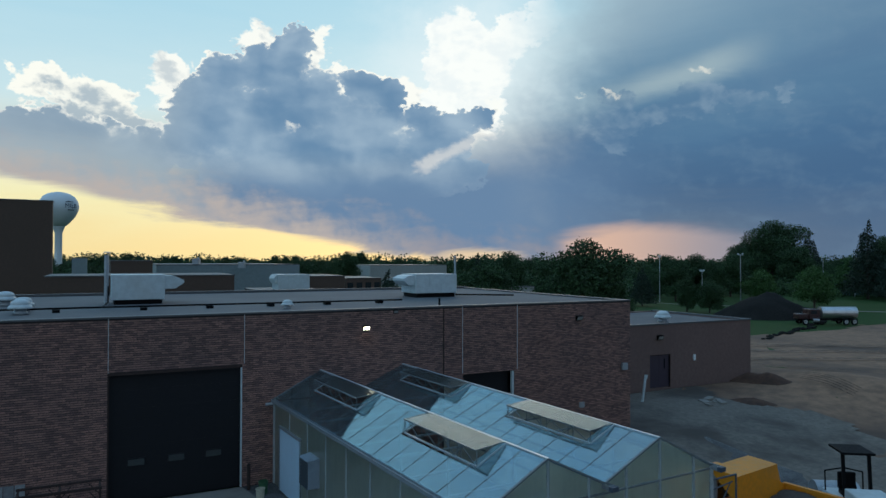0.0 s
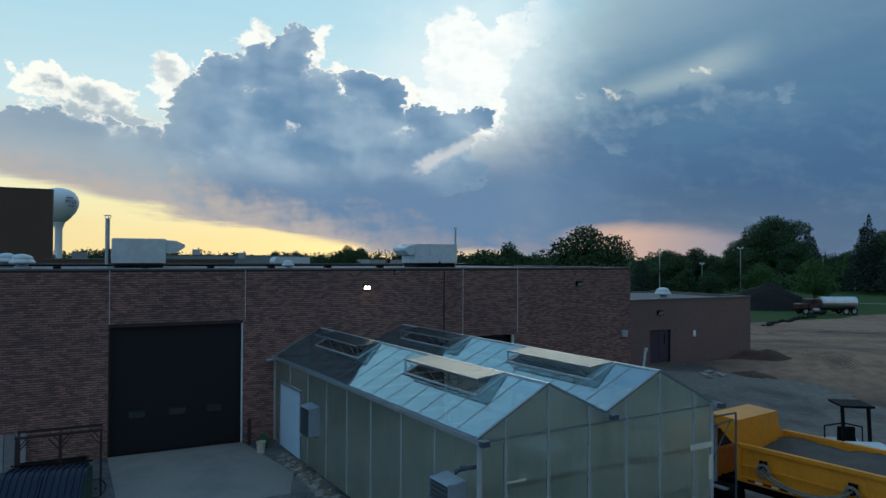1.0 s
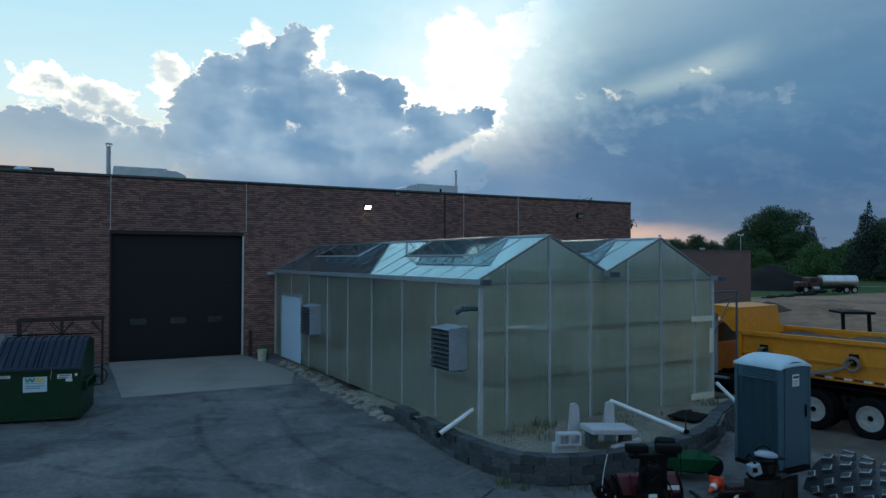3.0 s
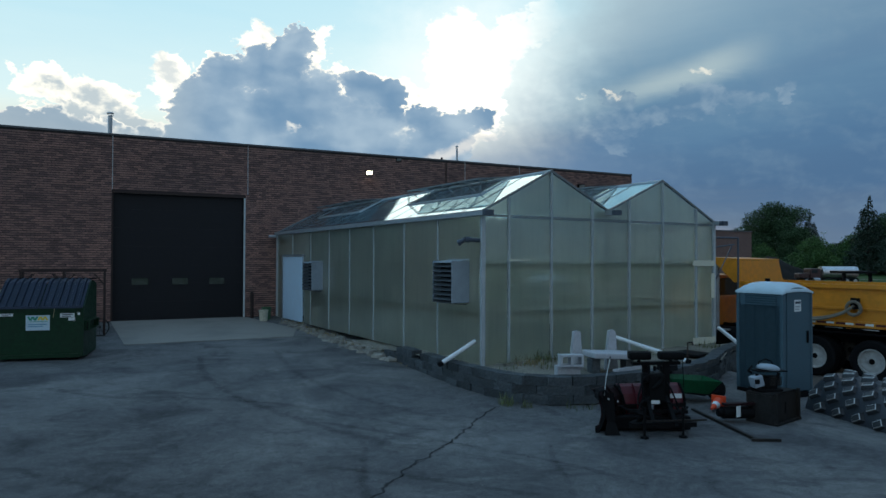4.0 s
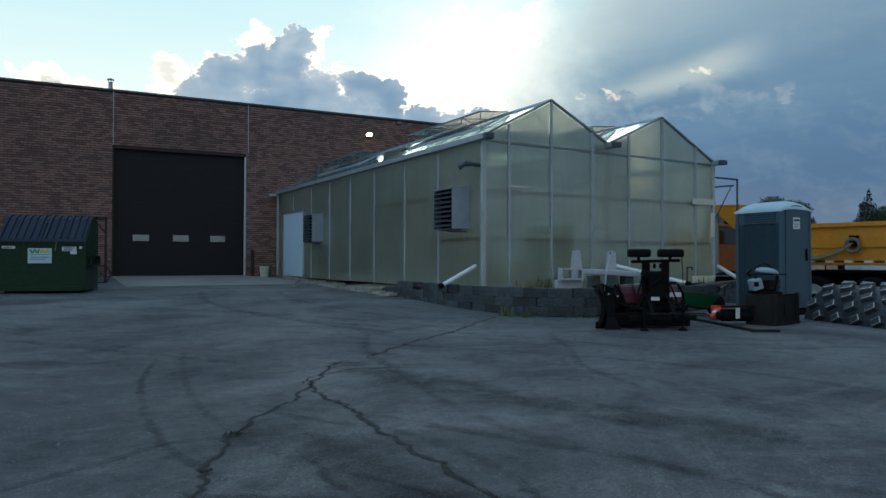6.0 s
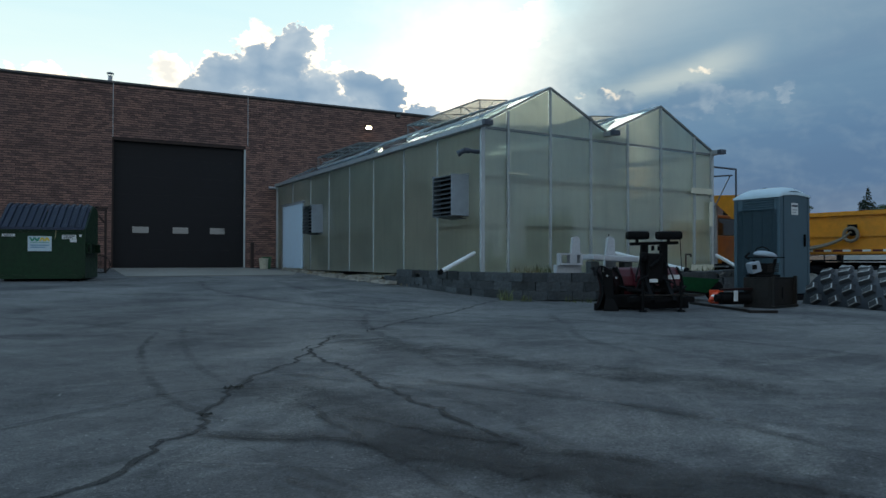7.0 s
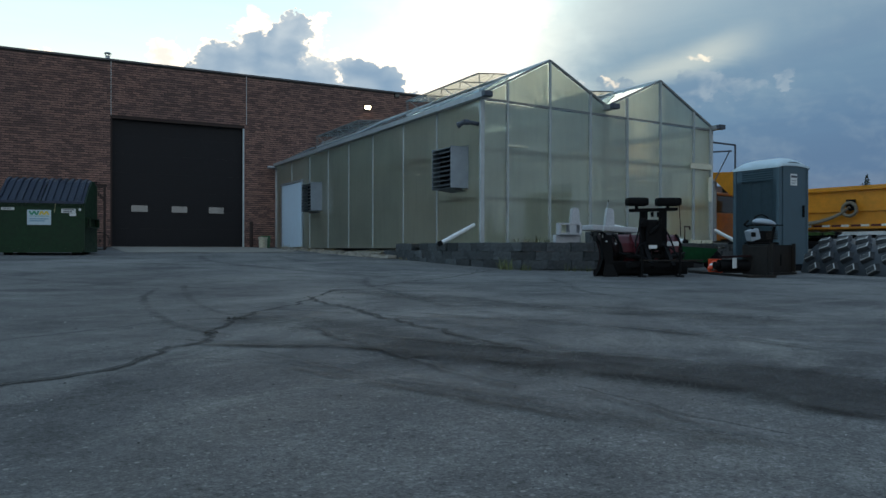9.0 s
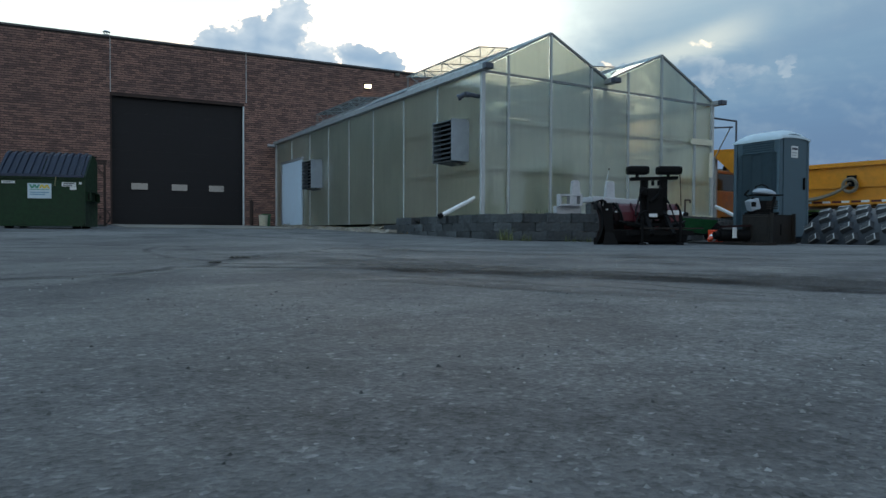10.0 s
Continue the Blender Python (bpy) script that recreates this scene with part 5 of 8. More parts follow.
ribbon("tyre_mark", mark_label, [(-0.6, 3.15), (0.0, 3.5), (0.23, 3.66), (0.55, 3.88), (0.88, 3.88), (1.3, 3.7)], 0.07, SKID, 0.02, 0.008, 5)
ribbon("tyre_mark", mark_label, [(0.75, 7.2), (0.53, 5.86), (0.49, 4.55), (0.54, 3.76), (0.72, 3.1)], 0.10, SKID, 0.02, 0.009, 6)
ribbon("tyre_mark", mark_label, [(0.36, 2.57), (0.6, 2.44), (0.82, 2.29), (1.1, 2.1)], 0.03, SKID, 0.02, 0.008, 7)
ribbon("tyre_mark", mark_label, [(0.98, 2.68), (1.12, 2.53), (1.25, 2.46)], 0.07, CRACK, 0.02, 0.010, 8)
ribbon("tyre_mark", mark_label, [(0.70, 2.6), (0.84, 2.23), (0.97, 1.88), (1.09, 1.63), (1.22, 1.34), (1.29, 1.16), (1.38, 0.9)], 0.07, SKID, 0.015, 0.011, 9)
ribbon("tyre_mark", mark_label, [(1.2, 4.3), (1.73, 3.56), (1.87, 2.83), (1.80, 2.02), (1.78, 1.6), (1.79, 0.89)], 0.12, SKID, 0.02, 0.010, 10)
ribbon("tyre_mark", mark_label, [(1.75, 4.0), (2.08, 3.39), (2.36, 2.9), (2.58, 2.55), (2.69, 2.12), (2.75, 1.5)], 0.13, SKID, 0.02, 0.009, 11)
ribbon("tyre_mark", mark_label, [(2.3, 8.2), (3.6, 6.8), (4.6, 5.5), (5.2, 4.2), (5.4, 3.0)], 0.22, LIGHTMARK, 0.03, 0.008, 12)
ribbon("tyre_mark", mark_label, [(3.2, 9.8), (4.4, 8.2), (5.2, 6.8), (5.6, 5.6)], 0.20, LIGHTMARK, 0.03, 0.008, 13)
ribbon("tyre_mark", mark_label, [(-2.6, 12.5), (-1.2, 10.0), (0.4, 8.0), (1.4, 6.6)], 0.25, LIGHTMARK, 0.05, 0.007, 15)
ribbon("tyre_mark", mark_label, [(2.4, 16.5), (2.2, 13.5), (2.8, 10.5), (3.9, 8.0)], 0.3, LIGHTMARK, 0.05, 0.007, 16)
ribbon("tyre_mark", mark_label, [(4.2, 16.8), (3.9, 13.5), (4.3, 11.0), (4.9, 9.4)], 0.28, LIGHTMARK, 0.05, 0.006, 17)

ribbon("oil_stain", "broad dusty dark stain on the worn asphalt", [(1.25, 2.6), (1.7, 1.7), (2.15, 1.0), (2.7, 0.3)], 0.85, FAINT, 0.06, 0.008, 37)
ribbon("tyre_mark", mark_label, [(3.4, 8.4), (2.83, 6.94), (2.49, 5.14), (2.32, 4.01), (2.33, 3.33), (2.43, 2.94), (2.52, 2.6), (2.68, 2.22), (2.96, 1.9), (3.3, 1.5)], 0.17, LIGHTMARK, 0.02, 0.011, 31)
ribbon("tyre_mark", mark_label, [(1.05, 7.6), (0.96, 6.95), (0.84, 5.68), (0.82, 4.58), (0.92, 3.9)], 0.11, LIGHTMARK, 0.02, 0.011, 32)
ribbon("scuffed_band", "dark scuffed band of coarse bare aggregate in the asphalt", [(0.5, 3.0), (0.72, 2.80), (1.08, 2.60), (1.34, 2.14), (1.58, 1.81), (1.72, 1.43), (1.78, 1.07), (1.9, 0.7)], 0.22, SMEAR, 0.05, 0.014, 33)
ribbon("scuffed_band", "dark scuffed band of coarse bare aggregate in the asphalt", [(0.75, 2.2), (0.95, 1.75), (1.1, 1.39), (1.24, 1.14), (1.4, 0.8)], 0.11, SMEAR, 0.03, 0.014, 34)
ribbon("tyre_mark", mark_label, [(5.6, 7.4), (5.26, 6.86), (4.79, 5.92), (4.2, 5.0), (3.9, 3.9)], 0.16, LIGHTMARK, 0.02, 0.010, 35)
ribbon("tyre_mark", mark_label, [(-0.6, 14.0), (0.5, 12.75), (1.43, 12.3), (2.9, 11.2), (3.6, 10.16), (4.6, 8.64)], 0.26, LIGHTMARK, 0.05, 0.010, 36)

# grit on the asphalt before the landing place
rng = random.Random(12)
verts, faces = [], []
for k in range(2600):
    y = 0.05 + 5.5 * rng.random() ** 1.7
    x = 0.15 + 0.5 * y + rng.uniform(-1, 1) * (0.35 + 0.8 * y)
    s = rng.uniform(0.0010, 0.0032) * (1 + 0.3 * y)
    z = level(x, y)
    b = len(verts)
    t0 = rng.uniform(0, 6.28)
    for i in range(4):
        a = t0 + 1.571 * i
        q = s * rng.uniform(0.7, 1.3)
        verts.append((x + q * math.cos(a), y + q * math.sin(a), z - 0.0005))
    verts.append((x + rng.uniform(-s, s) * 0.3, y + rng.uniform(-s, s) * 0.3, z + s * rng.uniform(0.5, 0.9)))
    faces += [(b, b + 1, b + 4), (b + 1, b + 2, b + 4), (b + 2, b + 3, b + 4), (b + 3, b, b + 4)]
me = bpy.data.meshes.new("grit")
me.from_pydata(verts, [], faces)
me.materials.append(surface("asphalt_grit", (0.15, 0.148, 0.145), 0.9, vary=0.3, fine=60.0, bump=0.0, island=0.85))
tagged(new("grit", me), "loose grit and small stones on the asphalt", "grit", kind="stuff")

# ---- dumpster ----
def bars_text(parent, rows, x0, x1, z0, z1, y, material):
    """Unreadable writing: plain bars."""
    h = (z1 - z0) / (rows * 2 - 1)
    for k in range(rows):
        bm = B()
        w = (x1 - x0) * (1.0 if k % 2 == 0 else 0.8)
        box(bm, x0, x0 + w, y - 0.003, y, z1 - h * (2 * k + 1), z1 - h * 2 * k)
        part("text_bar", bm, material, parent)


INK = surface("dark_ink", (0.05, 0.06, 0.08), 0.6, vary=0.1, bump=0.0)
PAPER = surface("white_sticker", (0.68, 0.70, 0.70), 0.5, vary=0.05, bump=0.0)
SIGNBLUE = surface("pale_blue_sticker", (0.48, 0.60, 0.66), 0.5, vary=0.05, bump=0.0)
LOGOY = surface("yellow_ink", (0.70, 0.50, 0.06), 0.5, vary=0.05, bump=0.0)
LOGOG = surface("green_ink", (0.03, 0.25, 0.16), 0.5, vary=0.05, bump=0.0)
dz = level(-0.8, 17.1)
du = thing("dumpster", "dark green steel dumpster with closed ribbed blue-black plastic lids", "dumpster", pose(-1.664, 17.30, dz, 0, 0, -10))
DW, DD = 1.72, 1.45
side = [(0.0, 0.06), (DD, 0.06), (DD, 1.62), (1.0, 1.72), (0.78, 1.70), (0.0, 1.14)]
for x in (0.0, DW):
    bm = B()
    slab(bm, [(x, y, z) for y, z in side], 0.02)
    part("side_panel", bm, GREENBIN, du)
for y, z in ((0.0, 1.14), (DD, 1.62)):
    bm = B()
    slab(bm, [(0.012, y, 0.08), (DW - 0.012, y, 0.08), (DW - 0.012, y, z), (0.012, y, z)], 0.02)
    part("front_panel" if y == 0.0 else "back_panel", bm, GREENBIN, du)
bm = B()
slab(bm, [(0.02, 0.02, 0.07), (DW - 0.02, 0.02, 0.07), (DW - 0.02, DD - 0.02, 0.07), (0.02, DD - 0.02, 0.07)], 0.02)
part("floor_plate", bm, GREENBIN, du)
for z, h in ((1.115, 0.05), (0.10, 0.08)):
    bm = B()
    bar(bm, (0.03, -0.028, z), (DW - 0.03, -0.028, z), 0.035, h)
    part("rim", bm, GREENBIN, du)
for x in (0.0, DW):
    bm = B()
    bar(bm, (x, -0.016, 0.08), (x, -0.016, 1.13), 0.045, 0.03)
    part("corner_post", bm, GREENBIN, du)
for x in (-0.06, DW + 0.06):
    bm = B()
    s = 1 if x > 0 else -1
    for a, b, c, d in ((0.12, 1.2, 0.62, 0.64), (0.12, 1.2, 0.82, 0.84), (0.12, 0.14, 0.64, 0.82), (1.18, 1.2, 0.64, 0.82)):
        box(bm, min(x, x - s * 0.1) + 0.05, max(x, x - s * 0.1) + 0.05 if s > 0 else max(x, x - s * 0.1), a, b, c, d)
    part("fork_pocket", bm, GREENBIN, du)
    # thin black plate for the shade inside the pocket
    bm = B()
    box(bm, x - 0.012, x + 0.012, 0.115, 0.121, 0.65, 0.81)
    part("pocket_mouth", bm, BLACK, du)
for x0, x1 in ((0.01, DW / 2 - 0.01), (DW / 2 + 0.01, DW - 0.01)):
    bm = B()
    n = 6
    fold = []
    for k in range(n):
        a, f = x0 + (x1 - x0) * k / n, (x1 - x0) / n
        fold += [(a + f * 0.06, 0.0), (a + f * 0.50, 0.0), (a + f * 0.58, -0.035), (a + f * 0.98, -0.035)]
    corrugated(bm, [(x, -0.05, 1.165 + h) for x, h in fold], (0, 0.72, 0.53), 0.02)
    corrugated(bm, [(x, 0.67, 1.695 + h) for x, h in fold], (0, 0.20, 0.070), 0.02)
    corrugated(bm, [(x, 0.87, 1.765 + h) for x, h in fold], (0, DD - 0.85, -0.06), 0.02)
    bar(bm, (x0, -0.055, 1.155), (x1, -0.055, 1.155), 0.03, 0.05)
    part("lid", bm, LIDPLASTIC, du, "ribbed black plastic lid")
bm = B()
rod(bm, (0.0, DD + 0.04, 1.74), (DW, DD + 0.04, 1.74), 0.02, 0.02, 8)
part("hinge_rod", bm, BLACK, du)
bm = B()
box(bm, 0.61, 1.07, -0.028, -0.022, 0.66, 0.985)
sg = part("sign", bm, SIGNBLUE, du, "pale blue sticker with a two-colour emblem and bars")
for x0, x1, up, ink in ((0.655, 0.835, 1, LOGOG), (0.845, 1.025, -1, LOGOY)):
    # a zigzag band of four slanting strokes
    for k in range(4):
        p, q = x0 + (x1 - x0) * k / 4, x0 + (x1 - x0) * (k + 1) / 4
        za, zb = (0.96, 0.875) if (k % 2 == 0) == (up > 0) else (0.875, 0.96)
        bm = B()
        slab(bm, [(p - 0.016, -0.0305 - 0.0004 * k, za), (p + 0.022, -0.0305 - 0.0004 * k, za), (q + 0.016, -0.0305 - 0.0004 * k, zb), (q - 0.022, -0.0305 - 0.0004 * k, zb)], 0.002)
        part("emblem_stroke", bm, ink, sg)
bm = B()
box(bm, 0.655, 1.025, -0.031, -0.0285, 0.845, 0.855)
part("emblem_rule", bm, LOGOG, sg)
bars_text(sg, 2, 0.66, 1.02, 0.735, 0.80, -0.029, surface("blue_ink", (0.15, 0.32, 0.45), 0.5, bump=0.0))
for x0, x1, z0, z1 in ((0.12, 0.37, 0.975, 1.03), (1.27, 1.55, 0.93, 1.02), (1.43, 1.56, 0.86, 0.925), (1.61, 1.66, 0.98, 1.03)):
    bm = B()
    box(bm, x0, x1, -0.027, -0.022, z0, z1)
    st = part("sticker", bm, PAPER, du, "small white sticker")
    if x1 - x0 > 0.2:
        bars_text(st, 2, x0 + 0.03, x1 - 0.03, z0 + 0.015, z1 - 0.015, -0.028, INK)
bm = B()
bar(bm, (1.17, -0.084, 1.13), (1.145, -0.07, 0.93), 0.010, 0.006)
part("strap", bm, surface("pale_frayed_cord", (0.42, 0.38, 0.22), 0.9, vary=0.2), du, "pale frayed cord")
for x, y in ((0.2, 0.2), (DW - 0.2, 0.2), (0.2, DD - 0.2), (DW - 0.2, DD - 0.2)):
    bm = B()
    box(bm, x - 0.08, x + 0.08, y - 0.05, y + 0.05, 0.0, 0.06)
    part("skid_foot", bm, BLACK, du)

# ---- rusty steel rack and pipes by the wall ----
rk = thing("steel_rack", "rusty brown steel storage rack standing behind the dumpster", "rack", pose(-1.48, 20.95, level(0, 20.95)) @ Matrix.Diagonal((0.9, 0.9, 1.065, 1)))
for x in (0.0, 1.1, 2.2):
    for y in (0.0, 0.8):
        bm = B()
        box(bm, x - 0.03, x + 0.03, y - 0.03, y + 0.03, 0.0, 1.65)
        part("post", bm, RUST, rk)
        for s in (-1, 1):
            if 0 <= x + s * 0.3 <= 2.2:
                bm = B()
                bar(bm, (x, y, 1.3), (x + s * 0.3, y, 1.6), 0.03, 0.03)
                part("brace", bm, RUST, rk)
for y in (0.0, 0.8):
    bm = B()
    bar(bm, (-0.05, y, 1.68), (2.25, y, 1.68), 0.06, 0.06)
    part("beam", bm, RUST, rk)
for x in (0.0, 1.1, 2.2):
    bm = B()
    bar(bm, (x, 0.03, 1.62), (x, 0.77, 1.62), 0.05, 0.05)
    part("cross_beam", bm, RUST, rk)
    bm = B()
    bar(bm, (x, 0.03, 0.5), (x, 0.77, 0.5), 0.05, 0.05)
    part("cross_beam", bm, RUST, rk)
bn = thing("steel_bin", "dark rusty steel bin with a thick rim under the storage rack", "bin", pose(-1.45, 21.02, level(0, 21)))
lo4 = [(0.10, 0.06), (1.52, 0.06), (1.52, 0.58), (0.10, 0.58)]
hi4 = [(0.0, 0.0), (1.62, 0.0), (1.62, 0.64), (0.0, 0.64)]
for k in range(4):
    a, b = k, (k + 1) % 4
    bm = B()
    slab(bm, [(*lo4[a], 0.10), (*lo4[b], 0.10), (*hi4[b], 0.92), (*hi4[a], 0.92)], 0.02)
    part("bin_wall", bm, DARKSTEEL, bn)
    bm = B()
    bar(bm, (*hi4[a], 0.93), (*hi4[b], 0.93), 0.06, 0.05)
    part("bin_rim", bm, DARKSTEEL, bn)
bm = B()
box(bm, 0.10, 1.52, 0.06, 0.58, 0.0, 0.10)
part("bin_floor", bm, DARKSTEEL, bn)
tb = thing("plastic_tub", "dull blue-grey plastic tub standing before the rack", "tub", pose(-0.92, 20.30, level(0, 20.3)))
bm = B()
rim_ = [(-0.42, -0.24), (0.42, -0.24), (0.42, 0.24), (-0.42, 0.24)]
lo_v = [bm.verts.new((x * 0.84, y * 0.8, 0.0)) for x, y in rim_]
hi_v = [bm.verts.new((x, y, 0.62)) for x, y in rim_]
bm.faces.new(lo_v)
for i in range(4):
    bm.faces.new((lo_v[i], lo_v[(i + 1) % 4], hi_v[(i + 1) % 4], hi_v[i]))
bmesh.ops.solidify(bm, geom=bm.faces[:], thickness=0.015)
part("tub_shell", bm, TOILETBLUE, tb)
for (ax, ay), (bx, by) in zip(rim_, rim_[1:] + rim_[:1]):
    bm = B()
    bar(bm, (ax, ay, 0.625), (bx, by, 0.625), 0.05, 0.03)
    part("tub_rim", bm, TOILETBLUE, tb)
bm = B()
tube(bm, [(0.12 + 0.24 * math.cos(a), 0.0, 0.26 + 0.24 * math.sin(a)) for a in [k * 0.3307 for k in range(20)]], 0.014, 6)
for k in range(6):
    a = k * math.pi / 6
    rod(bm, (0.12 - 0.23 * math.cos(a), 0, 0.26 - 0.23 * math.sin(a)), (0.12 + 0.23 * math.cos(a), 0, 0.26 + 0.23 * math.sin(a)), 0.004, 0.004, 4)
single("wheel_ring", bm, DARKSTEEL, "dull dark spoked wheel leaning on the rack", "wheel", pose(0.27, 20.80, level(0, 20.8), -8, 0, 10))
for k in range(9):
    bm = B()
    box(bm, 0, 0.27, -0.02, 0.02, 0, 1.1, 0.006)
    single("fence_board", bm, surface("weathered_board", (0.22, 0.22, 0.22), 0.9, vary=0.25, each=0.2) if k == 0 else bpy.data.materials["weathered_board"], "weathered grey board leaning by the brick facade", "board", pose(-4.1 + k * 0.29, 24.2, level(0, 24.2), -10, 0, 0), group="boards by the facade")
bm = B()
rod(bm, (0, 0, -0.3), (0, 0, 0.85), 0.06, 0.06, 12)
rod(bm, (0, 0, 0.85), (0, 0, 0.90), 0.06, 0.02, 12)
single("bollard", bm, RUST, "short rusty steel bollard beside the garage door", "bollard", pose(5.12, 24.1, 0.0))


def bucket(x, y, r, h, material, label):
    b = thing("bucket", label, "bucket", pose(x, y, level(x, y)), group="buckets by the greenhouse door")
    bm = B()
    lathe(bm, [(r * 0.84, 0.0), (r, h), (r * 1.06, h), (r * 1.06, h - 0.03), (r * 1.02, h - 0.04), (r * 0.97, h - 0.005), (r * 0.8, 0.02)], 18)
    part("pail", bm, material, b, smooth=False)
    bm = B()
    tube(bm, [(r * 1.05 * math.cos(a), r * 0.25, h - 0.02 - 0.5 * r * math.sin(a)) for a in [k * math.pi / 8 for k in range(9)]], 0.005, 4)
    part("bail", bm, GALV, b)


bucket(5.28, 23.0, 0.15, 0.38, surface("cream_plastic", (0.50, 0.47, 0.36), 0.5), "cream plastic bucket by the wall")
bucket(5.50, 23.55, 0.16, 0.42, surface("green_plastic", (0.05, 0.13, 0.06), 0.5), "green plastic bucket by the wall")

# ---- portable toilet ----
tz = level(11.5, 8.47)
pt = thing("portable_toilet", "grey-blue plastic portable toilet with pale domed roof", "portable toilet", pose(11.43, 8.47, tz - 0.02, 0, 0, 1.0) @ Matrix.Diagonal((0.84, 0.97, 1.0, 1)))
S = 0.465
bm = B()
box(bm, -S - 0.03, S + 0.03, -S - 0.03, S + 0.03, 0.0, 0.10, 0.015)
part("base", bm, BLACK, pt)
for x, y in ((-S, -S), (S, -S), (S, S), (-S, S)):
    bm = B()
    box(bm, x - 0.035, x + 0.035, y - 0.035, y + 0.035, 0.10, 1.90, 0.02)
    part("corner_post", bm, TOILETBLUE, pt)
for k, (a, b, sgn) in enumerate((("x", -S, -1), ("x", S, 1), ("y", S, 1))):
    bm = B()
    fold = []
    for i in range(8):
        lo_, f = -S + 0.04 + i * (2 * S - 0.08) / 8, (2 * S - 0.08) / 8
        d = 0.012 if i % 2 else 0.0
        fold += [(lo_ + 0.004, d), (lo_ + f - 0.004, d)]
    fold = [(p, b + sgn * (q - 0.006)) for p, q in fold]
    corrugated(bm, [((q, p, 0.10) if a == "x" else (p, q, 0.10)) for p, q in fold], (0, 0, 1.56), 0.012)
    if a == "x":
        box(bm, b - 0.014, b + 0.014, -S + 0.04, S - 0.04, 1.64, 1.89)
    else:
        box(bm, -S + 0.04, S - 0.04, b - 0.014, b + 0.014, 1.64, 1.89)
    pw = part("side_panel", bm, TOILETBLUE, pt)
    if a == "x":
        for i in range(5):
            bm = B()
            slab(bm, [(b + sgn * 0.014, -0.36, 1.67 + i * 0.042), (b + sgn * 0.014, 0.30, 1.67 + i * 0.042), (b + sgn * 0.040, 0.30, 1.655 + i * 0.042), (b + sgn * 0.040, -0.36, 1.655 + i * 0.042)], 0.008)
            part("vent_slat", bm, TOILETBLUE, pw)
bm = B()
arch = [(-0.36, 0.13), (0.36, 0.13)] + [(0.36 * math.cos(t), 1.86 + 0.12 * math.sin(t)) for t in [math.pi * k / 10 for k in range(11)]]
slab(bm, [(x, -S - 0.012, z) for x, z in arch], 0.035)
pd = part("door", bm, TOILETBLUE, pt)
for x in (-0.41, 0.41):
    bm = B()
    box(bm, x - 0.045, x + 0.045, -S - 0.02, -S + 0.02, 0.10, 1.90, 0.01)
    part("door_jamb", bm, TOILETBLUE, pt)
bm = B()
box(bm, 0.29, 0.33, -S - 0.06, -S - 0.028, 0.98, 1.20, 0.01)
part("latch", bm, BLACK, pd)
bm = B()
box(bm, -0.12, 0.10, -S - 0.036, -S - 0.0305, 1.55, 1.76)
ps = part("sticker", bm, PAPER, pd, "white notice sticker with dark bars")
bars_text(ps, 1, -0.10, 0.08, 1.69, 1.73, -S - 0.037, INK)
bars_text(ps, 2, -0.09, 0.06, 1.58, 1.65, -S - 0.037, GALV)
bm = B()
nx = 14
grid = {}
for i in range(nx + 1):
    for j in range(nx + 1):
        u, v = -1 + 2 * i / nx, -1 + 2 * j / nx
        h = 0.02 + 0.17 * max(0.0, 1 - abs(u) ** 2.2) ** 0.7 * max(0.0, 1 - 0.75 * abs(v) ** 6)
        grid[i, j] = bm.verts.new((u * (S + 0.045), v * (S + 0.045), 1.88 + h))
for i in range(nx):
    for j in range(nx):
        bm.faces.new((grid[i, j], grid[i + 1, j], grid[i + 1, j + 1], grid[i, j + 1]))
edge_loop = bmesh.ops.extrude_edge_only(bm, edges=[e for e in bm.edges if len(e.link_faces) == 1])
bmesh.ops.translate(bm, vec=(0, 0, -0.04), verts=[g for g in edge_loop["geom"] if isinstance(g, bmesh.types.BMVert)])
part("roof", bm, TOILETROOF, pt, "pale blue translucent domed roof", smooth=True)
bm = B()
rod(bm, (0.36, 0.36, 1.88), (0.36, 0.36, 2.12), 0.05, 0.05, 12)
part("vent_stack", bm, BLACK, pt)

# ---- snow plow standing on the asphalt ----
pl = thing("snow_plow", "dark red V-shaped snow plow with black mount and lights", "snow plow", pose(7.41, 7.37, level(7.4, 7.4), 0, 0, -27.2))


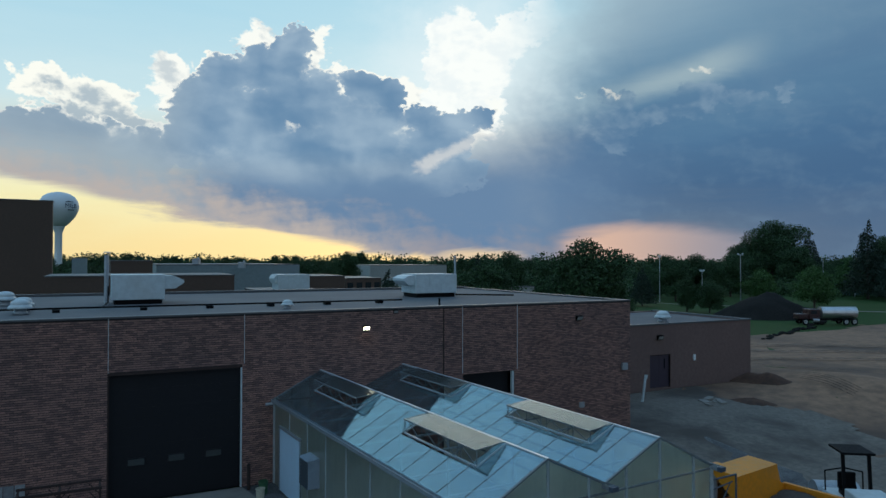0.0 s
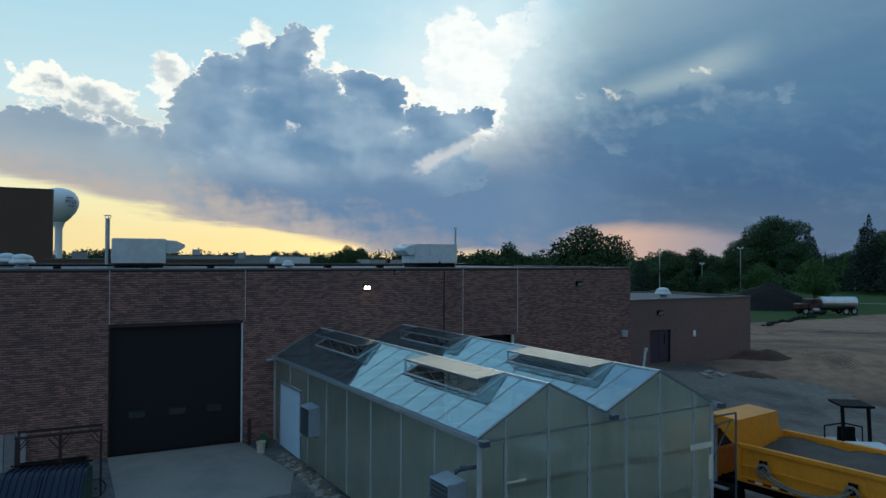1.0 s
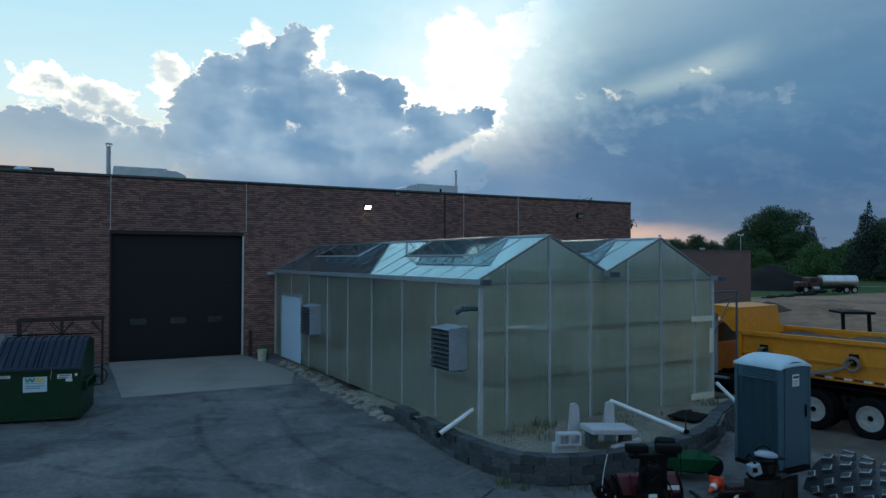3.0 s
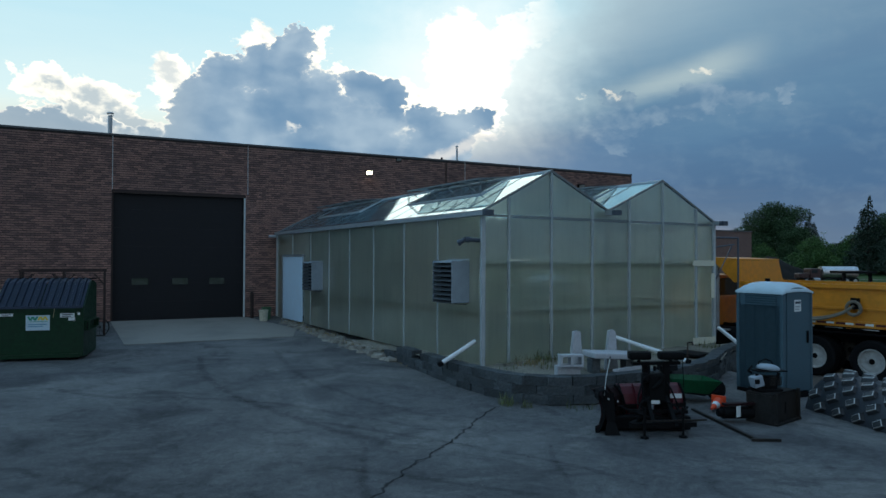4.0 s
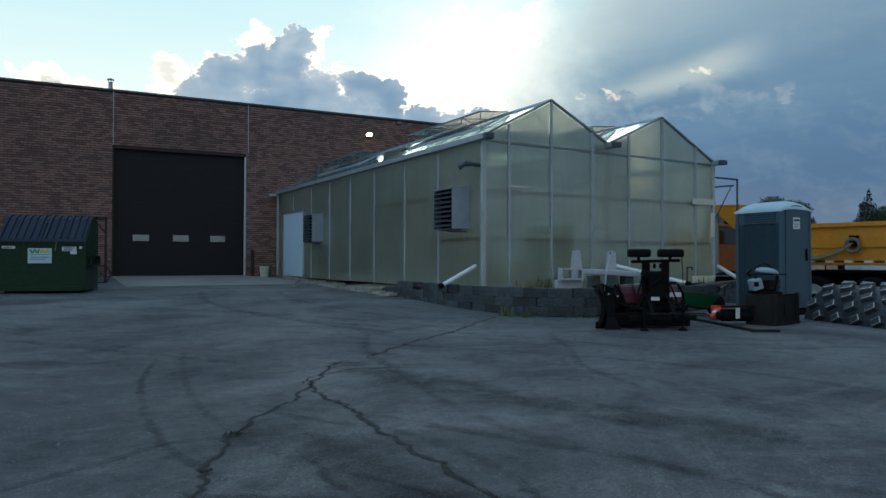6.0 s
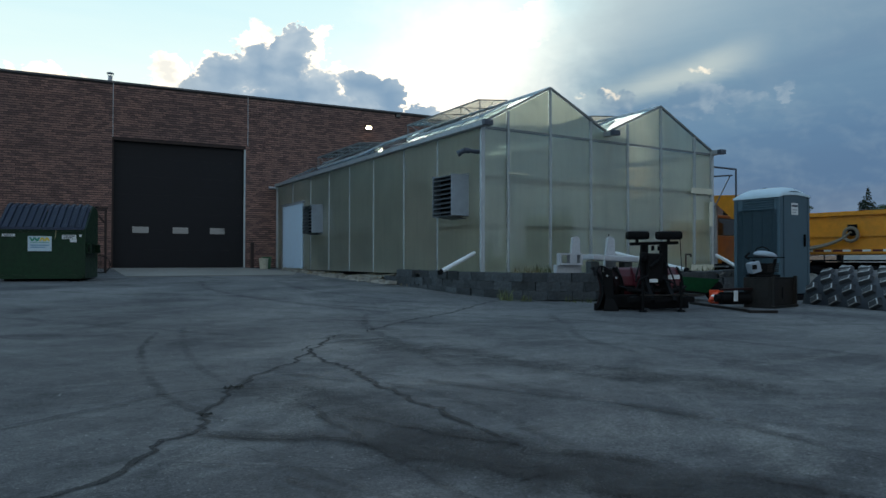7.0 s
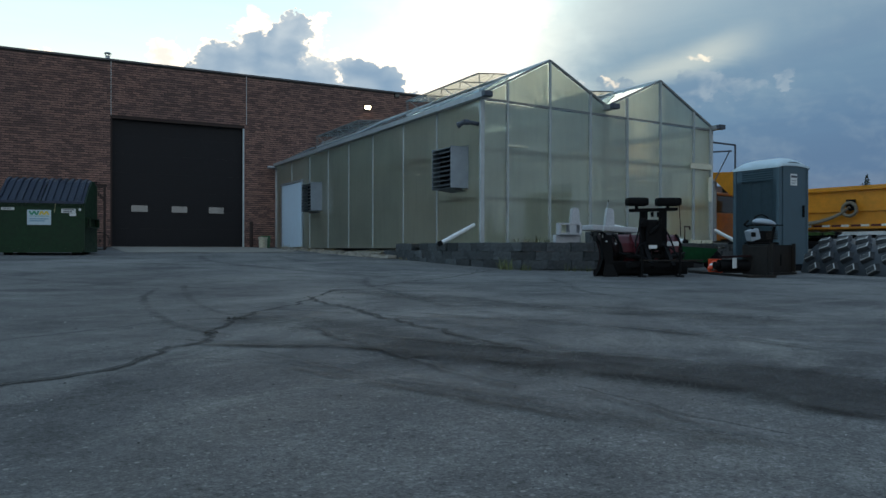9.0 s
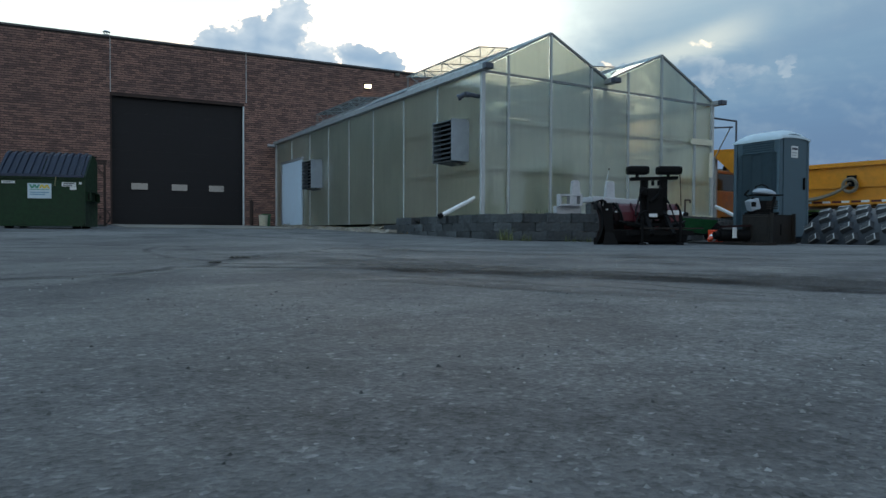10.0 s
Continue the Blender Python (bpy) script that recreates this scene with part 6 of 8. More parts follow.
def wing(a, b, name_label, paint):
    bm = B()
    d = (Vector(b) - Vector(a)).normalized()
    nrm = Vector((-d.y, d.x, 0))
    prof = [(0.10, 0.03), (0.04, 0.12), (0.0, 0.24), (0.0, 0.36), (0.04, 0.48), (0.12, 0.58), (0.17, 0.61)]
    rows = []
    for k in range(6):
        p = Vector(a) + (Vector(b) - Vector(a)) * k / 5
        rows.append([[bm.verts.new((p + nrm * (o + t)).to_tuple()[:2] + (z,)) for o, z in prof] for t in (0.0, 0.025)])
    for i in range(5):
        for j in range(len(prof) - 1):
            bm.faces.new((rows[i][0][j], rows[i + 1][0][j], rows[i + 1][0][j + 1], rows[i][0][j + 1]))
            bm.faces.new((rows[i][1][j], rows[i][1][j + 1], rows[i + 1][1][j + 1], rows[i + 1][1][j]))
        for j in (0, len(prof) - 1):
            bm.faces.new((rows[i][0][j], rows[i][1][j], rows[i + 1][1][j], rows[i + 1][0][j]))
    for i in (0, 5):
        for j in range(len(prof) - 1):
            bm.faces.new((rows[i][0][j], rows[i][0][j + 1], rows[i][1][j + 1], rows[i][1][j]))
    w = part("wing", bm, paint, pl, name_label)
    for k in (0, 3, 5):
        p = Vector(a) + (Vector(b) - Vector(a)) * k / 5
        bm = B()
        for (o0, z0), (o1, z1) in zip(prof, prof[1:]):
            bar(bm, p + nrm * (o0 - 0.03) + Vector((0, 0, z0)), p + nrm * (o1 - 0.03) + Vector((0, 0, z1)), 0.018, 0.035, nrm)
        part("rib", bm, BLACK if k in (0, 5) else paint, w)
    bm = B()
    bar(bm, Vector(a) + nrm * 0.1 + Vector((0, 0, 0.05)), Vector(b) + nrm * 0.1 + Vector((0, 0, 0.05)), 0.03, 0.10)
    part("cutting_edge", bm, BLACK, w)
    bm = B()
    bar(bm, Vector(a) - nrm * 0.02 + Vector((0, 0, 0.32)), Vector(b) - nrm * 0.02 + Vector((0, 0, 0.32)), 0.05, 0.05)
    part("rail", bm, BLACK, w)
    return w


NEARBLACKRED = surface("near_black_red_paint", (0.012, 0.006, 0.006), 0.55, vary=0.3, big=2.0, stain=(0.028, 0.007, 0.009), amount=0.5, spec=0.1)
wing((-0.80, -0.20, 0), (-0.42, 0.16, 0), "near-black folded outer plow wing", NEARBLACKRED)
wing((-0.43, 0.17, 0), (-0.06, 0.22, 0), "dark red inner plow wing", REDPAINT)
wr = wing((0.06, 0.20, 0), (0.52, 0.30, 0), "dark red plow wing with white sticker", REDPAINT)
bm = B()
box(bm, 0.27, 0.44, 0.150, 0.156, 0.44, 0.505)
part("sticker", bm, PAPER, pl)
# curled rubber flap and flared shoe at the wing's outer end
bm = B()
curl = [(-0.74, 0.60), (-0.80, 0.635), (-0.855, 0.62), (-0.88, 0.57), (-0.875, 0.50)]
for (xa, za), (xb, zb) in zip(curl, curl[1:]):
    slab(bm, [(xa, -0.30, za), (xb, -0.32, zb), (xb, -0.10, zb), (xa, -0.10, za)], 0.018)
part("end_flap", bm, RUBBER, pl, "black curled rubber end flap")
bm = B()
slab(bm, [(-0.78, -0.27, 0.0), (-0.56, -0.27, 0.0), (-0.62, -0.22, 0.16), (-0.64, -0.20, 0.58), (-0.80, -0.20, 0.60), (-0.74, -0.22, 0.18)], 0.025)
part("wing_shoe", bm, BLACK, pl, "black flared shoe of the folded wing")
for xx, zz in ((-0.72, 0.50), (-0.59, 0.47)):
    bm = B()
    rod(bm, (xx, -0.225, zz), (xx, -0.245, zz), 0.014, 0.014, 8)
    part("bolt", bm, GALV, pl, "bright bolt head")
bm = B()
for x in (-0.11, 0.17):
    bar(bm, (x, 0.05, 0.10), (x, 0.05, 0.95), 0.10, 0.07, (0, 1, 0))
    bar(bm, (x, 0.05, 0.50), (x * 1.1, -0.38, 0.14), 0.05, 0.06)
bar(bm, (-0.31, 0.05, 0.955), (0.37, 0.05, 0.975), 0.12, 0.045)
bar(bm, (-0.11, 0.05, 0.66), (0.17, 0.05, 0.66), 0.06, 0.12)
bar(bm, (-0.11, 0.05, 0.42), (0.17, 0.05, 0.42), 0.06, 0.10)
part("light_tower", bm, BLACK, pl)
bm = B()
box(bm, -0.60, 0.50, -0.06, 0.10, 0.03, 0.22, 0.02)
bar(bm, (-0.40, -0.08, 0.30), (0.46, -0.02, 0.28), 0.05, 0.05)
part("push_frame", bm, BLACK, pl, "black steel push frame")
bm = B()
box(bm, -0.10, 0.14, -0.06, 0.10, 0.40, 0.82, 0.03)
part("hydraulic_unit", bm, BLACK, pl)
bm = B()
rod(bm, (-0.05, -0.075, 0.62), (0.06, -0.085, 0.72), 0.03, 0.03, 10)
rod(bm, (0.06, -0.085, 0.72), (0.09, -0.085, 0.80), 0.02, 0.02, 10)
part("hydraulic_ram", bm, BLACK, pl)
bm = B()
box(bm, -0.07, 0.05, -0.070, -0.064, 0.40, 0.45)
part("decal", bm, PAPER, pl)
bm = B()
tube(bm, [(-0.14, -0.02, 0.78), (-0.20, -0.06, 0.7), (-0.18, -0.08, 0.5), (-0.24, -0.08, 0.38), (-0.1, -0.08, 0.3)], 0.014, 6)
part("hose", bm, RUBBER, pl)
for pts in ([(0.16, -0.04, 0.70), (0.22, -0.06, 0.6), (0.30, -0.04, 0.42), (0.34, 0.0, 0.32)], [(-0.15, -0.08, 0.80), (-0.21, -0.12, 0.76), (-0.23, -0.12, 0.66), (-0.28, -0.14, 0.50), (-0.30, -0.2, 0.42)],
            [(-0.10, -0.10, 0.50), (-0.24, -0.16, 0.44), (-0.30, -0.2, 0.30), (-0.12, -0.26, 0.24)], [(0.10, -0.10, 0.46), (0.24, -0.16, 0.40), (0.34, -0.2, 0.26), (0.18, -0.28, 0.22)]):
    bm = B()
    tube(bm, pts, 0.013, 6)
    part("hose", bm, RUBBER, pl)
bm = B()
box(bm, -0.20, -0.10, -0.10, 0.02, 0.70, 0.84, 0.04)
part("valve_block", bm, BLACK, pl)
for x in (-0.10, 0.0, 0.09):
    bm = B()
    rod(bm, (x, 0.0, 0.86), (x, 0.0, 0.93), 0.022, 0.022, 8)
    part("filler_cap", bm, BLACK, pl)
for x0, x1 in ((-0.16, -0.60), (0.16, 0.60)):
    bm = B()
    rod(bm, (x0, -0.1, 0.26), ((x0 + x1) / 2, -0.06, 0.30), 0.035, 0.035, 10)
    rod(bm, ((x0 + x1) / 2, -0.06, 0.30), (x1 * 0.8, 0.02, 0.34), 0.018, 0.018, 8)
    part("angle_ram", bm, BLACK, pl)
for x, half in ((-0.22, 0.16), (0.235, 0.18)):
    bm = B()
    box(bm, x - half, x + half, -0.08, 0.10, 1.02, 1.14, 0.04)
    lt = part("headlight", bm, BLACK, pl, "black oblong plow light")
    bm = B()
    rod(bm, (x, 0.03, 0.98), (x, 0.03, 1.04), 0.025, 0.025, 8)
    part("bracket", bm, BLACK, lt)
bm = B()
bar(bm, (-0.45, -0.38, 0.17), (0.48, -0.30, 0.17), 0.06, 0.06)
bar(bm, (-0.45, -0.38, 0.17), (-0.05, 0.16, 0.17), 0.06, 0.07)
bar(bm, (0.48, -0.30, 0.17), (0.05, 0.16, 0.17), 0.06, 0.07)
part("a_frame", bm, BLACK, pl)
bm = B()
bar(bm, (-0.30, -0.42, 0.235), (0.62, -0.32, 0.235), 0.022, 0.022)
part("pin_bar", bm, DARKSTEEL, pl)
for x, y in ((-0.27, -0.42), (0.28, -0.36)):
    bm = B()
    rod(bm, (x, y, 0.03), (x, y, 0.42), 0.02, 0.02, 8)
    rod(bm, (x, y, 0.0), (x, y, 0.03), 0.06, 0.05, 10)
    part("stand_foot", bm, BLACK, pl)
bm = B()
tube(bm, [(-0.78, -0.24, 0.55), (-0.75, -0.22, 0.8), (-0.69, -0.2, 1.06)], 0.006, 6)
part("marker_stake", bm, OFFWHITE, pl, "thin white plow marker stake")
bm = B()
rod(bm, (-0.69, -0.2, 1.06), (-0.687, -0.2, 1.09), 0.009, 0.009, 6)
part("stake_tip", bm, BLACK, pl)

bm = B()
tube(bm, [(0.50, 0.24, 0.58), (0.485, 0.22, 0.8), (0.46, 0.2, 1.08)], 0.006, 6)
part("marker_stake", bm, BLACK, pl, "thin dark plow marker stake")

# ---- steel attachment box, compactor engine and bits beside it ----
ab = thing("attachment_frame", "rusty black steel skid steer attachment lying on the asphalt", "machine attachment", pose(8.95, 6.74, level(9, 6.8), 0, 0, 12))
for a in ((0.26, 1.0, 0.0, 0.03, 0.0, 0.46), (0.26, 1.0, 0.0, 0.42, 0.432, 0.46), (0.26, 0.29, 0.032, 0.42, 0.0, 0.43), (0.97, 1.0, 0.032, 0.42, 0.0, 0.43), (0.292, 0.968, 0.40, 0.42, 0.03, 0.43)):
    bm = B()
    box(bm, *a, 0.004)
    part("plate", bm, DARKSTEEL, ab)
bm = B()
bar(bm, (0.24, -0.03, 0.02), (1.04, -0.03, 0.02), 0.06, 0.03)
part("lower_lip", bm, DARKSTEEL, ab)
for x in (0.275, 1.0):
    bm = B()
    bar(bm, (x, -0.03, 0.04), (x, -0.03, 0.48), 0.03, 0.05, (0, 1, 0))
    part("upright", bm, DARKSTEEL, ab)
# no hole is cut: a black strip gives the slot's shade
bm = B()
box(bm, 0.61, 0.645, -0.006, -0.001, 0.14, 0.31)
part("slot", bm, BLACK, ab, "black strip standing for the shade in the plate's slot")
bm = B()
rod(bm, (0.30, 0.35, 0.14), (-0.08, 0.62, 0.14), 0.095, 0.095, 16)
rod(bm, (-0.08, 0.62, 0.14), (-0.14, 0.66, 0.14), 0.06, 0.06, 16)
part("drum", bm, BLACK, ab)
bm = B()
bar(bm, (0.26, 0.3, 0.29), (-0.10, 0.60, 0.27), 0.10, 0.03)
part("arm", bm, bpy.data.materials["near_black_red_paint"], ab)
bm = B()
box(bm, -0.06, 0.05, 0.40, 0.41, 0.10, 0.26)
part("label_plate", bm, PAPER, ab, "white label plate")

pc = thing("engine_unit", "small grey petrol engine with loop handle on the attachment", "engine", pose(9.42, 7.10, level(9, 7) + 0.10, 0, 0, -20) @ Matrix.Diagonal((0.78, 0.78, 0.80, 1)))
bm = B()
box(bm, -0.26, 0.26, -0.18, 0.18, 0.455, 0.50, 0.01)
box(bm, -0.16, 0.18, -0.12, 0.14, 0.50, 0.72, 0.03)
part("crankcase", bm, BLACK, pc)
bm = B()
box(bm, -0.36, -0.15, -0.17, 0.02, 0.53, 0.75, 0.03, m=Matrix.Translation((-0.25, 0, 0.7)) @ Matrix.Rotation(radians(-16), 4, "Y") @ Matrix.Translation((0.25, 0, -0.7)))
part("cover", bm, FANGREY, pc, "pale blue-grey engine cover")
bm = B()
box(bm, -0.33, -0.23, -0.185, -0.165, 0.60, 0.69, 0.01)
part("starter_grille", bm, BLACK, pc)
bm = B()
for k in range(5):
    box(bm, 0.02, 0.26, -0.13, 0.12, 0.56 + k * 0.035, 0.58 + k * 0.035)
part("cooling_fin", bm, DARKSTEEL, pc)
bm = B()
lathe(bm, [(0.20, 0.0), (0.215, 0.03), (0.19, 0.075), (0.13, 0.105), (0.05, 0.118)], 20)
bmesh.ops.transform(bm, matrix=Matrix.Translation((0.05, 0.0, 0.84)) @ Matrix.Rotation(radians(8), 4, "Y") @ Matrix.Diagonal((1.15, 0.7, 1.0, 1)), verts=bm.verts)
part("fuel_tank", bm, FANGREY, pc, "pale domed fuel tank", smooth=True)
bm = B()
box(bm, -0.22, 0.36, -0.16, 0.14, 0.82, 0.84)
part("top_plate", bm, BLACK, pc)
bm = B()
tube(bm, [(-0.32, -0.05, 0.80), (-0.40, -0.05, 0.84), (-0.30, -0.03, 0.92)], 0.02, 8)
part("throttle_lever", bm, BLACK, pc)
bm = B()
tube(bm, [(-0.16, 0.0, 0.90), (-0.12, 0.02, 1.0), (0.02, 0.04, 1.04), (0.14, 0.04, 1.0), (0.16, 0.02, 0.94)], 0.013, 8)
part("loop_handle", bm, BLACK, pc)
bm = B()
rod(bm, (-0.30, -0.02, 0.455), (-0.24, -0.10, 0.78), 0.03, 0.03, 8)
part("strut", bm, BLACK, pc)
bm = B()
rod(bm, (0.12, -0.1, 0.50), (0.20, -0.12, 0.80), 0.03, 0.03, 8)
part("strut", bm, BLACK, pc)

cn = thing("traffic_cone", "orange and white traffic cone lying on its side", "traffic cone", pose(9.42, 7.98, level(9, 8) + 0.115, 0, -97, 24) @ Matrix.Diagonal((0.76, 0.76, 0.76, 1)))
for z0, z1, m_ in ((0.02, 0.20, ORANGE), (0.20, 0.32, PAPER), (0.32, 0.50, ORANGE)):
    bm = B()
    rod(bm, (0, 0, z0), (0, 0, z1), 0.12 - 0.19 * z0, 0.12 - 0.19 * z1, 18)
    part("cone_band", bm, m_, cn)
bm = B()
box(bm, -0.15, 0.15, -0.15, 0.15, -0.012, 0.02, 0.006)
part("foot", bm, ORANGE, cn)
bm = B()
box(bm, -0.16, 0.16, -0.10, 0.10, 0.0, 0.12, 0.02)
single("brick_stack", bm, RUST, "small reddish block beside the cone", "block", pose(9.62, 7.78, level(9, 8), 0, 0, -15))

wb = thing("wheelbarrow", "green wheelbarrow tray lying by the block wall", "wheelbarrow", pose(9.42, 8.62, level(9.3, 8.6), 0, 0, -20) @ Matrix.Diagonal((0.9, 0.9, 1.05, 1)))
bm = B()
lo_ = [bm.verts.new(p) for p in ((-0.35, -0.22, 0.16), (0.30, -0.22, 0.14), (0.30, 0.22, 0.14), (-0.35, 0.22, 0.16))]
hi_ = [bm.verts.new(p) for p in ((-0.50, -0.33, 0.42), (0.48, -0.36, 0.36), (0.48, 0.36, 0.36), (-0.50, 0.33, 0.42))]
bm.faces.new(lo_)
for i in range(4):
    bm.faces.new((lo_[i], lo_[(i + 1) % 4], hi_[(i + 1) % 4], hi_[i]))
bmesh.ops.solidify(bm, geom=bm.faces[:], thickness=0.012)
part("tray", bm, surface("green_tray_paint", (0.015, 0.14, 0.06), 0.4, vary=0.2), wb)
bm = B()
rod(bm, (0.56, -0.05, 0.17), (0.56, 0.05, 0.17), 0.17, 0.17, 18)
part("wheel", bm, RUBBER, wb)
for y in (-0.22, 0.22):
    bm = B()
    tube(bm, [(0.56, y * 0.4, 0.17), (0.2, y, 0.13), (-0.5, y, 0.22), (-0.95, y * 1.2, 0.36)], 0.017, 6)
    part("handle", bm, BLACK, wb)
    bm = B()
    tube(bm, [(-0.3, y, 0.18), (-0.36, y, 0.0)], 0.015, 6)
    part("leg", bm, BLACK, wb)

bm = B()
g0 = level(8.5, 7)
bar(bm, (8.95, 8.10, g0 + 0.02), (8.25, 6.35, g0 + 0.02), 0.05, 0.035)
bar(bm, (8.18, 6.36, g0 + 0.02), (8.52, 6.18, g0 + 0.02), 0.05, 0.035)
single("steel_strip", bm, DARKSTEEL, "bent dark steel strip lying on the asphalt", "steel strip")

# ---- padfoot drum shell ----
pf = thing("padfoot_shell", "dark grey padfoot roller shell with worn square pads", "roller shell", pose(11.22, 6.66, level(11, 6.7), 0, 0, 253))
R = 0.66
zc = -0.09
bm = B()
n = 26
outer, inner_ = [], []
for ring, lst in ((R, outer), (R - 0.03, inner_)):
    for x in (-0.55, 2.3):
        lst.append([bm.verts.new((x, ring * math.cos(a), zc + ring * math.sin(a))) for a in [radians(8 + 164 * k / n) for k in range(n + 1)]])
for k in range(n):
    bm.faces.new((outer[0][k], outer[0][k + 1], outer[1][k + 1], outer[1][k]))
    bm.faces.new((inner_[0][k], inner_[1][k], inner_[1][k + 1], inner_[0][k + 1]))
    bm.faces.new((outer[0][k], inner_[0][k], inner_[0][k + 1], outer[0][k + 1]))
    bm.faces.new((outer[1][k], outer[1][k + 1], inner_[1][k + 1], inner_[1][k]))
DRUM = surface("dark_painted_drum", (0.030, 0.034, 0.042), 0.55, vary=0.2, big=1.5, fine=10.0)
WORN = surface("worn_pad_steel", (0.050, 0.052, 0.056), 0.5, 0.3, vary=0.35, big=5.0, fine=14.0)
part("shell", bm, DRUM, pf, smooth=True)
bm = B()
a4 = [bm.verts.new((sx * 0.098, sy * 0.070, 0.0)) for sx, sy in ((-1, -1), (1, -1), (1, 1), (-1, 1))]
b4 = [bm.verts.new((sx * 0.078, sy * 0.050, 0.075)) for sx, sy in ((-1, -1), (1, -1), (1, 1), (-1, 1))]
bm.faces.new(b4)
bm.faces.new(a4[::-1])
for i in range(4):
    bm.faces.new((a4[i], a4[(i + 1) % 4], b4[(i + 1) % 4], b4[i]))
bmesh.ops.bevel(bm, geom=[e for e in bm.edges if all(v.co.z > 0.05 for v in e.verts)], offset=0.010, segments=1, affect="EDGES")
pad_me = mesh_of("pad", bm, WORN)
pad_me.materials.append(surface("bare_worn_steel", (0.34, 0.33, 0.32), 0.45, 0.4, vary=0.35, fine=25.0))
for poly in pad_me.polygons:
    n_ = poly.normal
    if poly.area < 0.0024 and 0.2 < n_.z < 0.97 and poly.center.z > 0.06:
        poly.material_index = 1
for col in range(10):
    a = 16 + col * 16.5
    for row in range(7):
        x = -0.42 + row * 0.40 + (0.20 if col % 2 else 0.0)
        if x < 2.25:
            ob = new("pad", pad_me)
            ob.parent = pf
            ob.matrix_basis = Matrix.Translation((x, 0, zc)) @ Matrix.Rotation(radians(a - 90), 4, "X") @ Matrix.Translation((0, 0, R - 0.004)) @ Matrix.Rotation(radians(28), 4, "Z")

# ---- on the soil bed: bench slab, posts, hollow blocks, plastic pipes ----
SLABGREY = surface("pale_grey_cast_concrete", (0.42, 0.42, 0.44), 0.8, vary=0.12, big=1.5, fine=20.0, stain=(0.30, 0.30, 0.31), amount=0.5)
bench = thing("garden_bench", "upturned pale concrete garden bench with two wedge legs", "bench", pose(8.45, 9.72, 0.02, 0, 0, -14))
bm = B()
box(bm, -0.36, 0.52, -0.38, 0.16, 0.27, 0.37, 0.025, m=Matrix.Rotation(radians(3), 4, "Y"))
part("seat", bm, SLABGREY, bench)
for x in (-0.40, 0.30):
    bm = B()
    slab(bm, [(x - 0.14, 0.24, 0.0), (x + 0.10, 0.24, 0.0), (x + 0.07, 0.26, 0.68), (x + 0.01, 0.26, 0.72), (x - 0.06, 0.26, 0.70)], 0.10)
    part("leg", bm, SLABGREY, bench)
for k, (x, z) in enumerate(((-0.35, 0.0), (0.30, 0.0))):
    bm = B()
    box(bm, x + 0.02, x + 0.18, -0.26, -0.04, z, z + 0.262, 0.01)
    part("support_stone", bm, STONE, bench)


def cinder(m, label):
    bm = B()
    for a in ((-0.2, 0.2, -0.1, -0.07, 0, 0.19), (-0.2, 0.2, 0.07, 0.1, 0, 0.19), (-0.2, -0.165, -0.07, 0.07, 0, 0.19), (-0.018, 0.018, -0.07, 0.07, 0, 0.19), (0.165, 0.2, -0.07, 0.07, 0, 0.19)):
        box(bm, *a)
    return single("cinder_block", bm, SLABGREY, label, "concrete block", m, group="hollow blocks on the soil bed")


cinder(pose(7.50, 9.52, 0.03, 0, 0, -20), "pale hollow concrete block on the soil bed")
cinder(pose(7.52, 9.50, 0.322, 90, 0, -20), "pale hollow concrete block stacked with its holes to the yard")


def pvc(a, b, label):
    p = thing("plastic_pipe", label, "pipe", pose(0, 0, 0), group="white downpipe spouts")
    bm = B()
    rod(bm, a, b, 0.042, 0.042, 12)
    part("tube", bm, WHITE, p)
    bm = B()
    d = (Vector(a) - Vector(b)).normalized()
    rod(bm, Vector(a) - d * 0.02, Vector(a) + d * 0.05, 0.05, 0.05, 12)
    part("end_collar", bm, BLACK, p)


pvc((6.06, 11.48, 0.08), (6.86, 11.60, 0.44), "white plastic drain pipe from the gutter over the block wall")
pvc((10.28, 9.45, 0.12), (9.80, 11.0, 0.46), "long white plastic drain pipe lying over the soil bed")
pvc((13.0, 10.3, 0.05), (13.6, 11.6, 0.42), "white plastic drain pipe at the greenhouse corner")
bm = B()
box(bm, -0.5, 0.5, -0.3, 0.3, 0.0, 0.03, 0.005)
single("rubber_mat", bm, RUBBER, "dark flat mat lying on the soil bed", "mat", pose(11.6, 10.6, 0.04, 2, 3, 25))
bm = B()
bar(bm, (0, 0, 0), (0.75, 0.15, 0.02), 0.09, 0.06)
single("concrete_post", bm, SLABGREY, "pale concrete bar on the soil bed", "bar", pose(8.35, 9.28, 0.09))
bm = B()
rod(bm, (0, 0, 0), (0, 0, 0.09), 0.19, 0.17, 16)
single("round_cap", bm, RUBBER, "dark round pot lid on the block wall", "lid", pose(9.35, 9.05, 0.09))
bm = B()
tube(bm, [(0, 0, 0), (0, 0, 0.42), (0.16, 0.02, 0.42), (0.16, 0.02, 0.36)], 0.015, 6)
single("standpipe", bm, RUST, "thin green and rusty standpipe in the soil bed", "standpipe", pose(10.6, 9.75, 0.0))


# ---- vehicles ----
RIM = surface("dusty_white_rim", (0.42, 0.42, 0.41), 0.5, vary=0.2, big=3.0, fine=12.0, stain=(0.22, 0.20, 0.18), amount=0.6)


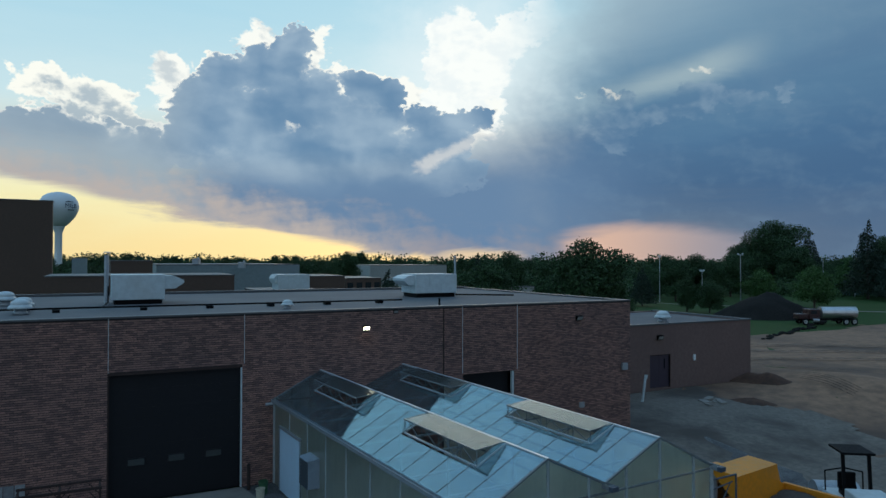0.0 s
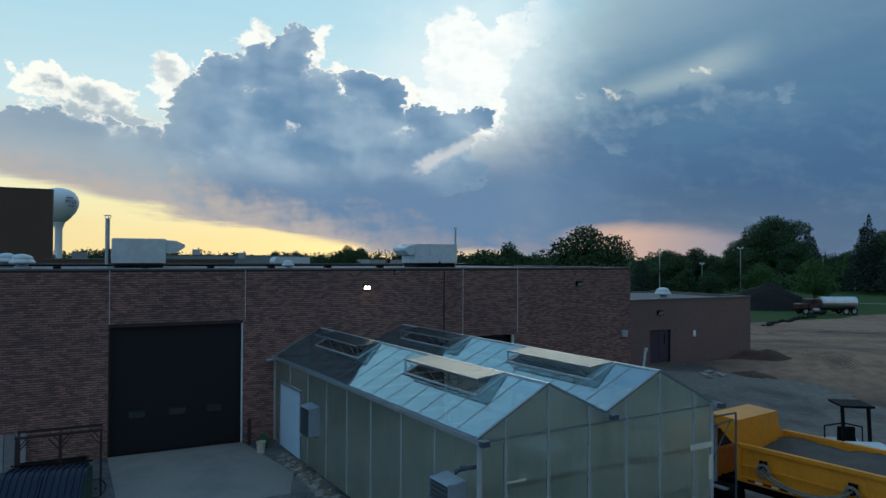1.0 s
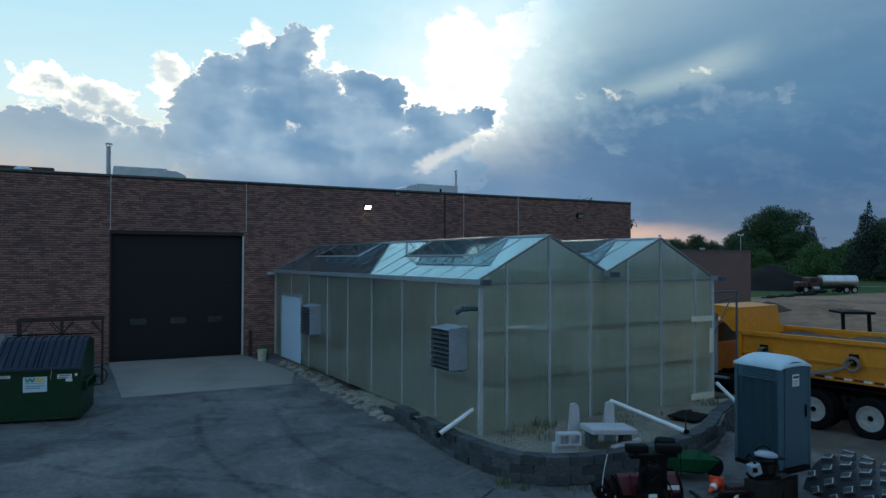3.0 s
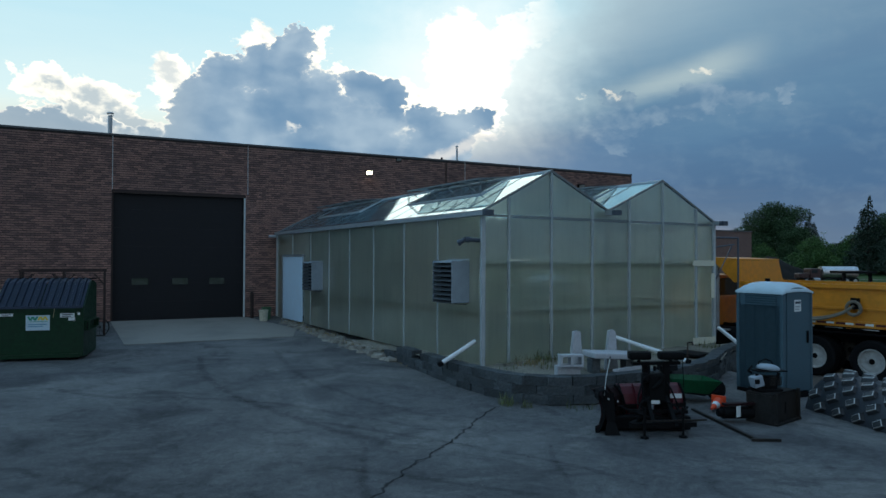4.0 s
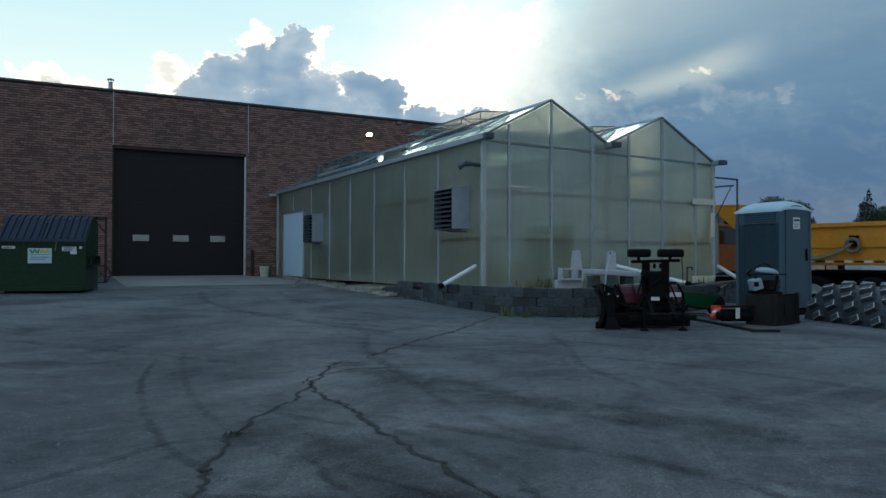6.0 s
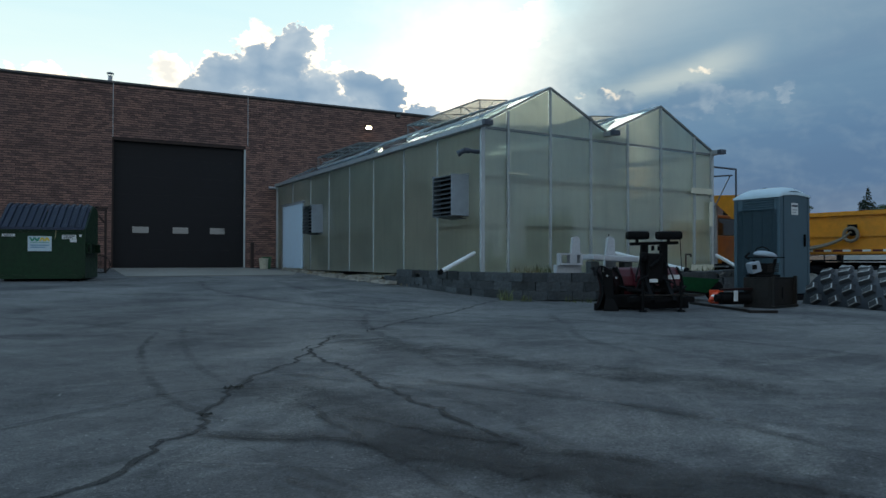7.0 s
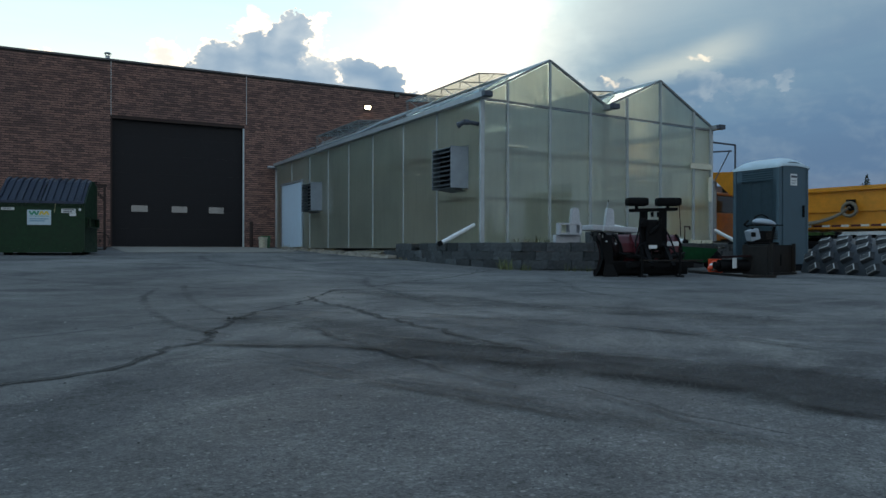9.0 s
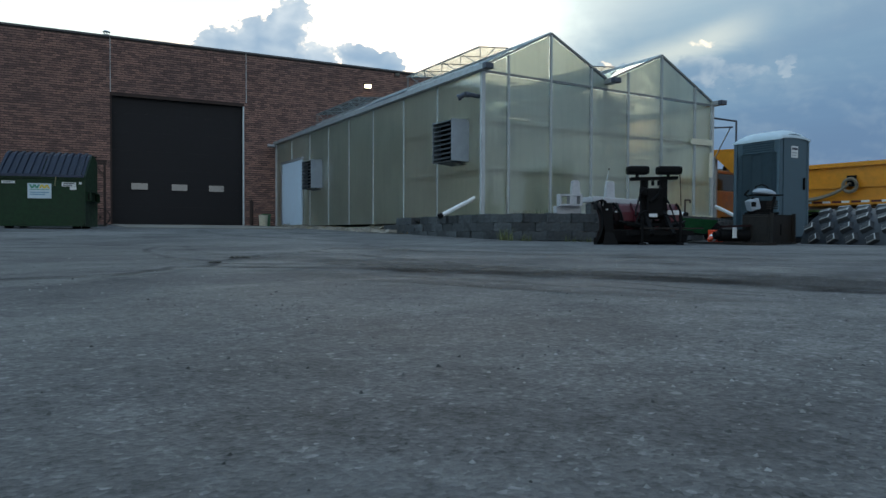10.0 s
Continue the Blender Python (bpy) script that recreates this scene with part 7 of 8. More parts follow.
def tyre_on(parent, x, y, z, r, w, face, name="wheel", rimmat=None):
    """A wheel whose axle lies along y; face is the side that shows."""
    m = Matrix.Translation((x, y, z)) @ Matrix.Rotation(radians(-90 * face), 4, "X")
    bm = B()
    prof = [(r * 0.58, -w / 2), (r * 0.90, -w / 2), (r * 0.985, -w * 0.38), (r, -w * 0.2), (r, w * 0.2), (r * 0.985, w * 0.38), (r * 0.90, w / 2), (r * 0.70, w * 0.5), (r * 0.58, w * 0.42)]
    lathe(bm, prof, 30, caps=False)
    bmesh.ops.transform(bm, matrix=m, verts=bm.verts)
    wh = part(name, bm, RUBBER, parent)
    bm = B()
    lathe(bm, [(r * 0.60, w * 0.30), (r * 0.60, w * 0.44), (r * 0.54, w * 0.44), (r * 0.50, w * 0.20), (r * 0.30, w * 0.14), (r * 0.24, w * 0.30), (r * 0.10, w * 0.36)], 24)
    bmesh.ops.transform(bm, matrix=m, verts=bm.verts)
    part("rim", bm, rimmat or RIM, wh)
    # black studs give the shade of the rim's hand holes; the last rod is the hub
    bm = B()
    for k in range(8):
        a = 6.2832 * k / 8
        rod(bm, (r * 0.41 * math.cos(a), r * 0.41 * math.sin(a), w * 0.160), (r * 0.41 * math.cos(a), r * 0.41 * math.sin(a), w * 0.205), r * 0.062, r * 0.062, 8)
    rod(bm, (0, 0, w * 0.30), (0, 0, w * 0.39), r * 0.15, r * 0.12, 12)
    bmesh.ops.transform(bm, matrix=m, verts=bm.verts)
    part("hand_hole", bm, BLACK, wh)
    return wh


tgz = -0.82
tr = thing("dump_truck", "orange-yellow dump truck parked on gravel, bed part filled", "dump truck", pose(17.07, 13.04, tgz, 0, 0, 98.6))
HW = 1.22
for s in (-1, 1):
    y = s * HW
    bm = B()
    slab(bm, [(0, y - s * 0.05, 1.30), (-4.4, y - s * 0.05, 1.30), (-4.4, y - s * 0.05, 2.24), (0, y - s * 0.05, 2.24)], 0.03)
    bs = part("bed_side", bm, YELLOW, tr)
    for a, b, w, h, up in (((0, 2.25), (-4.45, 2.25), 0.12, 0.10, (0, 0, 1)), ((0, 1.36), (-4.45, 1.36), 0.10, 0.14, (0, 0, 1)), ((-0.1, 1.72), (-3.9, 1.72), 0.06, 0.05, (0, 0, 1)),
                           ((-0.06, 1.3), (-0.06, 2.25), 0.12, 0.10, (1, 0, 0)), ((-4.15, 1.2), (-4.15, 2.3), 0.55, 0.12, (0, 1, 0))):
        bm = B()
        bar(bm, (a[0], y - s * 0.02, a[1]), (b[0], y - s * 0.02, b[1]), w, h, up)
        part("stiffener", bm, YELLOW, bs)
bm = B()
slab(bm, [(0, -HW, 1.30), (0, HW, 1.30), (0, HW, 2.86), (0, -HW + 0.45, 2.86), (0, -HW + 0.25, 2.35), (0, -HW, 2.24)], 0.05)
hb = part("headboard", bm, YELLOW, tr)
bm = B()
slab(bm, [(-0.03, -HW + 0.45, 2.885), (0.85, -HW + 0.45, 2.93), (0.85, HW + 0.01, 2.93), (-0.03, HW + 0.01, 2.885)], 0.045)
part("cab_shield", bm, YELLOW, hb)
bm = B()
slab(bm, [(0.03, HW - 0.02, 2.26), (0.16, HW - 0.02, 2.26), (0.85, HW - 0.02, 2.905), (0.03, HW - 0.02, 2.86)], 0.04)
part("shield_gusset", bm, YELLOW, hb)
bm = B()
slab(bm, [(0, -HW + 0.05, 1.30), (-4.4, -HW + 0.05, 1.30), (-4.4, HW - 0.05, 1.30), (0, HW - 0.05, 1.30)], 0.06)
part("bed_floor", bm, YELLOW, tr)
bm = B()
slab(bm, [(-4.42, -HW, 1.30), (-4.42, HW, 1.30), (-4.42, HW, 2.24), (-4.42, -HW, 2.24)], 0.06)
part("tailgate", bm, YELLOW, tr)
bm = B()
nx, ny = 22, 10
grid = {}
for i in range(nx + 1):
    for j in range(ny + 1):
        x, y = -0.05 - 4.3 * i / nx, -HW + 0.08 + (2 * HW - 0.16) * j / ny
        grid[i, j] = bm.verts.new((x, y, 2.03 + 0.12 * i / nx - 0.10 * (y / HW) + 0.12 * noise.noise(Vector((x * 1.3, y * 1.3, 0))) + 0.05 * noise.noise(Vector((x * 5, y * 5, 0)))))
for i in range(nx):
    for j in range(ny):
        bm.faces.new((grid[i, j], grid[i + 1, j], grid[i + 1, j + 1], grid[i, j + 1]))
part("load", bm, surface("dark_earth", (0.075, 0.062, 0.052), 0.95, vary=0.3, fine=8.0, bump=0.6), tr, "dark earth load", smooth=True)
for k in range(9):
    x = -0.3 - k * 0.44
    for s in (-1, 1):
        bm = B()
        box(bm, x - 0.22, x, s * (HW + 0.032) - 0.004, s * (HW + 0.032) + 0.004, 1.335, 1.385)
        part("reflector_strip", bm, REDPAINT, tr, "red reflective strip")
        bm = B()
        box(bm, x - 0.40, x - 0.22, s * (HW + 0.032) - 0.004, s * (HW + 0.032) + 0.004, 1.335, 1.385)
        part("reflector_strip", bm, PAPER, tr, "white reflective strip")
for x in (-0.75, -2.95):
    bm = B()
    bar(bm, (x, HW + 0.05, 1.72), (x, HW + 0.05, 1.98), 0.20, 0.05, (0, 1, 0))
    bar(bm, (x, HW + 0.05, 1.74), (x, HW + 0.16, 1.74), 0.05, 0.05)
    part("hook", bm, BLACK, tr, "black steel hook")
ROPE = surface("grey_brown_rope", (0.20, 0.17, 0.13), 0.95, vary=0.3, fine=30.0)
bm = B()
pts = [(-0.75 - 2.2 * k / 12, HW + 0.11, 1.80 - 0.36 * math.sin(math.pi * k / 12) ** 0.7) for k in range(13)]
tube(bm, pts, 0.035, 7)
tube(bm, [(p[0] + 0.03, p[1] + 0.05, p[2] - 0.04) for p in pts], 0.03, 7)
for x in (-0.80, -2.95):
    tube(bm, [(x + 0.16 * math.cos(a), HW + 0.14, 1.74 + 0.16 * math.sin(a)) for a in [k * 0.5236 for k in range(13)]], 0.04, 7)
part("rope", bm, ROPE, tr, "thick grey rope hung between two hooks")
bm = B()
for s in (-0.42, 0.42):
    bar(bm, (3.9, s, 0.95), (-4.2, s, 0.95), 0.09, 0.25)
for x in (3.5, 1.0, -1.4, -2.7, -4.0):
    bar(bm, (x, -0.42, 0.95), (x, 0.42, 0.95), 0.12, 0.18)
part("chassis", bm, BLACK, tr)
for x in (-1.95, -3.25, 3.05):
    for s in (-1, 1):
        tyre_on(tr, x, s * 1.04, 0.50, 0.50, 0.30, s)
        if x < 0:
            tyre_on(tr, x, s * 0.70, 0.50, 0.50, 0.28, s)
for s in (-1, 1):
    bm = B()
    slab(bm, [(-1.2, s * 1.10, 1.12), (-4.1, s * 1.10, 1.12), (-4.3, s * 1.10, 1.0), (-4.3, s * 0.5, 1.0), (-4.1, s * 0.5, 1.12), (-1.2, s * 0.5, 1.12)][:2] + [(-4.1, s * 0.5, 1.12), (-1.2, s * 0.5, 1.12)], 0.04)
    slab(bm, [(-1.2, s * 1.10, 1.12), (-0.9, s * 1.10, 0.8), (-0.9, s * 0.5, 0.8), (-1.2, s * 0.5, 1.12)], 0.04)
    slab(bm, [(-4.1, s * 1.10, 1.12), (-4.4, s * 1.10, 0.75), (-4.4, s * 0.5, 0.75), (-4.1, s * 0.5, 1.12)], 0.04)
    part("mudguard", bm, RUBBER, tr)
    bm = B()
    rod(bm, (0.1, s * 0.95, 0.75), (1.3, s * 0.95, 0.75), 0.28, 0.28, 18)
    part("fuel_tank", bm, BLACK, tr)
    bm = B()
    bar(bm, (0.3, s * 1.2, 0.45), (1.2, s * 1.2, 0.45), 0.22, 0.04)
    bar(bm, (0.3, s * 1.2, 0.95), (1.2, s * 1.2, 0.95), 0.22, 0.04)
    part("step", bm, GALV, tr)
bm = B()
box(bm, 0.95, 2.25, -1.05, 1.05, 1.0, 1.85, 0.05)
box(bm, 1.0, 2.05, -0.98, 0.98, 2.35, 2.45, 0.04)
for x in (1.02, 2.02):
    for s in (-1, 1):
        bar(bm, (x, s * 0.97, 1.85), (x - (0.0 if x < 1.5 else 0.12), s * 0.95, 2.36), 0.09, 0.09)
cab = part("cab", bm, YELLOW, tr, "orange-yellow cab")
bm = B()
for s in (-1, 1):
    slab(bm, [(1.07, s * 0.96, 1.86), (1.97, s * 0.96, 1.86), (1.86, s * 0.945, 2.34), (1.07, s * 0.945, 2.34)], 0.01)
slab(bm, [(2.03, -0.9, 1.86), (2.03, 0.9, 1.86), (1.93, 0.9, 2.34), (1.93, -0.9, 2.34)], 0.01)
slab(bm, [(0.99, -0.9, 1.86), (0.99, 0.9, 1.86), (0.99, 0.9, 2.34), (0.99, -0.9, 2.34)], 0.01)
GLASS = surface("dark_vehicle_glass", (0.02, 0.024, 0.028), 0.06, vary=0.1, bump=0.0)
part("window", bm, GLASS, cab)
bm = B()
box(bm, 2.25, 3.85, -0.85, 0.85, 0.95, 1.70, 0.12)
part("hood", bm, YELLOW, cab)
bm = B()
bars_ = [(1.15, 1.75, 1.52, 1.60), (1.15, 1.60, 1.40, 1.45)]
for a, b, c, d in bars_:
    box(bm, a, b, 1.051, 1.056, c, d)
part("text_bar", bm, INK, cab)
bm = B()
rod(bm, (0.80, 1.0, 1.0), (0.80, 1.0, 2.75), 0.06, 0.06, 12)
rod(bm, (0.80, 1.0, 2.75), (0.72, 1.0, 2.92), 0.06, 0.06, 12)
part("exhaust_stack", bm, GALV, tr)
bm = B()
tube(bm, [(1.02, 1.08, 1.15), (0.98, 1.14, 1.25), (0.98, 1.14, 1.95), (1.02, 1.08, 2.05)], 0.02, 8)
part("grab_rail", bm, OFFWHITE, cab)
bm = B()
rod(bm, (1.3, -0.3, 2.45), (1.3, -0.3, 2.62), 0.08, 0.06, 12)
part("beacon", bm, BLACK, cab)
bm = B()
box(bm, 1.2, 1.4, 0.35, 0.75, 2.45, 2.53, 0.02)
part("roof_box", bm, BLACK, cab)
bm = B()
tube(bm, [(2.0, 1.0, 2.2), (2.1, 1.3, 2.3), (2.1, 1.3, 1.8)], 0.015, 6)
box(bm, 2.07, 2.13, 1.2, 1.40, 1.85, 2.3, 0.02)
part("mirror", bm, BLACK, cab)

# ride-on roller beyond the truck
rl = thing("ride_on_roller", "white ride-on roller with black roll bar canopy", "roller", pose(22.7, 14.0, -0.82, 0, 0, 235))
bm = B()
for x in (-0.5, 0.5):
    for y in (-0.5, 0.5):
        if x > 0:
            bar(bm, (x * 0.9, y * 0.8, 0.9), (x * 0.6, y * 0.8, 2.45), 0.09, 0.09)
part("roll_bar", bm, BLACK, rl)
bm = B()
box(bm, -0.56, 0.56, -0.50, 0.50, 2.45, 2.53, 0.02)
part("canopy", bm, BLACK, rl)
bm = B()
box(bm, 0.75, 1.9, -0.55, 0.55, 0.75, 1.45, 0.06)
box(bm, -0.9, 0.75, -0.6, 0.6, 0.65, 0.95, 0.05)
part("hood", bm, OFFWHITE, rl)
bm = B()
box(bm, -0.35, 0.15, -0.28, 0.28, 0.95, 1.10, 0.04)
box(bm, -0.45, -0.32, -0.28, 0.28, 1.08, 1.65, 0.05)
part("seat", bm, BLACK, rl)
bm = B()
tube(bm, [(-0.55, -0.6, 0.95), (-0.6, -0.6, 1.6), (-0.6, 0.0, 1.72), (-0.6, 0.6, 1.6), (-0.55, 0.6, 0.95)], 0.025, 8)
part("handrail", bm, BLACK, rl)
bm = B()
tube(bm, [(0.45, 0.0, 0.95), (0.25, 0.0, 1.45)], 0.03, 8)
part("steering_column", bm, BLACK, rl)
bm = B()
rod(bm, (-1.3, -0.7, 0.52), (-1.3, 0.7, 0.52), 0.52, 0.52, 28)
part("drum", bm, GALV, rl)
for s in (-1, 1):
    tyre_on(rl, 1.35, s * 0.55, 0.5, 0.5, 0.34, s, "wheel", YELLOW)
bm = B()
lathe(bm, [(0.55, 0.0), (0.58, 0.3), (0.58, 0.9), (0.45, 1.1), (0.15, 1.16)], 20)
single("water_tank", bm, BLACK, "black plastic water tank standing on gravel", "tank", pose(20.3, 14.6, -0.82), smooth=False)

# tanker lorry at the edge of the field
tk = thing("tanker_truck", "dark lorry with a bright steel tank on the field edge", "tanker truck", pose(93.4, 61.3, -1.2, 0, 0, 152.8) @ Matrix.Diagonal((0.88, 0.88, 0.88, 1)))
bm = B()
box(bm, 2.0, 3.7, -1.1, 1.1, 0.9, 2.5, 0.12)
box(bm, 3.7, 5.3, -0.95, 0.95, 0.9, 1.75, 0.15)
cabt = part("cab", bm, surface("dark_maroon_paint", (0.05, 0.02, 0.02), 0.3), tk)
bm = B()
for s in (-1, 1):
    slab(bm, [(2.5, s * 1.105, 1.75), (3.5, s * 1.105, 1.75), (3.4, s * 1.105, 2.3), (2.5, s * 1.105, 2.3)], 0.01)
part("window", bm, GLASS, cabt)
bm = B()
rod(bm, (1.5, 0, 1.9), (-4.2, 0, 1.9), 0.95, 0.95, 28)
part("tank", bm, surface("bright_steel_tank", (0.55, 0.56, 0.58), 0.3, 0.9, vary=0.08, bump=0.0), tk)
bm = B()
for x in (1.2, -0.5, -2.2, -3.9):
    rod(bm, (x + 0.03, 0, 1.9), (x - 0.03, 0, 1.9), 0.98, 0.98, 28)
part("tank_band", bm, GALV, tk)
bm = B()
bar(bm, (5.2, 0, 0.8), (-4.4, 0, 0.8), 0.9, 0.25)
part("chassis", bm, BLACK, tk)
for x in (4.3, -2.2, -3.5):
    for s in (-1, 1):
        tyre_on(tk, x, s * 1.0, 0.52, 0.52, 0.3, s)
for s in (-1, 1):
    bm = B()
    rod(bm, (2.2, s * 1.05, 0.75), (3.2, s * 1.05, 0.75), 0.3, 0.3, 14)
    part("side_tank", bm, GALV, tk)

# mulch heap
bm = B()
n = 26
grid = {}
for i in range(n + 1):
    for j in range(n + 1):
        u, v = -1 + 2 * i / n, -1 + 2 * j / n
        d = math.hypot(u, v)
        h = max(0.0, 1 - d) ** 0.8 * 5.6
        h += (0.5 * noise.noise(Vector((u * 3, v * 3, 0))) + 0.25 * noise.noise(Vector((u * 9, v * 9, 4)))) * min(1, h)
        grid[i, j] = bm.verts.new((u * 10.5, v * 8, h - 0.3))
for i in range(n):
    for j in range(n):
        bm.faces.new((grid[i, j], grid[i + 1, j], grid[i + 1, j + 1], grid[i, j + 1]))
single("soil_mound", bm, MULCH, "large heap of black mulch beside the field", "heap", pose(97.0, 74.0, -1.25, 0, 0, -20) @ Matrix.Diagonal((0.86, 0.86, 0.78, 1)), smooth=True)
bm = B()
rng = random.Random(3)
for k in range(40):
    s = rng.uniform(0.15, 0.5)
    x, y = 66 + k * 0.9 + rng.uniform(-0.5, 0.5), 51 + k * 0.38 + rng.uniform(-0.6, 0.6)
    bmesh.ops.create_icosphere(bm, subdivisions=1, radius=s, matrix=Matrix.Translation((x, y, level(x, y))) @ Matrix.Diagonal((1.3, 1.0, 0.6, 1)))
single("soil_clods", bm, MULCH, "row of dark soil clods along the field edge", "soil clods", kind="stuff")

# ---- disturbed ground by the low wing ----
BANKSOIL = surface("damp_brown_soil", (0.088, 0.044, 0.028), 0.95, vary=0.35, big=0.5, fine=3.0, bump=0.8, stain=(0.035, 0.022, 0.017), amount=0.6)


def heap_of(name, label, x, y, long_, wide, high, turn, material, seed):
    """A low uneven heap of loose earth."""
    bm = B()
    nr, na = 9, 26
    rings = []
    for i in range(nr + 1):
        ring = []
        for j in range(na):
            a, q = 2 * math.pi * j / na, i / nr
            r = q * (1.0 + 0.22 * noise.noise(Vector((math.cos(a) * 1.3, math.sin(a) * 1.3, seed))))
            p = Vector((long_ * r * math.cos(a), wide * r * math.sin(a), 0))
            h = high * (1 - q * q) ** 1.3 * (0.8 + 0.5 * noise.noise(p * 0.9 + Vector((seed, 0, 0)))) + 0.06 * noise.noise(p * 3.0) * (1 - q)
            ring.append(bm.verts.new((p.x, p.y, h - 0.10 * q)))
        rings.append(ring)
    for i in range(nr):
        for j in range(na):
            k = (j + 1) % na
            bm.faces.new((rings[i][j], rings[i + 1][j], rings[i + 1][k], rings[i][k]))
    bmesh.ops.remove_doubles(bm, verts=bm.verts[:], dist=0.001)
    return single(name, bm, material, label, "soil heap", pose(x, y, level(x, y), 0, 0, turn), smooth=True)


heap_of("soil_bank", "low dark brown bank of damp earth by the wing's corner", 38.9, 29.9, 2.7, 1.2, 0.62, -62, BANKSOIL, 3.0)
heap_of("soil_heap", "flat heap of dark loose earth on the gravel", 33.4, 26.4, 1.5, 0.9, 0.28, -40, BANKSOIL, 7.0)
rng = random.Random(41)
for k in range(9):
    bm = B()
    w, d, h = rng.uniform(0.25, 0.75), rng.uniform(0.2, 0.5), rng.uniform(0.06, 0.16)
    box(bm, -w / 2, w / 2, -d / 2, d / 2, 0, h, 0.02)
    x, y = 31.2 + rng.uniform(-0.8, 0.9), 27.4 + rng.uniform(-0.6, 0.5)
    single("rubble_slab", bm, CONCRETE, "broken grey concrete slab on the gravel", "rubble", pose(x, y, level(x, y), rng.uniform(-8, 8), rng.uniform(-8, 8), rng.uniform(0, 90)), group="rubble slabs by the low wing")
RUT = marks_material("dark_rut", (0.050, 0.030, 0.022), 0.75)
for k in range(6):
    o = k * 0.42
    ribbon("wheel_rut", "dark wheel rut in the brown dirt", [(44.6 + o, 35.4 - o * 0.75), (45.6 + o, 33.0 - o * 0.75), (47.0 + o, 31.4 - o * 0.8)], 0.22, RUT, 0.03, 0.10, 50 + k)
for k in range(5):
    o = k * 0.36
    ribbon("wheel_rut", "dark wheel rut in the brown dirt", [(40.4 + o, 28.4 + o * 0.4), (40.3 + o, 26.6 + o * 0.4), (39.6 + o, 24.4 + o * 0.3)], 0.18, RUT, 0.03, 0.09, 60 + k)
for k in range(3):
    ribbon("wheel_rut", "dark wheel rut in the brown dirt", [(43 + 5 * k, 40 + 4 * k), (52 + 5 * k, 36 + 4 * k), (64 + 5 * k, 31 + 4 * k), (76 + 5 * k, 24 + 4 * k)], 1.3, RUT, 0.3, 0.12, 70 + k)

# ---- trees ----
LEAF = surface("tree_leaves", (0.036, 0.072, 0.025), 0.8, vary=0.3, big=0.3, fine=3.0, bump=0.0, island=0.55)
LEAFBRIGHT = surface("light_tree_leaves", (0.055, 0.115, 0.028), 0.8, vary=0.3, big=0.3, fine=3.0, bump=0.0, island=0.5)
NEEDLES = surface("conifer_needles", (0.020, 0.038, 0.022), 0.8, vary=0.3, big=0.3, fine=3.0, bump=0.0, island=0.5)


def leaf_cloud(name, lobes, count, size, material, seed, hang=0.0):
    r = np.random.RandomState(seed)
    w = np.array([l[3] * l[4] for l in lobes], float)
    pick = r.choice(len(lobes), count, p=w / w.sum())
    L = np.array(lobes)[pick]
    d = r.normal(size=(count, 3))
    d /= np.linalg.norm(d, axis=1)[:, None]
    rad = r.uniform(0.0, 1.0, count) ** 0.4
    clump = 1 + 0.28 * np.sin(d[:, 0] * 9 + L[:, 0]) * np.sin(d[:, 1] * 8) * np.sin(d[:, 2] * 7 + L[:, 2])
    c = L[:, :3] + d * rad[:, None] * clump[:, None] * np.stack([L[:, 3], L[:, 3], L[:, 4]], 1)
    a = r.normal(size=(count, 3))
    a /= np.linalg.norm(a, axis=1)[:, None]
    b = np.cross(a, r.normal(size=(count, 3)))
    b /= np.linalg.norm(b, axis=1)[:, None]
    s = size * r.uniform(0.5, 1.3, count)[:, None]
    v = np.stack([c - a * s, c + b * s * 0.7, c + a * s, c - b * s * 0.7], 1).reshape(-1, 3)
    me = bpy.data.meshes.new(name)
    me.from_pydata(v.tolist(), [], np.arange(count * 4).reshape(-1, 4).tolist())
    me.materials.append(material)
    return me


def broadleaf(label, h, spread, seed, leaf, count, size):
    r = random.Random(seed)
    t = thing("tree", label, "tree", pose(0, 0, 0), group="trees round the field")
    bm = B()
    rod(bm, (0, 0, 0), (0.1, 0, h * 0.35), 0.035 * h * 0.7, 0.02 * h, 9)
    lobes = []
    for k in range(11):
        a = k * 2.4 + r.uniform(-0.4, 0.4)
        z = h * (0.20 + 0.64 * k / 11) + r.uniform(-0.5, 0.5)
        out = spread * (1 - 0.55 * abs(k / 11 - 0.35)) * r.uniform(0.35, 0.7)
        tip = (out * math.cos(a), out * math.sin(a), z)
        rod(bm, (0.05, 0, h * (0.10 + 0.25 * k / 11)), tip, 0.009 * h, 0.003 * h, 6)
        lobes.append((tip[0], tip[1], tip[2], spread * r.uniform(0.36, 0.54), h * r.uniform(0.12, 0.19)))
    lobes.append((0, 0, h * 0.88, spread * 0.38, h * 0.13))
    lobes.append((0, 0, h * 0.58, spread * 0.55, h * 0.22))
    part("trunk", bm, BARK, t)
    crown = new("crown", leaf_cloud("crown", lobes, count, size, leaf, seed))
    crown.parent = t
    return t


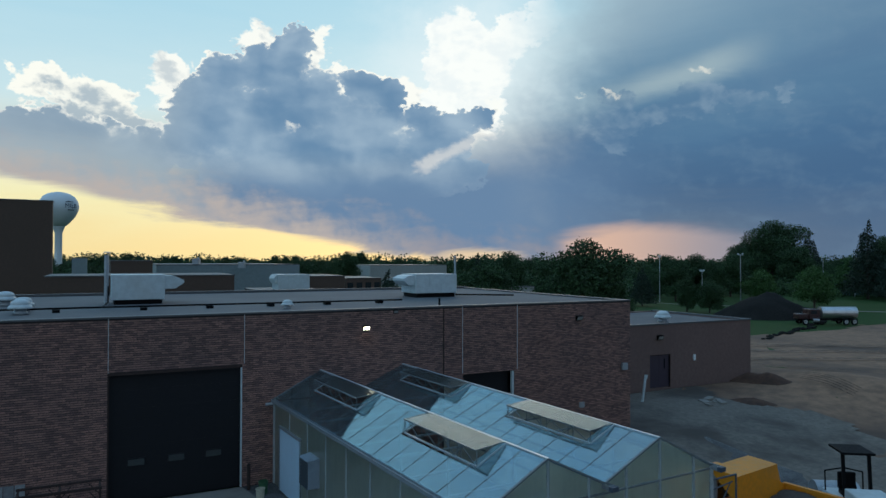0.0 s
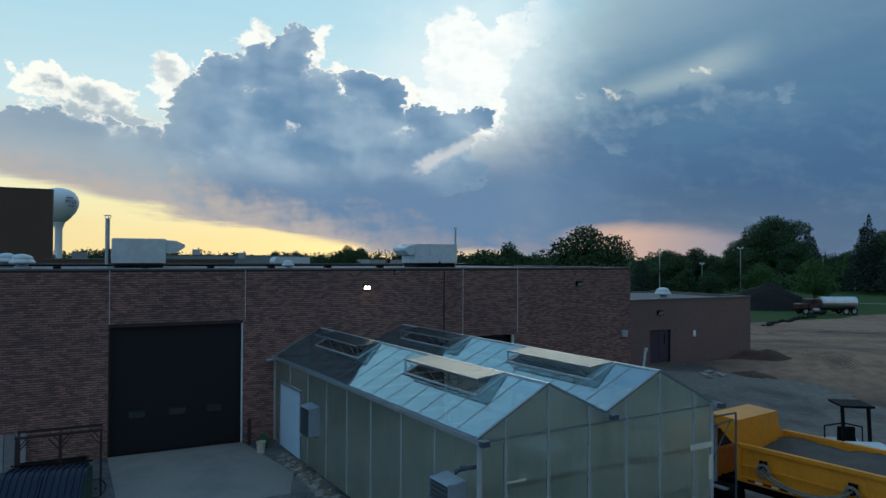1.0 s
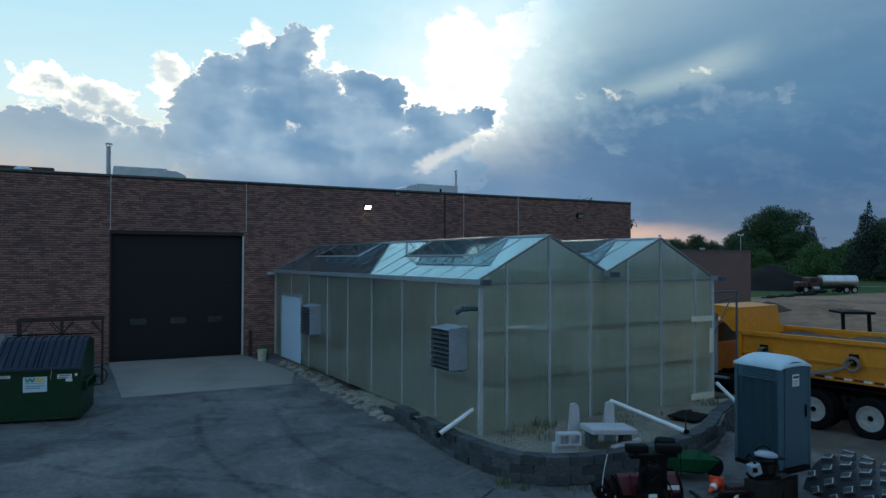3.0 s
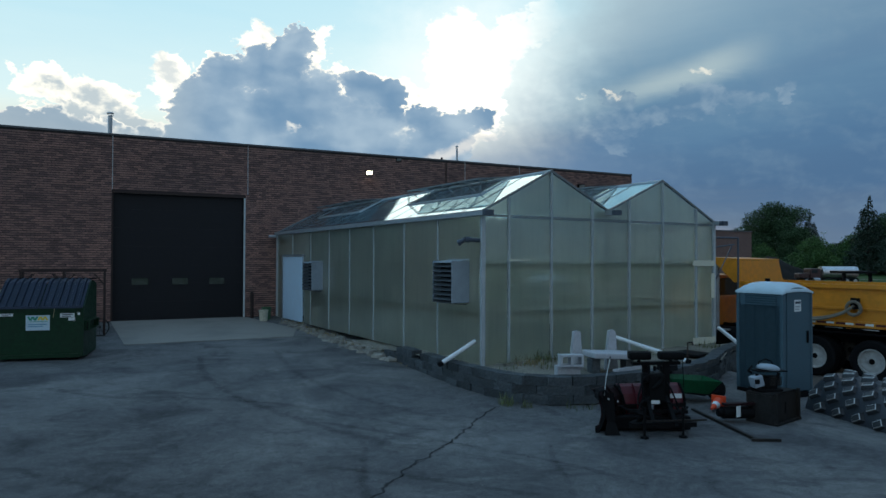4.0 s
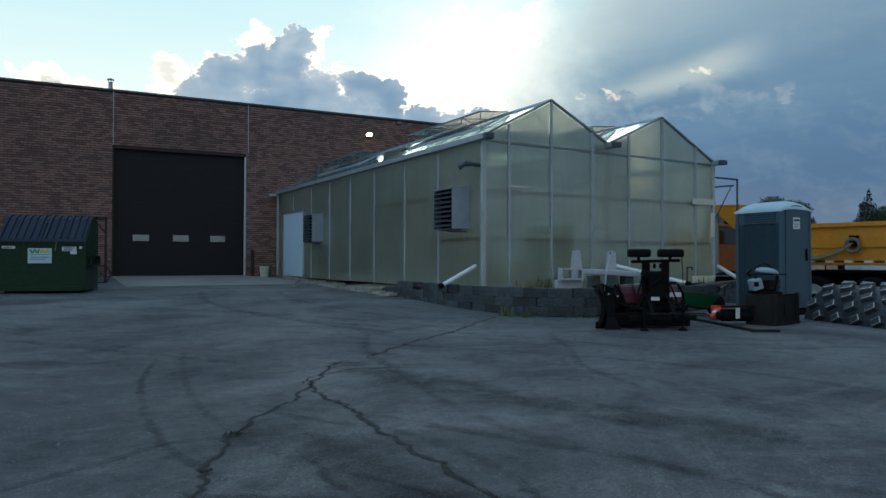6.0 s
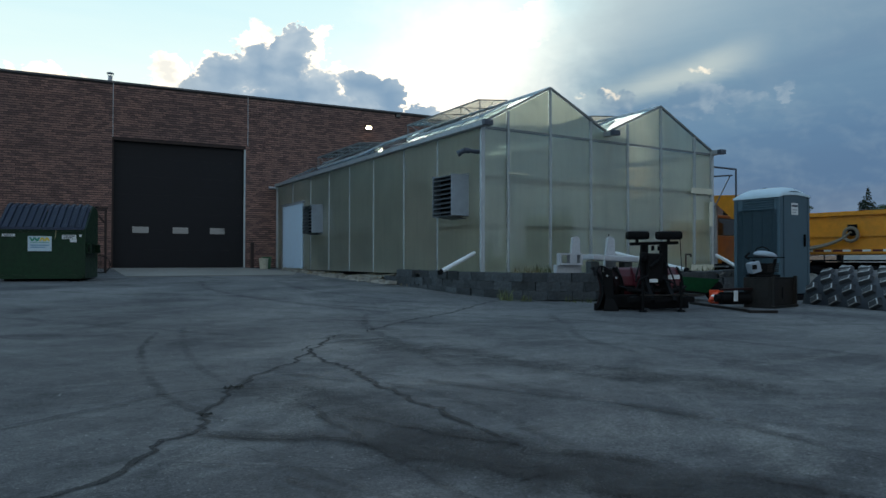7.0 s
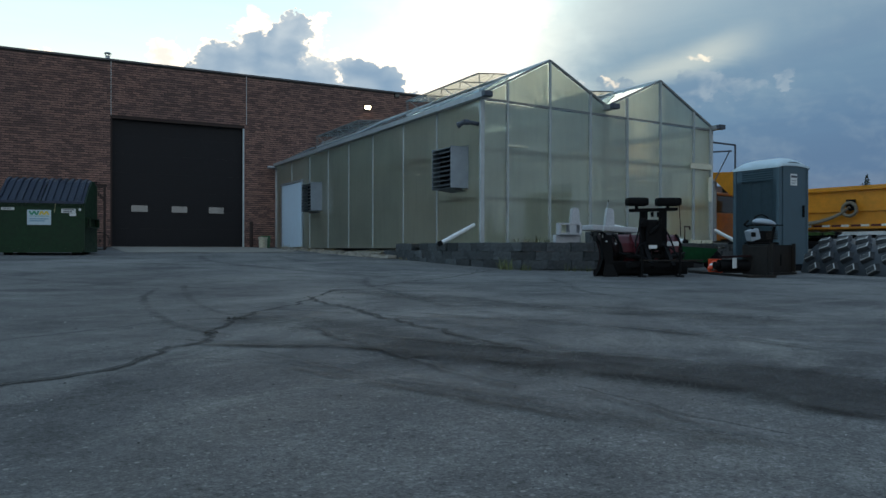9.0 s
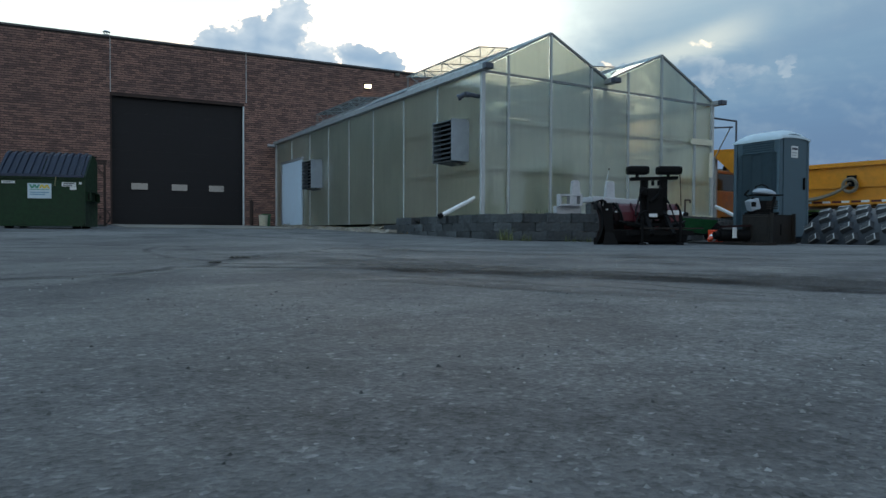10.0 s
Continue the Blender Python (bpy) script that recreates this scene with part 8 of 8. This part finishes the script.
def conifer(label, h, spread, seed, count, size):
    t = thing("tree", label, "tree", pose(0, 0, 0), group="trees round the field")
    bm = B()
    rod(bm, (0, 0, 0), (0, 0, h * 0.97), 0.02 * h, 0.004 * h, 8)
    r = random.Random(seed)
    lobes = []
    for k in range(15):
        f = k / 14
        rr = spread * (1 - f) * 0.55 + 0.3
        for q in range(5 if k < 12 else 2):
            a = q * 1.2566 + k * 0.7
            tip = (rr * math.cos(a) * r.uniform(0.7, 1.1), rr * math.sin(a) * r.uniform(0.7, 1.1), h * (0.10 + 0.86 * f))
            rod(bm, (0, 0, tip[2] + 0.02 * h), tip, 0.004 * h, 0.001 * h, 4)
            lobes.append((*tip, rr * 0.62, h * 0.050))
    part("trunk", bm, BARK, t)
    crown = new("crown", leaf_cloud("crown", lobes, count, size, NEEDLES, seed))
    crown.parent = t
    return t


def spot(px, depth):
    """A place by its bearing across the view's middle axis and its distance along it."""
    lat = (px - 784) / 1207 * depth
    x, y = 0.27 + 0.457 * depth + 0.89 * lat, -0.02 + 0.89 * depth - 0.457 * lat
    return x, y, level(x, y) - 0.1


def planted(t, px, depth, scale=1.0, turn=0.0, tall=1.0):
    x, y, z = spot(px, depth)
    return Matrix.Translation((x, y, z)) @ Matrix.Rotation(turn, 4, "Z") @ Matrix.Diagonal((scale, scale, scale * tall, 1))


kinds = [broadleaf("broad dark green tree with full crown", 12.0, 6.0, 21, LEAF, 24000, 0.165),
         broadleaf("rounded dark green tree with dense crown", 11.0, 6.5, 22, LEAF, 24000, 0.165),
         broadleaf("uneven dark green tree with loose crown", 13.0, 5.0, 23, LEAF, 24000, 0.165)]
big = broadleaf("very tall full deciduous tree above the field", 21.0, 10.5, 31, LEAF, 52000, 0.21)
pale = broadleaf("small light green tree with round crown", 8.0, 5.0, 33, LEAFBRIGHT, 14000, 0.14)
fir = conifer("dark slender conifer with drooping branches", 15.0, 5.5, 41, 11000, 0.15)
firsmall = conifer("dark young spruce with dense needles", 10.0, 5.0, 43, 8000, 0.14)
big.matrix_basis = planted(big, 1366, 205, 1.0)
pale.matrix_basis = planted(pale, 1440, 130, 1.0)
fir.matrix_basis = planted(fir, 1432, 215, 1.25)
firsmall.matrix_basis = planted(firsmall, 688, 88, 0.78)
kinds[0].matrix_basis = planted(kinds[0], 1035, 78, 0.92)
kinds[1].matrix_basis = planted(kinds[1], 860, 92, 0.80)
kinds[2].matrix_basis = planted(kinds[2], 615, 180, 0.85)
rng = random.Random(77)
copy_thing(kinds[1], planted(None, 985, 82, 0.80, 1.0))
copy_thing(kinds[2], planted(None, 1080, 80, 0.66, 2.0))
copy_thing(kinds[0], planted(None, 830, 96, 0.66, 1.4))
copy_thing(kinds[2], planted(None, 900, 110, 0.85, 2.4, 1.1))
copy_thing(big, planted(None, 1318, 225, 0.72, 2.0))
copy_thing(big, planted(None, 1410, 195, 0.62, 4.0))
copy_thing(big, planted(None, 1568, 165, 0.72, 1.0))
copy_thing(fir, planted(None, 1535, 160, 1.0, 1.0))
copy_thing(fir, planted(None, 1596, 150, 1.0, 1.9))
copy_thing(pale, planted(None, 1510, 175, 1.3, 1.9))
copy_thing(pale, planted(None, 1345, 150, 0.9, 0.9))
copy_thing(firsmall, planted(None, 1136, 135, 1.0, 0.4))
copy_thing(fir, planted(None, 846, 260, 0.62, 0.4))
for px, depth, s in ((1160, 165, 0.80), (1195, 150, 0.85), (1232, 155, 0.95), (1262, 150, 0.80), (1292, 170, 0.95), (1215, 120, 0.55), (1255, 118, 0.52), (1180, 190, 0.95),
                     (1470, 190, 0.9), (1495, 210, 0.9), (1525, 205, 0.9), (1450, 240, 1.0), (1600, 190, 1.1), (1640, 170, 1.0)):
    copy_thing(kinds[rng.randrange(3)], planted(None, px, depth, s, rng.uniform(0, 6)))
# the long tree line behind the roofs
px = -60
while px < 1130:
    d = rng.uniform(215, 300)
    copy_thing(kinds[rng.randrange(3)], planted(None, px, d, rng.uniform(0.72, 1.02) * (0.80 if 640 < px < 800 else 1.0), rng.uniform(0, 6), rng.uniform(0.9, 1.1)))
    px += rng.uniform(17, 27)
copy_thing(kinds[2], planted(None, 705, 230, 0.88, 1.0))
copy_thing(kinds[0], planted(None, 525, 190, 0.82, 1.0))
copy_thing(kinds[1], planted(None, 580, 200, 0.78, 1.0))
lobes = []
rr = random.Random(9)
for k in range(190):
    x, y, z = spot(-250 + k * 12 + rr.uniform(-8, 8), rr.uniform(330, 420))
    lobes.append((x, y, z + rr.uniform(3.5, 7.5), rr.uniform(6, 9), rr.uniform(4.0, 6.0)))
hedge = []
for k in range(90):
    x, y, z = spot(1085 + k * 7.5 + rr.uniform(-5, 5), rr.uniform(165, 200))
    hedge.append((x, y, z + rr.uniform(0.5, 2.5), rr.uniform(2.5, 4.5), rr.uniform(1.5, 3.5)))
for k in range(120):
    x, y, z = spot(-80 + k * 10 + rr.uniform(-5, 5), rr.uniform(200, 240))
    hedge.append((x, y, z + rr.uniform(1.0, 4.0), rr.uniform(3.5, 6.0), rr.uniform(2.5, 4.0)))
tagged(new("understory", leaf_cloud("understory", hedge, 56000, 0.38, LEAF, 15)), "dark bushes and undergrowth between the trees", "bushes", kind="stuff")
woods = new("far_woods", leaf_cloud("far_woods", lobes, 90000, 0.62, LEAF, 5))
tagged(woods, "far dark belt of woods along the horizon", "woods", kind="stuff")


# ---- lamp posts, water tower, far buildings ----
def pole(px, depth, h, arms):
    x, y, z = spot(px, depth)
    p = thing("lamp_post", "tall grey floodlight pole at the field", "lamp post", pose(x, y, z), group="lamp posts at the field")
    bm = B()
    rod(bm, (0, 0, 0), (0, 0, h), 0.10, 0.06, 8)
    part("pole", bm, GALV, p)
    bm = B()
    bar(bm, (-arms, arms * 0.4, h - 0.2), (arms, -arms * 0.4, h - 0.2), 0.12, 0.12)
    for s in (-1, 1):
        box(bm, s * arms - 0.18, s * arms + 0.18, -s * arms * 0.4 - 0.15, -s * arms * 0.4 + 0.15, h - 0.1, h + 0.16, 0.05)
    part("lamp_head", bm, OFFWHITE, p)


for a in ((1167, 150, 10.0, 0.15), (1310, 155, 10.5, 0.5), (1456, 160, 10.0, 0.5), (1512, 170, 10.8, 0.4), (1242, 140, 7.0, 0.3)):
    pole(*a)

x, y, z = spot(103, 310)
wt = thing("water_tower", "white spheroid water tower on a slender shaft", "water tower", pose(x, y, z - 0.5) @ Matrix.Diagonal((0.92, 0.92, 0.99, 1)))
bm = B()
prof = [(4.2, 0), (2.2, 3), (1.7, 8), (1.7, 21.5), (2.6, 24.0), (4.0, 26.2)]
lathe(bm, prof, 24)
part("shaft", bm, WHITE, wt, smooth=True)
bm = B()
prof = [(2.8, 24.5), (5.2, 26.6), (7.4, 29.2), (8.7, 32.0), (9.0, 34.0), (8.5, 36.2), (7.0, 38.3), (4.6, 39.7), (2.0, 40.3), (0.3, 40.5)]
lathe(bm, prof, 32)
bowl = part("tank", bm, WHITE, wt, "white spheroid tank", smooth=True)
fw = Vector((-0.457, -0.89, 0))
rt = Vector((0.89, -0.457, 0))
INKBLUE = surface("dark_blue_lettering", (0.03, 0.04, 0.07), 0.6, vary=0.1, bump=0.0)


def round_tank(p, zz, lift):
    """Wrap a flat point on to the tank's girth."""
    a = radians(46.0) + p[0] / 9.0
    d = fw * math.cos(a) + rt * math.sin(a)
    return (d.x * (9.0 + lift), d.y * (9.0 + lift), zz + p[1])


# the letters that show on the tank, with smaller unreadable lines above and below
font = bpy.data.curves.new("tank_letters", "FONT")
font.body, font.size, font.extrude, font.space_character = "MILB", 2.7, 0.0, 1.12
flat_text = bpy.data.objects.new("tank_letters", font)
flat_mesh = flat_text.to_mesh()
text_verts = [tuple(v.co) for v in flat_mesh.vertices]
text_faces = [tuple(q.vertices) for q in flat_mesh.polygons]
flat_text.to_mesh_clear()
bpy.data.objects.remove(flat_text)
bpy.data.curves.remove(font)
me = bpy.data.meshes.new("lettering")
me.from_pydata([round_tank(p, 32.9, 0.09) for p in text_verts], [], text_faces)
me.materials.append(INKBLUE)
letters = new("lettering", me)
letters.parent = bowl
for zz, x0, x1, h in ((35.6, 0.5, 4.4, 0.36), (31.9, 1.6, 5.0, 0.36)):
    n_ = 4
    for i in range(n_):
        p, q = x0 + (x1 - x0) * i / n_, x0 + (x1 - x0) * (i + 0.75) / n_
        bm = B()
        bar(bm, round_tank((p, 0), zz, -0.10), round_tank((q, 0), zz, -0.10), 0.2, h)
        part("text_bar", bm, INKBLUE, bowl)

FARBRICK = surface("far_brown_wall", (0.105, 0.068, 0.052), 0.9, vary=0.15, big=0.15, fine=3.0)
FARGREY = surface("far_grey_metal_wall", (0.22, 0.26, 0.27), 0.6, vary=0.12, big=0.2, fine=2.0)
FARPALE = surface("far_pale_wall", (0.34, 0.34, 0.32), 0.8, vary=0.12, big=0.2, fine=2.0)
FARROOF = surface("far_flat_roof", (0.16, 0.16, 0.17), 0.85, vary=0.2, big=0.1)


def far_building(px0, px1, depth, deep, top, wall_m, label, windows=0, trim=True, turn=0.0):
    a = Vector(spot(px0, depth))
    lat, tilt = (px0 - 784) / 1207 * depth, (px1 - 784) / 1207
    c, si = math.cos(radians(turn + 27.2)), math.sin(radians(turn + 27.2))
    m = Matrix.Translation((a.x, a.y, -1.3)) @ Matrix.Rotation(radians(turn), 4, "Z")
    w = (tilt * depth - lat) / (c - si * tilt)
    hh = top + 1.3
    t = thing("building", label, "building", m, group="buildings behind the hall")
    bm = B()
    box(bm, 0, w, 0, deep, 0, hh)
    part("wall", bm, wall_m, t)
    bm = B()
    box(bm, -0.06, w + 0.06, -0.06, deep + 0.06, hh, hh + 0.12)
    part("roof", bm, FARROOF if not trim else COPING, t)
    for k in range(windows):
        bm = B()
        x = w * (k + 0.5) / windows
        box(bm, x - w / windows * 0.32, x + w / windows * 0.32, -0.04, 0.02, hh - 1.9, hh - 0.8)
        part("window", bm, GLASS, t)
    return t


far_building(-330, 92, 86, 2.5, 16.2, FARBRICK, "tall windowless brown brick hall", 0, False)
far_building(80, 415, 62, 10, 6.25, FARBRICK, "low brown brick wing with pale coping")
far_building(470, 580, 60.0, 9, 4.95, FARBRICK, "low brown brick block behind the hall")
far_building(127, 154, 180, 8, 8.1, FARGREY, "small grey metal building far off")
far_building(196, 270, 95, 12, 7.6, FARBRICK, "brown brick stair house")
far_building(277, 530, 112, 26, 6.9, FARGREY, "long grey metal building with flat roof", 0)
far_building(540, 610, 118, 14, 4.9, FARBRICK, "low brown flat-roofed building", 0)
far_building(612, 675, 135, 14, 4.1, FARBRICK, "low brown flat-roofed building with windows", 4)
far_building(655, 790, 190, 18, 6.2, FARPALE, "long pale flat-roofed building", 0)
far_building(720, 790, 150, 12, 3.6, FARPALE, "low pale building with flat roof", 3)
far_building(888, 945, 105, 12, 3.6, FARPALE, "low pale building among trees", 2)
far_building(1470, 1530, 178, 10, 1.2, surface("teal_wall", (0.05, 0.16, 0.19), 0.6), "low teal shed behind the field")
far_building(1110, 1310, 195, 8, -0.3, FARPALE, "low pale fence and sheds behind the field", 0)
for px, d, zt, s in ((352, 112, 7.9, 0.7), (436, 112, 7.9, 0.7)):
    x, y, z = spot(px, d)
    base_z = {62: 6.25, 112: 6.9}[d] + 0.02
    u = thing("rooftop_unit", "grey sheet metal unit on a far roof", "air handler", Matrix.Translation((x, y + 4.5, base_z - (0.53 if px == 436 else 0.0))) @ Matrix.Rotation(radians(-27.2), 4, "Z"), group="rooftop air handlers")
    bm = B()
    box(bm, -s * 0.8, s * 0.8, 0, s * 1.4, 0.0, s * 1.5, 0.05)
    part("housing", bm, GALV, u)
    bm = B()
    rod(bm, (0.3, 0.6, s * 1.5), (0.3, 0.6, s * 1.9), 0.15, 0.15, 8)
    part("cowl", bm, OFFWHITE, u)

# pale footpath across the far grass
bm = B()
pts_ = [(spot(1120, 150)), (spot(1200, 140)), (spot(1290, 135)), (spot(1400, 128)), (spot(1500, 122)), (spot(1640, 118))]
for a, b in zip(pts_, pts_[1:]):
    slab(bm, [(a[0], a[1], a[2] + 0.04), (b[0], b[1], b[2] + 0.04), (b[0] + 0.6, b[1] + 1.4, b[2] + 0.04), (a[0] + 0.6, a[1] + 1.4, a[2] + 0.04)], 0.03)
single("footpath", bm, CONCRETE, "pale concrete footpath across the far grass", "footpath", kind="structure")

# ---- brickwork of the facade: single bricks near the big door, the rest joined ----
CW, CH = 0.2135, 0.0735
rng = random.Random(101)


def brick_rows():
    row = 0
    z = -0.42
    while z + CH < TOP - 0.06:
        x = XL + (CW / 2 if row % 2 else 0.0)
        while x < XR - 0.05:
            yield x, min(x + CW - 0.007, XR - 0.003), z, z + CH - 0.0175
            x += CW
        z += CH
        row += 1


def clipped(x0, x1, z0, z1):
    """The brick, cut back at the openings; None where nothing is left."""
    for a, b, top in DOORS:
        if z1 > 0.0 and z0 < top - 0.02:
            if x0 >= a - 0.02 and x1 <= b + 0.02:
                return None
            if x0 < a < x1:
                x1 = a - 0.004
            if x0 < b < x1:
                x0 = b + 0.004
    return (x0, x1) if x1 - x0 > 0.04 else None


verts, faces = [], []
shared = {}
singles = 0
for x0, x1, z0, z1 in brick_rows():
    c = clipped(x0, x1, z0, z1)
    if c is None or x1 < -9.0:
        continue
    x0, x1 = c
    y0 = WY - 0.004 + rng.uniform(-0.002, 0.003)
    near = (5.0 < x0 < 6.35 and 0.0 < z0 < 2.9) or (-0.1 < x0 < 0.5 and 0.9 < z0 < 3.0)
    if near and singles < 300:
        key = round(x1 - x0, 3)
        if key not in shared:
            bm = B()
            w = x1 - x0
            f = [bm.verts.new(p) for p in ((0, 0.018, 0), (w, 0.018, 0), (w, 0.018, z1 - z0), (0, 0.018, z1 - z0), (0.003, 0, 0.003), (w - 0.003, 0, 0.003), (w - 0.003, 0, z1 - z0 - 0.003), (0.003, 0, z1 - z0 - 0.003))]
            bm.faces.new((f[4], f[5], f[6], f[7]))
            for i in range(4):
                bm.faces.new((f[i], f[(i + 1) % 4], f[4 + (i + 1) % 4], f[4 + i]))
            shared[key] = mesh_of("brick", bm, BRICK_EACH)
        ob = new("brick", shared[key])
        ob.parent = wall_front
        ob.matrix_basis = Matrix.Translation((x0, y0, z0))
        singles += 1
        continue
    k = len(verts)
    yb = y0 + 0.018
    verts += [(x0, yb, z0), (x1, yb, z0), (x1, yb, z1), (x0, yb, z1), (x0 + 0.003, y0, z0 + 0.003), (x1 - 0.003, y0, z0 + 0.003), (x1 - 0.003, y0, z1 - 0.003), (x0 + 0.003, y0, z1 - 0.003)]
    faces.append((k + 4, k + 5, k + 6, k + 7))
    for i in range(4):
        faces.append((k + i, k + (i + 1) % 4, k + 4 + (i + 1) % 4, k + 4 + i))
me = bpy.data.meshes.new("brickwork")
me.from_pydata(verts, [], faces)
me.materials.append(BRICK)
rest_bricks = new("brickwork", me)
rest_bricks.parent = wall_front
tagged(rest_bricks, kind="stuff")
